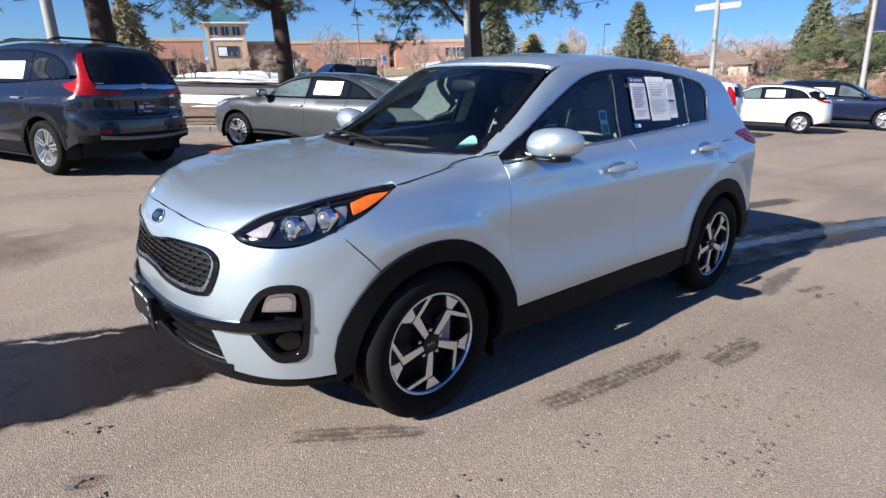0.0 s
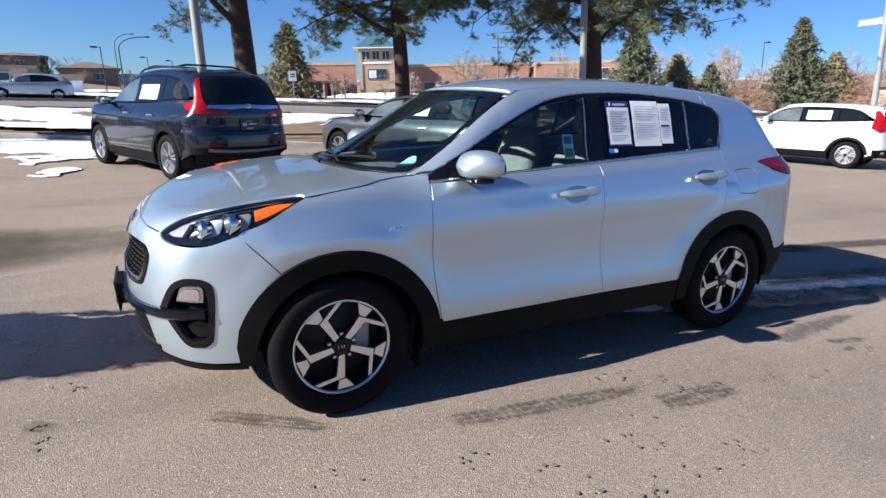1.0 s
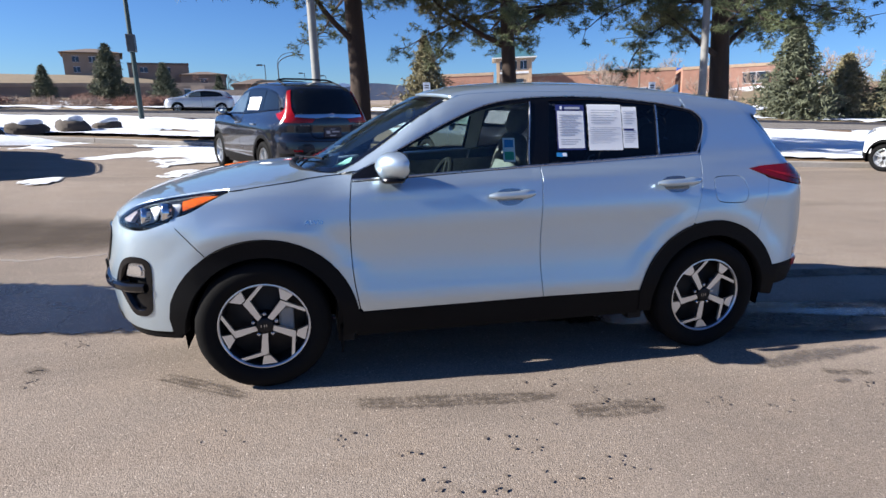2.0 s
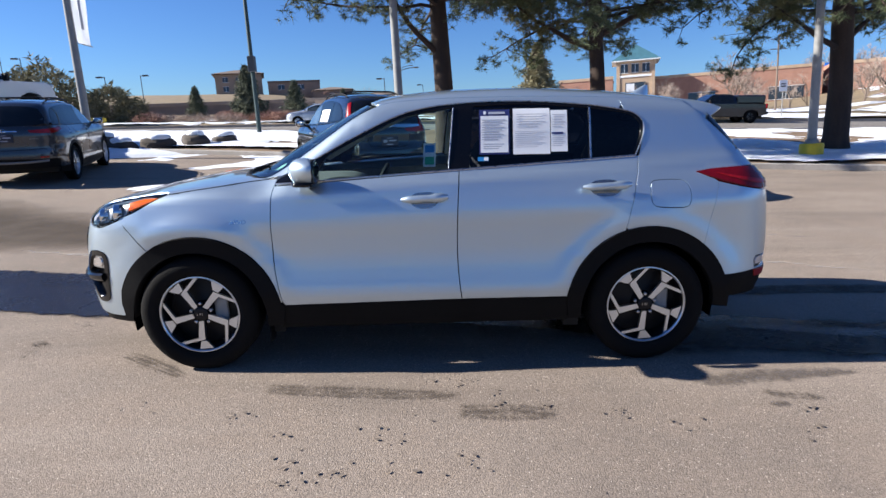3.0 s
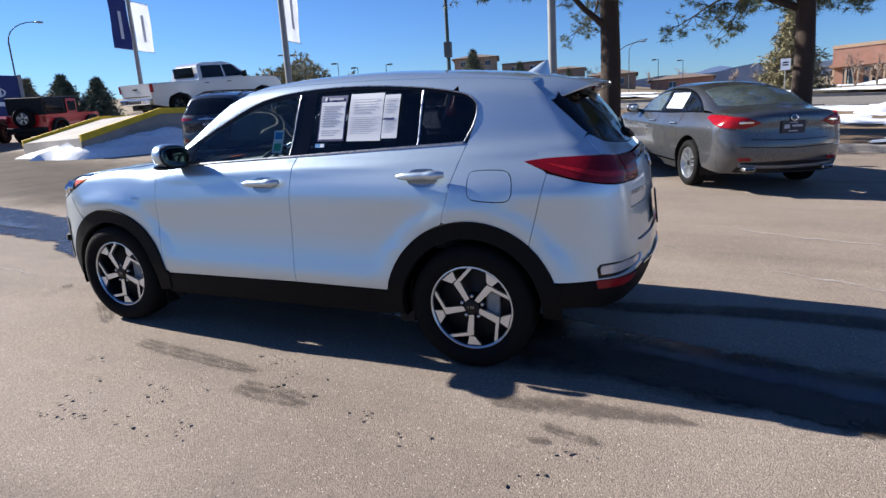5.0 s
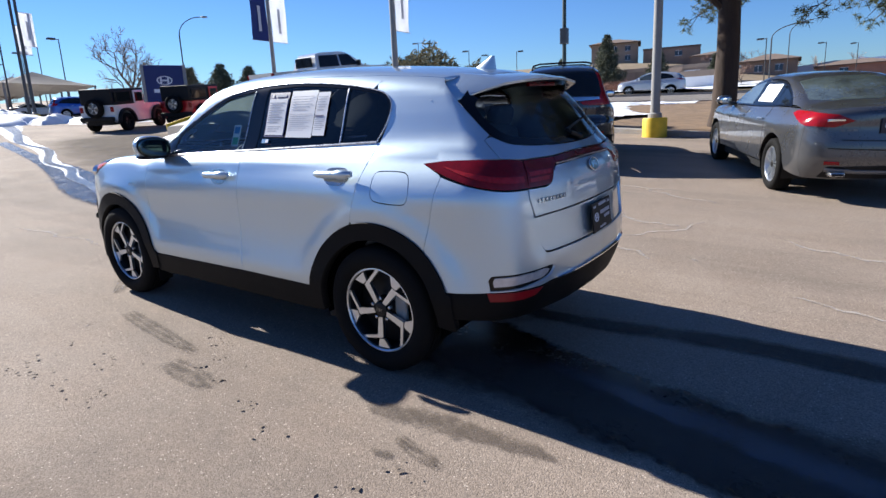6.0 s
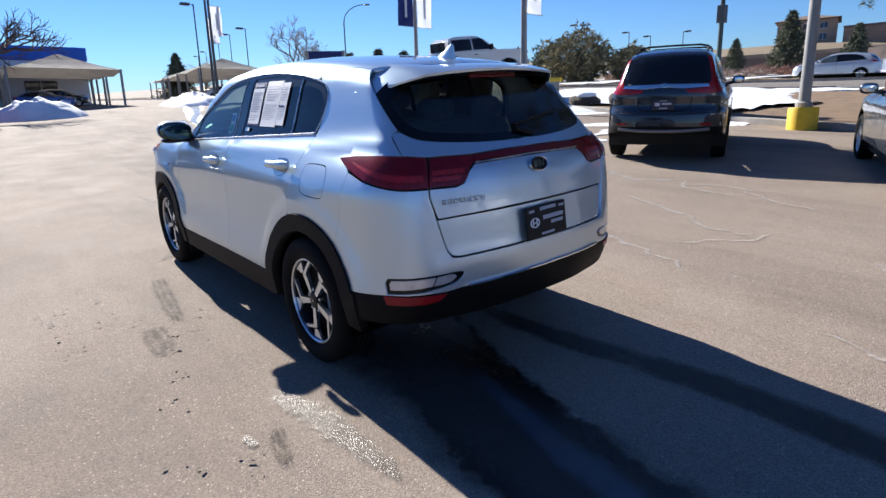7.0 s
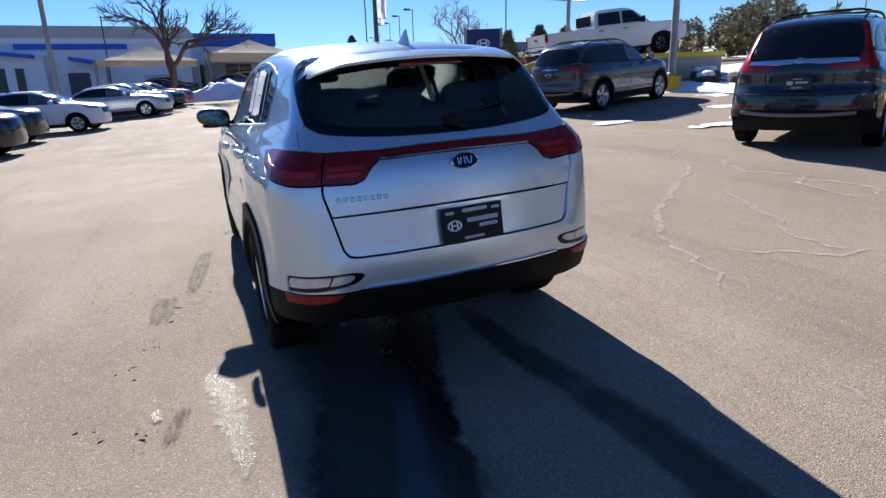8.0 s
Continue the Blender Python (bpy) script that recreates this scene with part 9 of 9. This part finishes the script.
DARKBARK = mat("dark_grey_bark", (.085, .062, .055), .95, vary=.4, scale=6, bump=.6, bump_scale=20)
BIG = bare_tree(10, .85, 21, DARKBARK, 6, .28)
big = thing("bare_tree", at(-40.5, -2.1), "large leafless tree with dark bark before the dealership", "tree")
link("trunk", BIG[0], DARKBARK, big)
tagged(link("bare_crown", BIG[1], DARKBARK, big), kind="stuff")
BARE = ((-61.5, 31.0, 11.5, 3), (20.5, 74, 6.0, 1), (27, 92, 6.2, 2), (-67.8, 33.2, 8.5, 0), (35.9, 96, 7.0, 0), (40.6, 94, 7.4, 3), (47.5, 86, 8.8, 3), (53, 92, 7.5, 1), (60, 88, 7.8, 0), (68, 86, 8, 3), (-9.3, 86.4, 5.8, 2), (32.6, 57.5, 8.3, 3), (36, 62, 7.5, 0), (73.7, 54.1, 10.5, 1), (46.7, 53.8, 8.6, 1), (61, 46, 8.8, 0),
        (52, 60, 7.8, 2), (57, 54, 7.2, 2), (-96, 30, 9, 0), (-84, -2, 10, 3), (-92, 10, 9, 1), (66, 60, 8, 2), (25, 84, 6, 0), (44, 90, 6.8, 1), (50, 84, 7.6, 3), (56, 86, 7.0, 0), (63, 80, 8.2, 3), (70, 78, 7.4, 1), (77, 82, 8.4, 0), (38, 88, 6.0, 3), (58, 76, 6.5, 3), (84, 78, 8.0, 3), (66, 70, 7.6, 0), (75, 66, 8.2, 3), (82, 62, 7.8, 1), (90, 70, 8.5, 0))
for i, (x, y, h, k) in enumerate(BARE):
    put_bare(x, y, h, k, 57 * i, "leafless pale tan tree")
for i in range(105):
    a = i * 2.39
    x = 58 + 26 * ((i * .618) % 1) + 3 * math.sin(a)
    y = 8 + 40 * ((i * .382) % 1) + 2 * math.cos(a)
    if abs(x - 62) < 5 and abs(y - 27) < 6:
        continue
    put_bare(x, y, 5.0 + 3.6 * ((i * .77) % 1), (2, 0, 2, 3, 1)[i % 5], 71 * i, "leafless reddish-brown tree in the wood" if i % 5 in (0, 2) else "leafless tan tree in the wood", -.2)
for i in range(18):
    put_bare(60 + 5.5 * i, 128 + 9 * math.sin(i * 1.9), 9 + 3 * ((i * .37) % 1), (2, 1, 3)[i % 3], 40 * i, "leafless tree behind the brick building")
for i in range(14):
    put_bare(-30 + 6.5 * i, 170 + 12 * math.sin(i * 2.3), 6.5 + 2 * ((i * .37) % 1), (2, 1, 0)[i % 3], 33 * i, "far leafless tree beyond the road")
for i in range(14):
    x, y = -62 + 46 * ((i * .618) % 1), 52 + 34 * ((i * .414) % 1)
    bush(x, y, 1.6 + 1.0 * ((i * .3) % 1), .8 + .6 * ((i * .7) % 1), "reddish winter scrub on the slope", REDTWIG if i % 3 else TWIG, 300)
# brush under the far trees, and distant mountains
for i in range(30):
    x, y = 54 + 34 * ((i * .618) % 1), 4 + 46 * ((i * .414) % 1)
    bush(x, y, 2.2 + 1.4 * ((i * .3) % 1), 2.0 + 1.6 * ((i * .7) % 1), "tangle of reddish winter brush", REDTWIG if i % 3 else TWIG, 420)
# the foothills' blue distance haze is put into their base colour
HAZE = mat("hazed_mountain", (.20, .25, .34), 1.0, vary=.2, scale=.004)
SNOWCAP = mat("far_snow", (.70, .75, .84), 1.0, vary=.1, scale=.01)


def ridge(name, radius, a0, a1, base, amp, seed, material, label):
    n = 120
    vs, fs = [], []
    for i in range(n + 1):
        a = radians(a0 + (a1 - a0) * i / n)
        h = base + amp * (.5 + .5 * math.sin(i * .13 + seed)) * (.6 + .4 * math.sin(i * .41 + 2 * seed)) + amp * .15 * math.sin(i * 1.3 + seed)
        vs += [(radius * math.sin(a), radius * math.cos(a), -20), (radius * math.sin(a), radius * math.cos(a), h), (1.25 * radius * math.sin(a), 1.25 * radius * math.cos(a), -20)]
    for i in range(n):
        k = 3 * i
        fs += [(k, k + 3, k + 4, k + 1), (k + 1, k + 4, k + 5, k + 2)]
    me = bpy.data.meshes.new(name)
    me.from_pydata(vs, [], fs)
    return tagged(link(name, me, material), label, "mountains", kind="structure")


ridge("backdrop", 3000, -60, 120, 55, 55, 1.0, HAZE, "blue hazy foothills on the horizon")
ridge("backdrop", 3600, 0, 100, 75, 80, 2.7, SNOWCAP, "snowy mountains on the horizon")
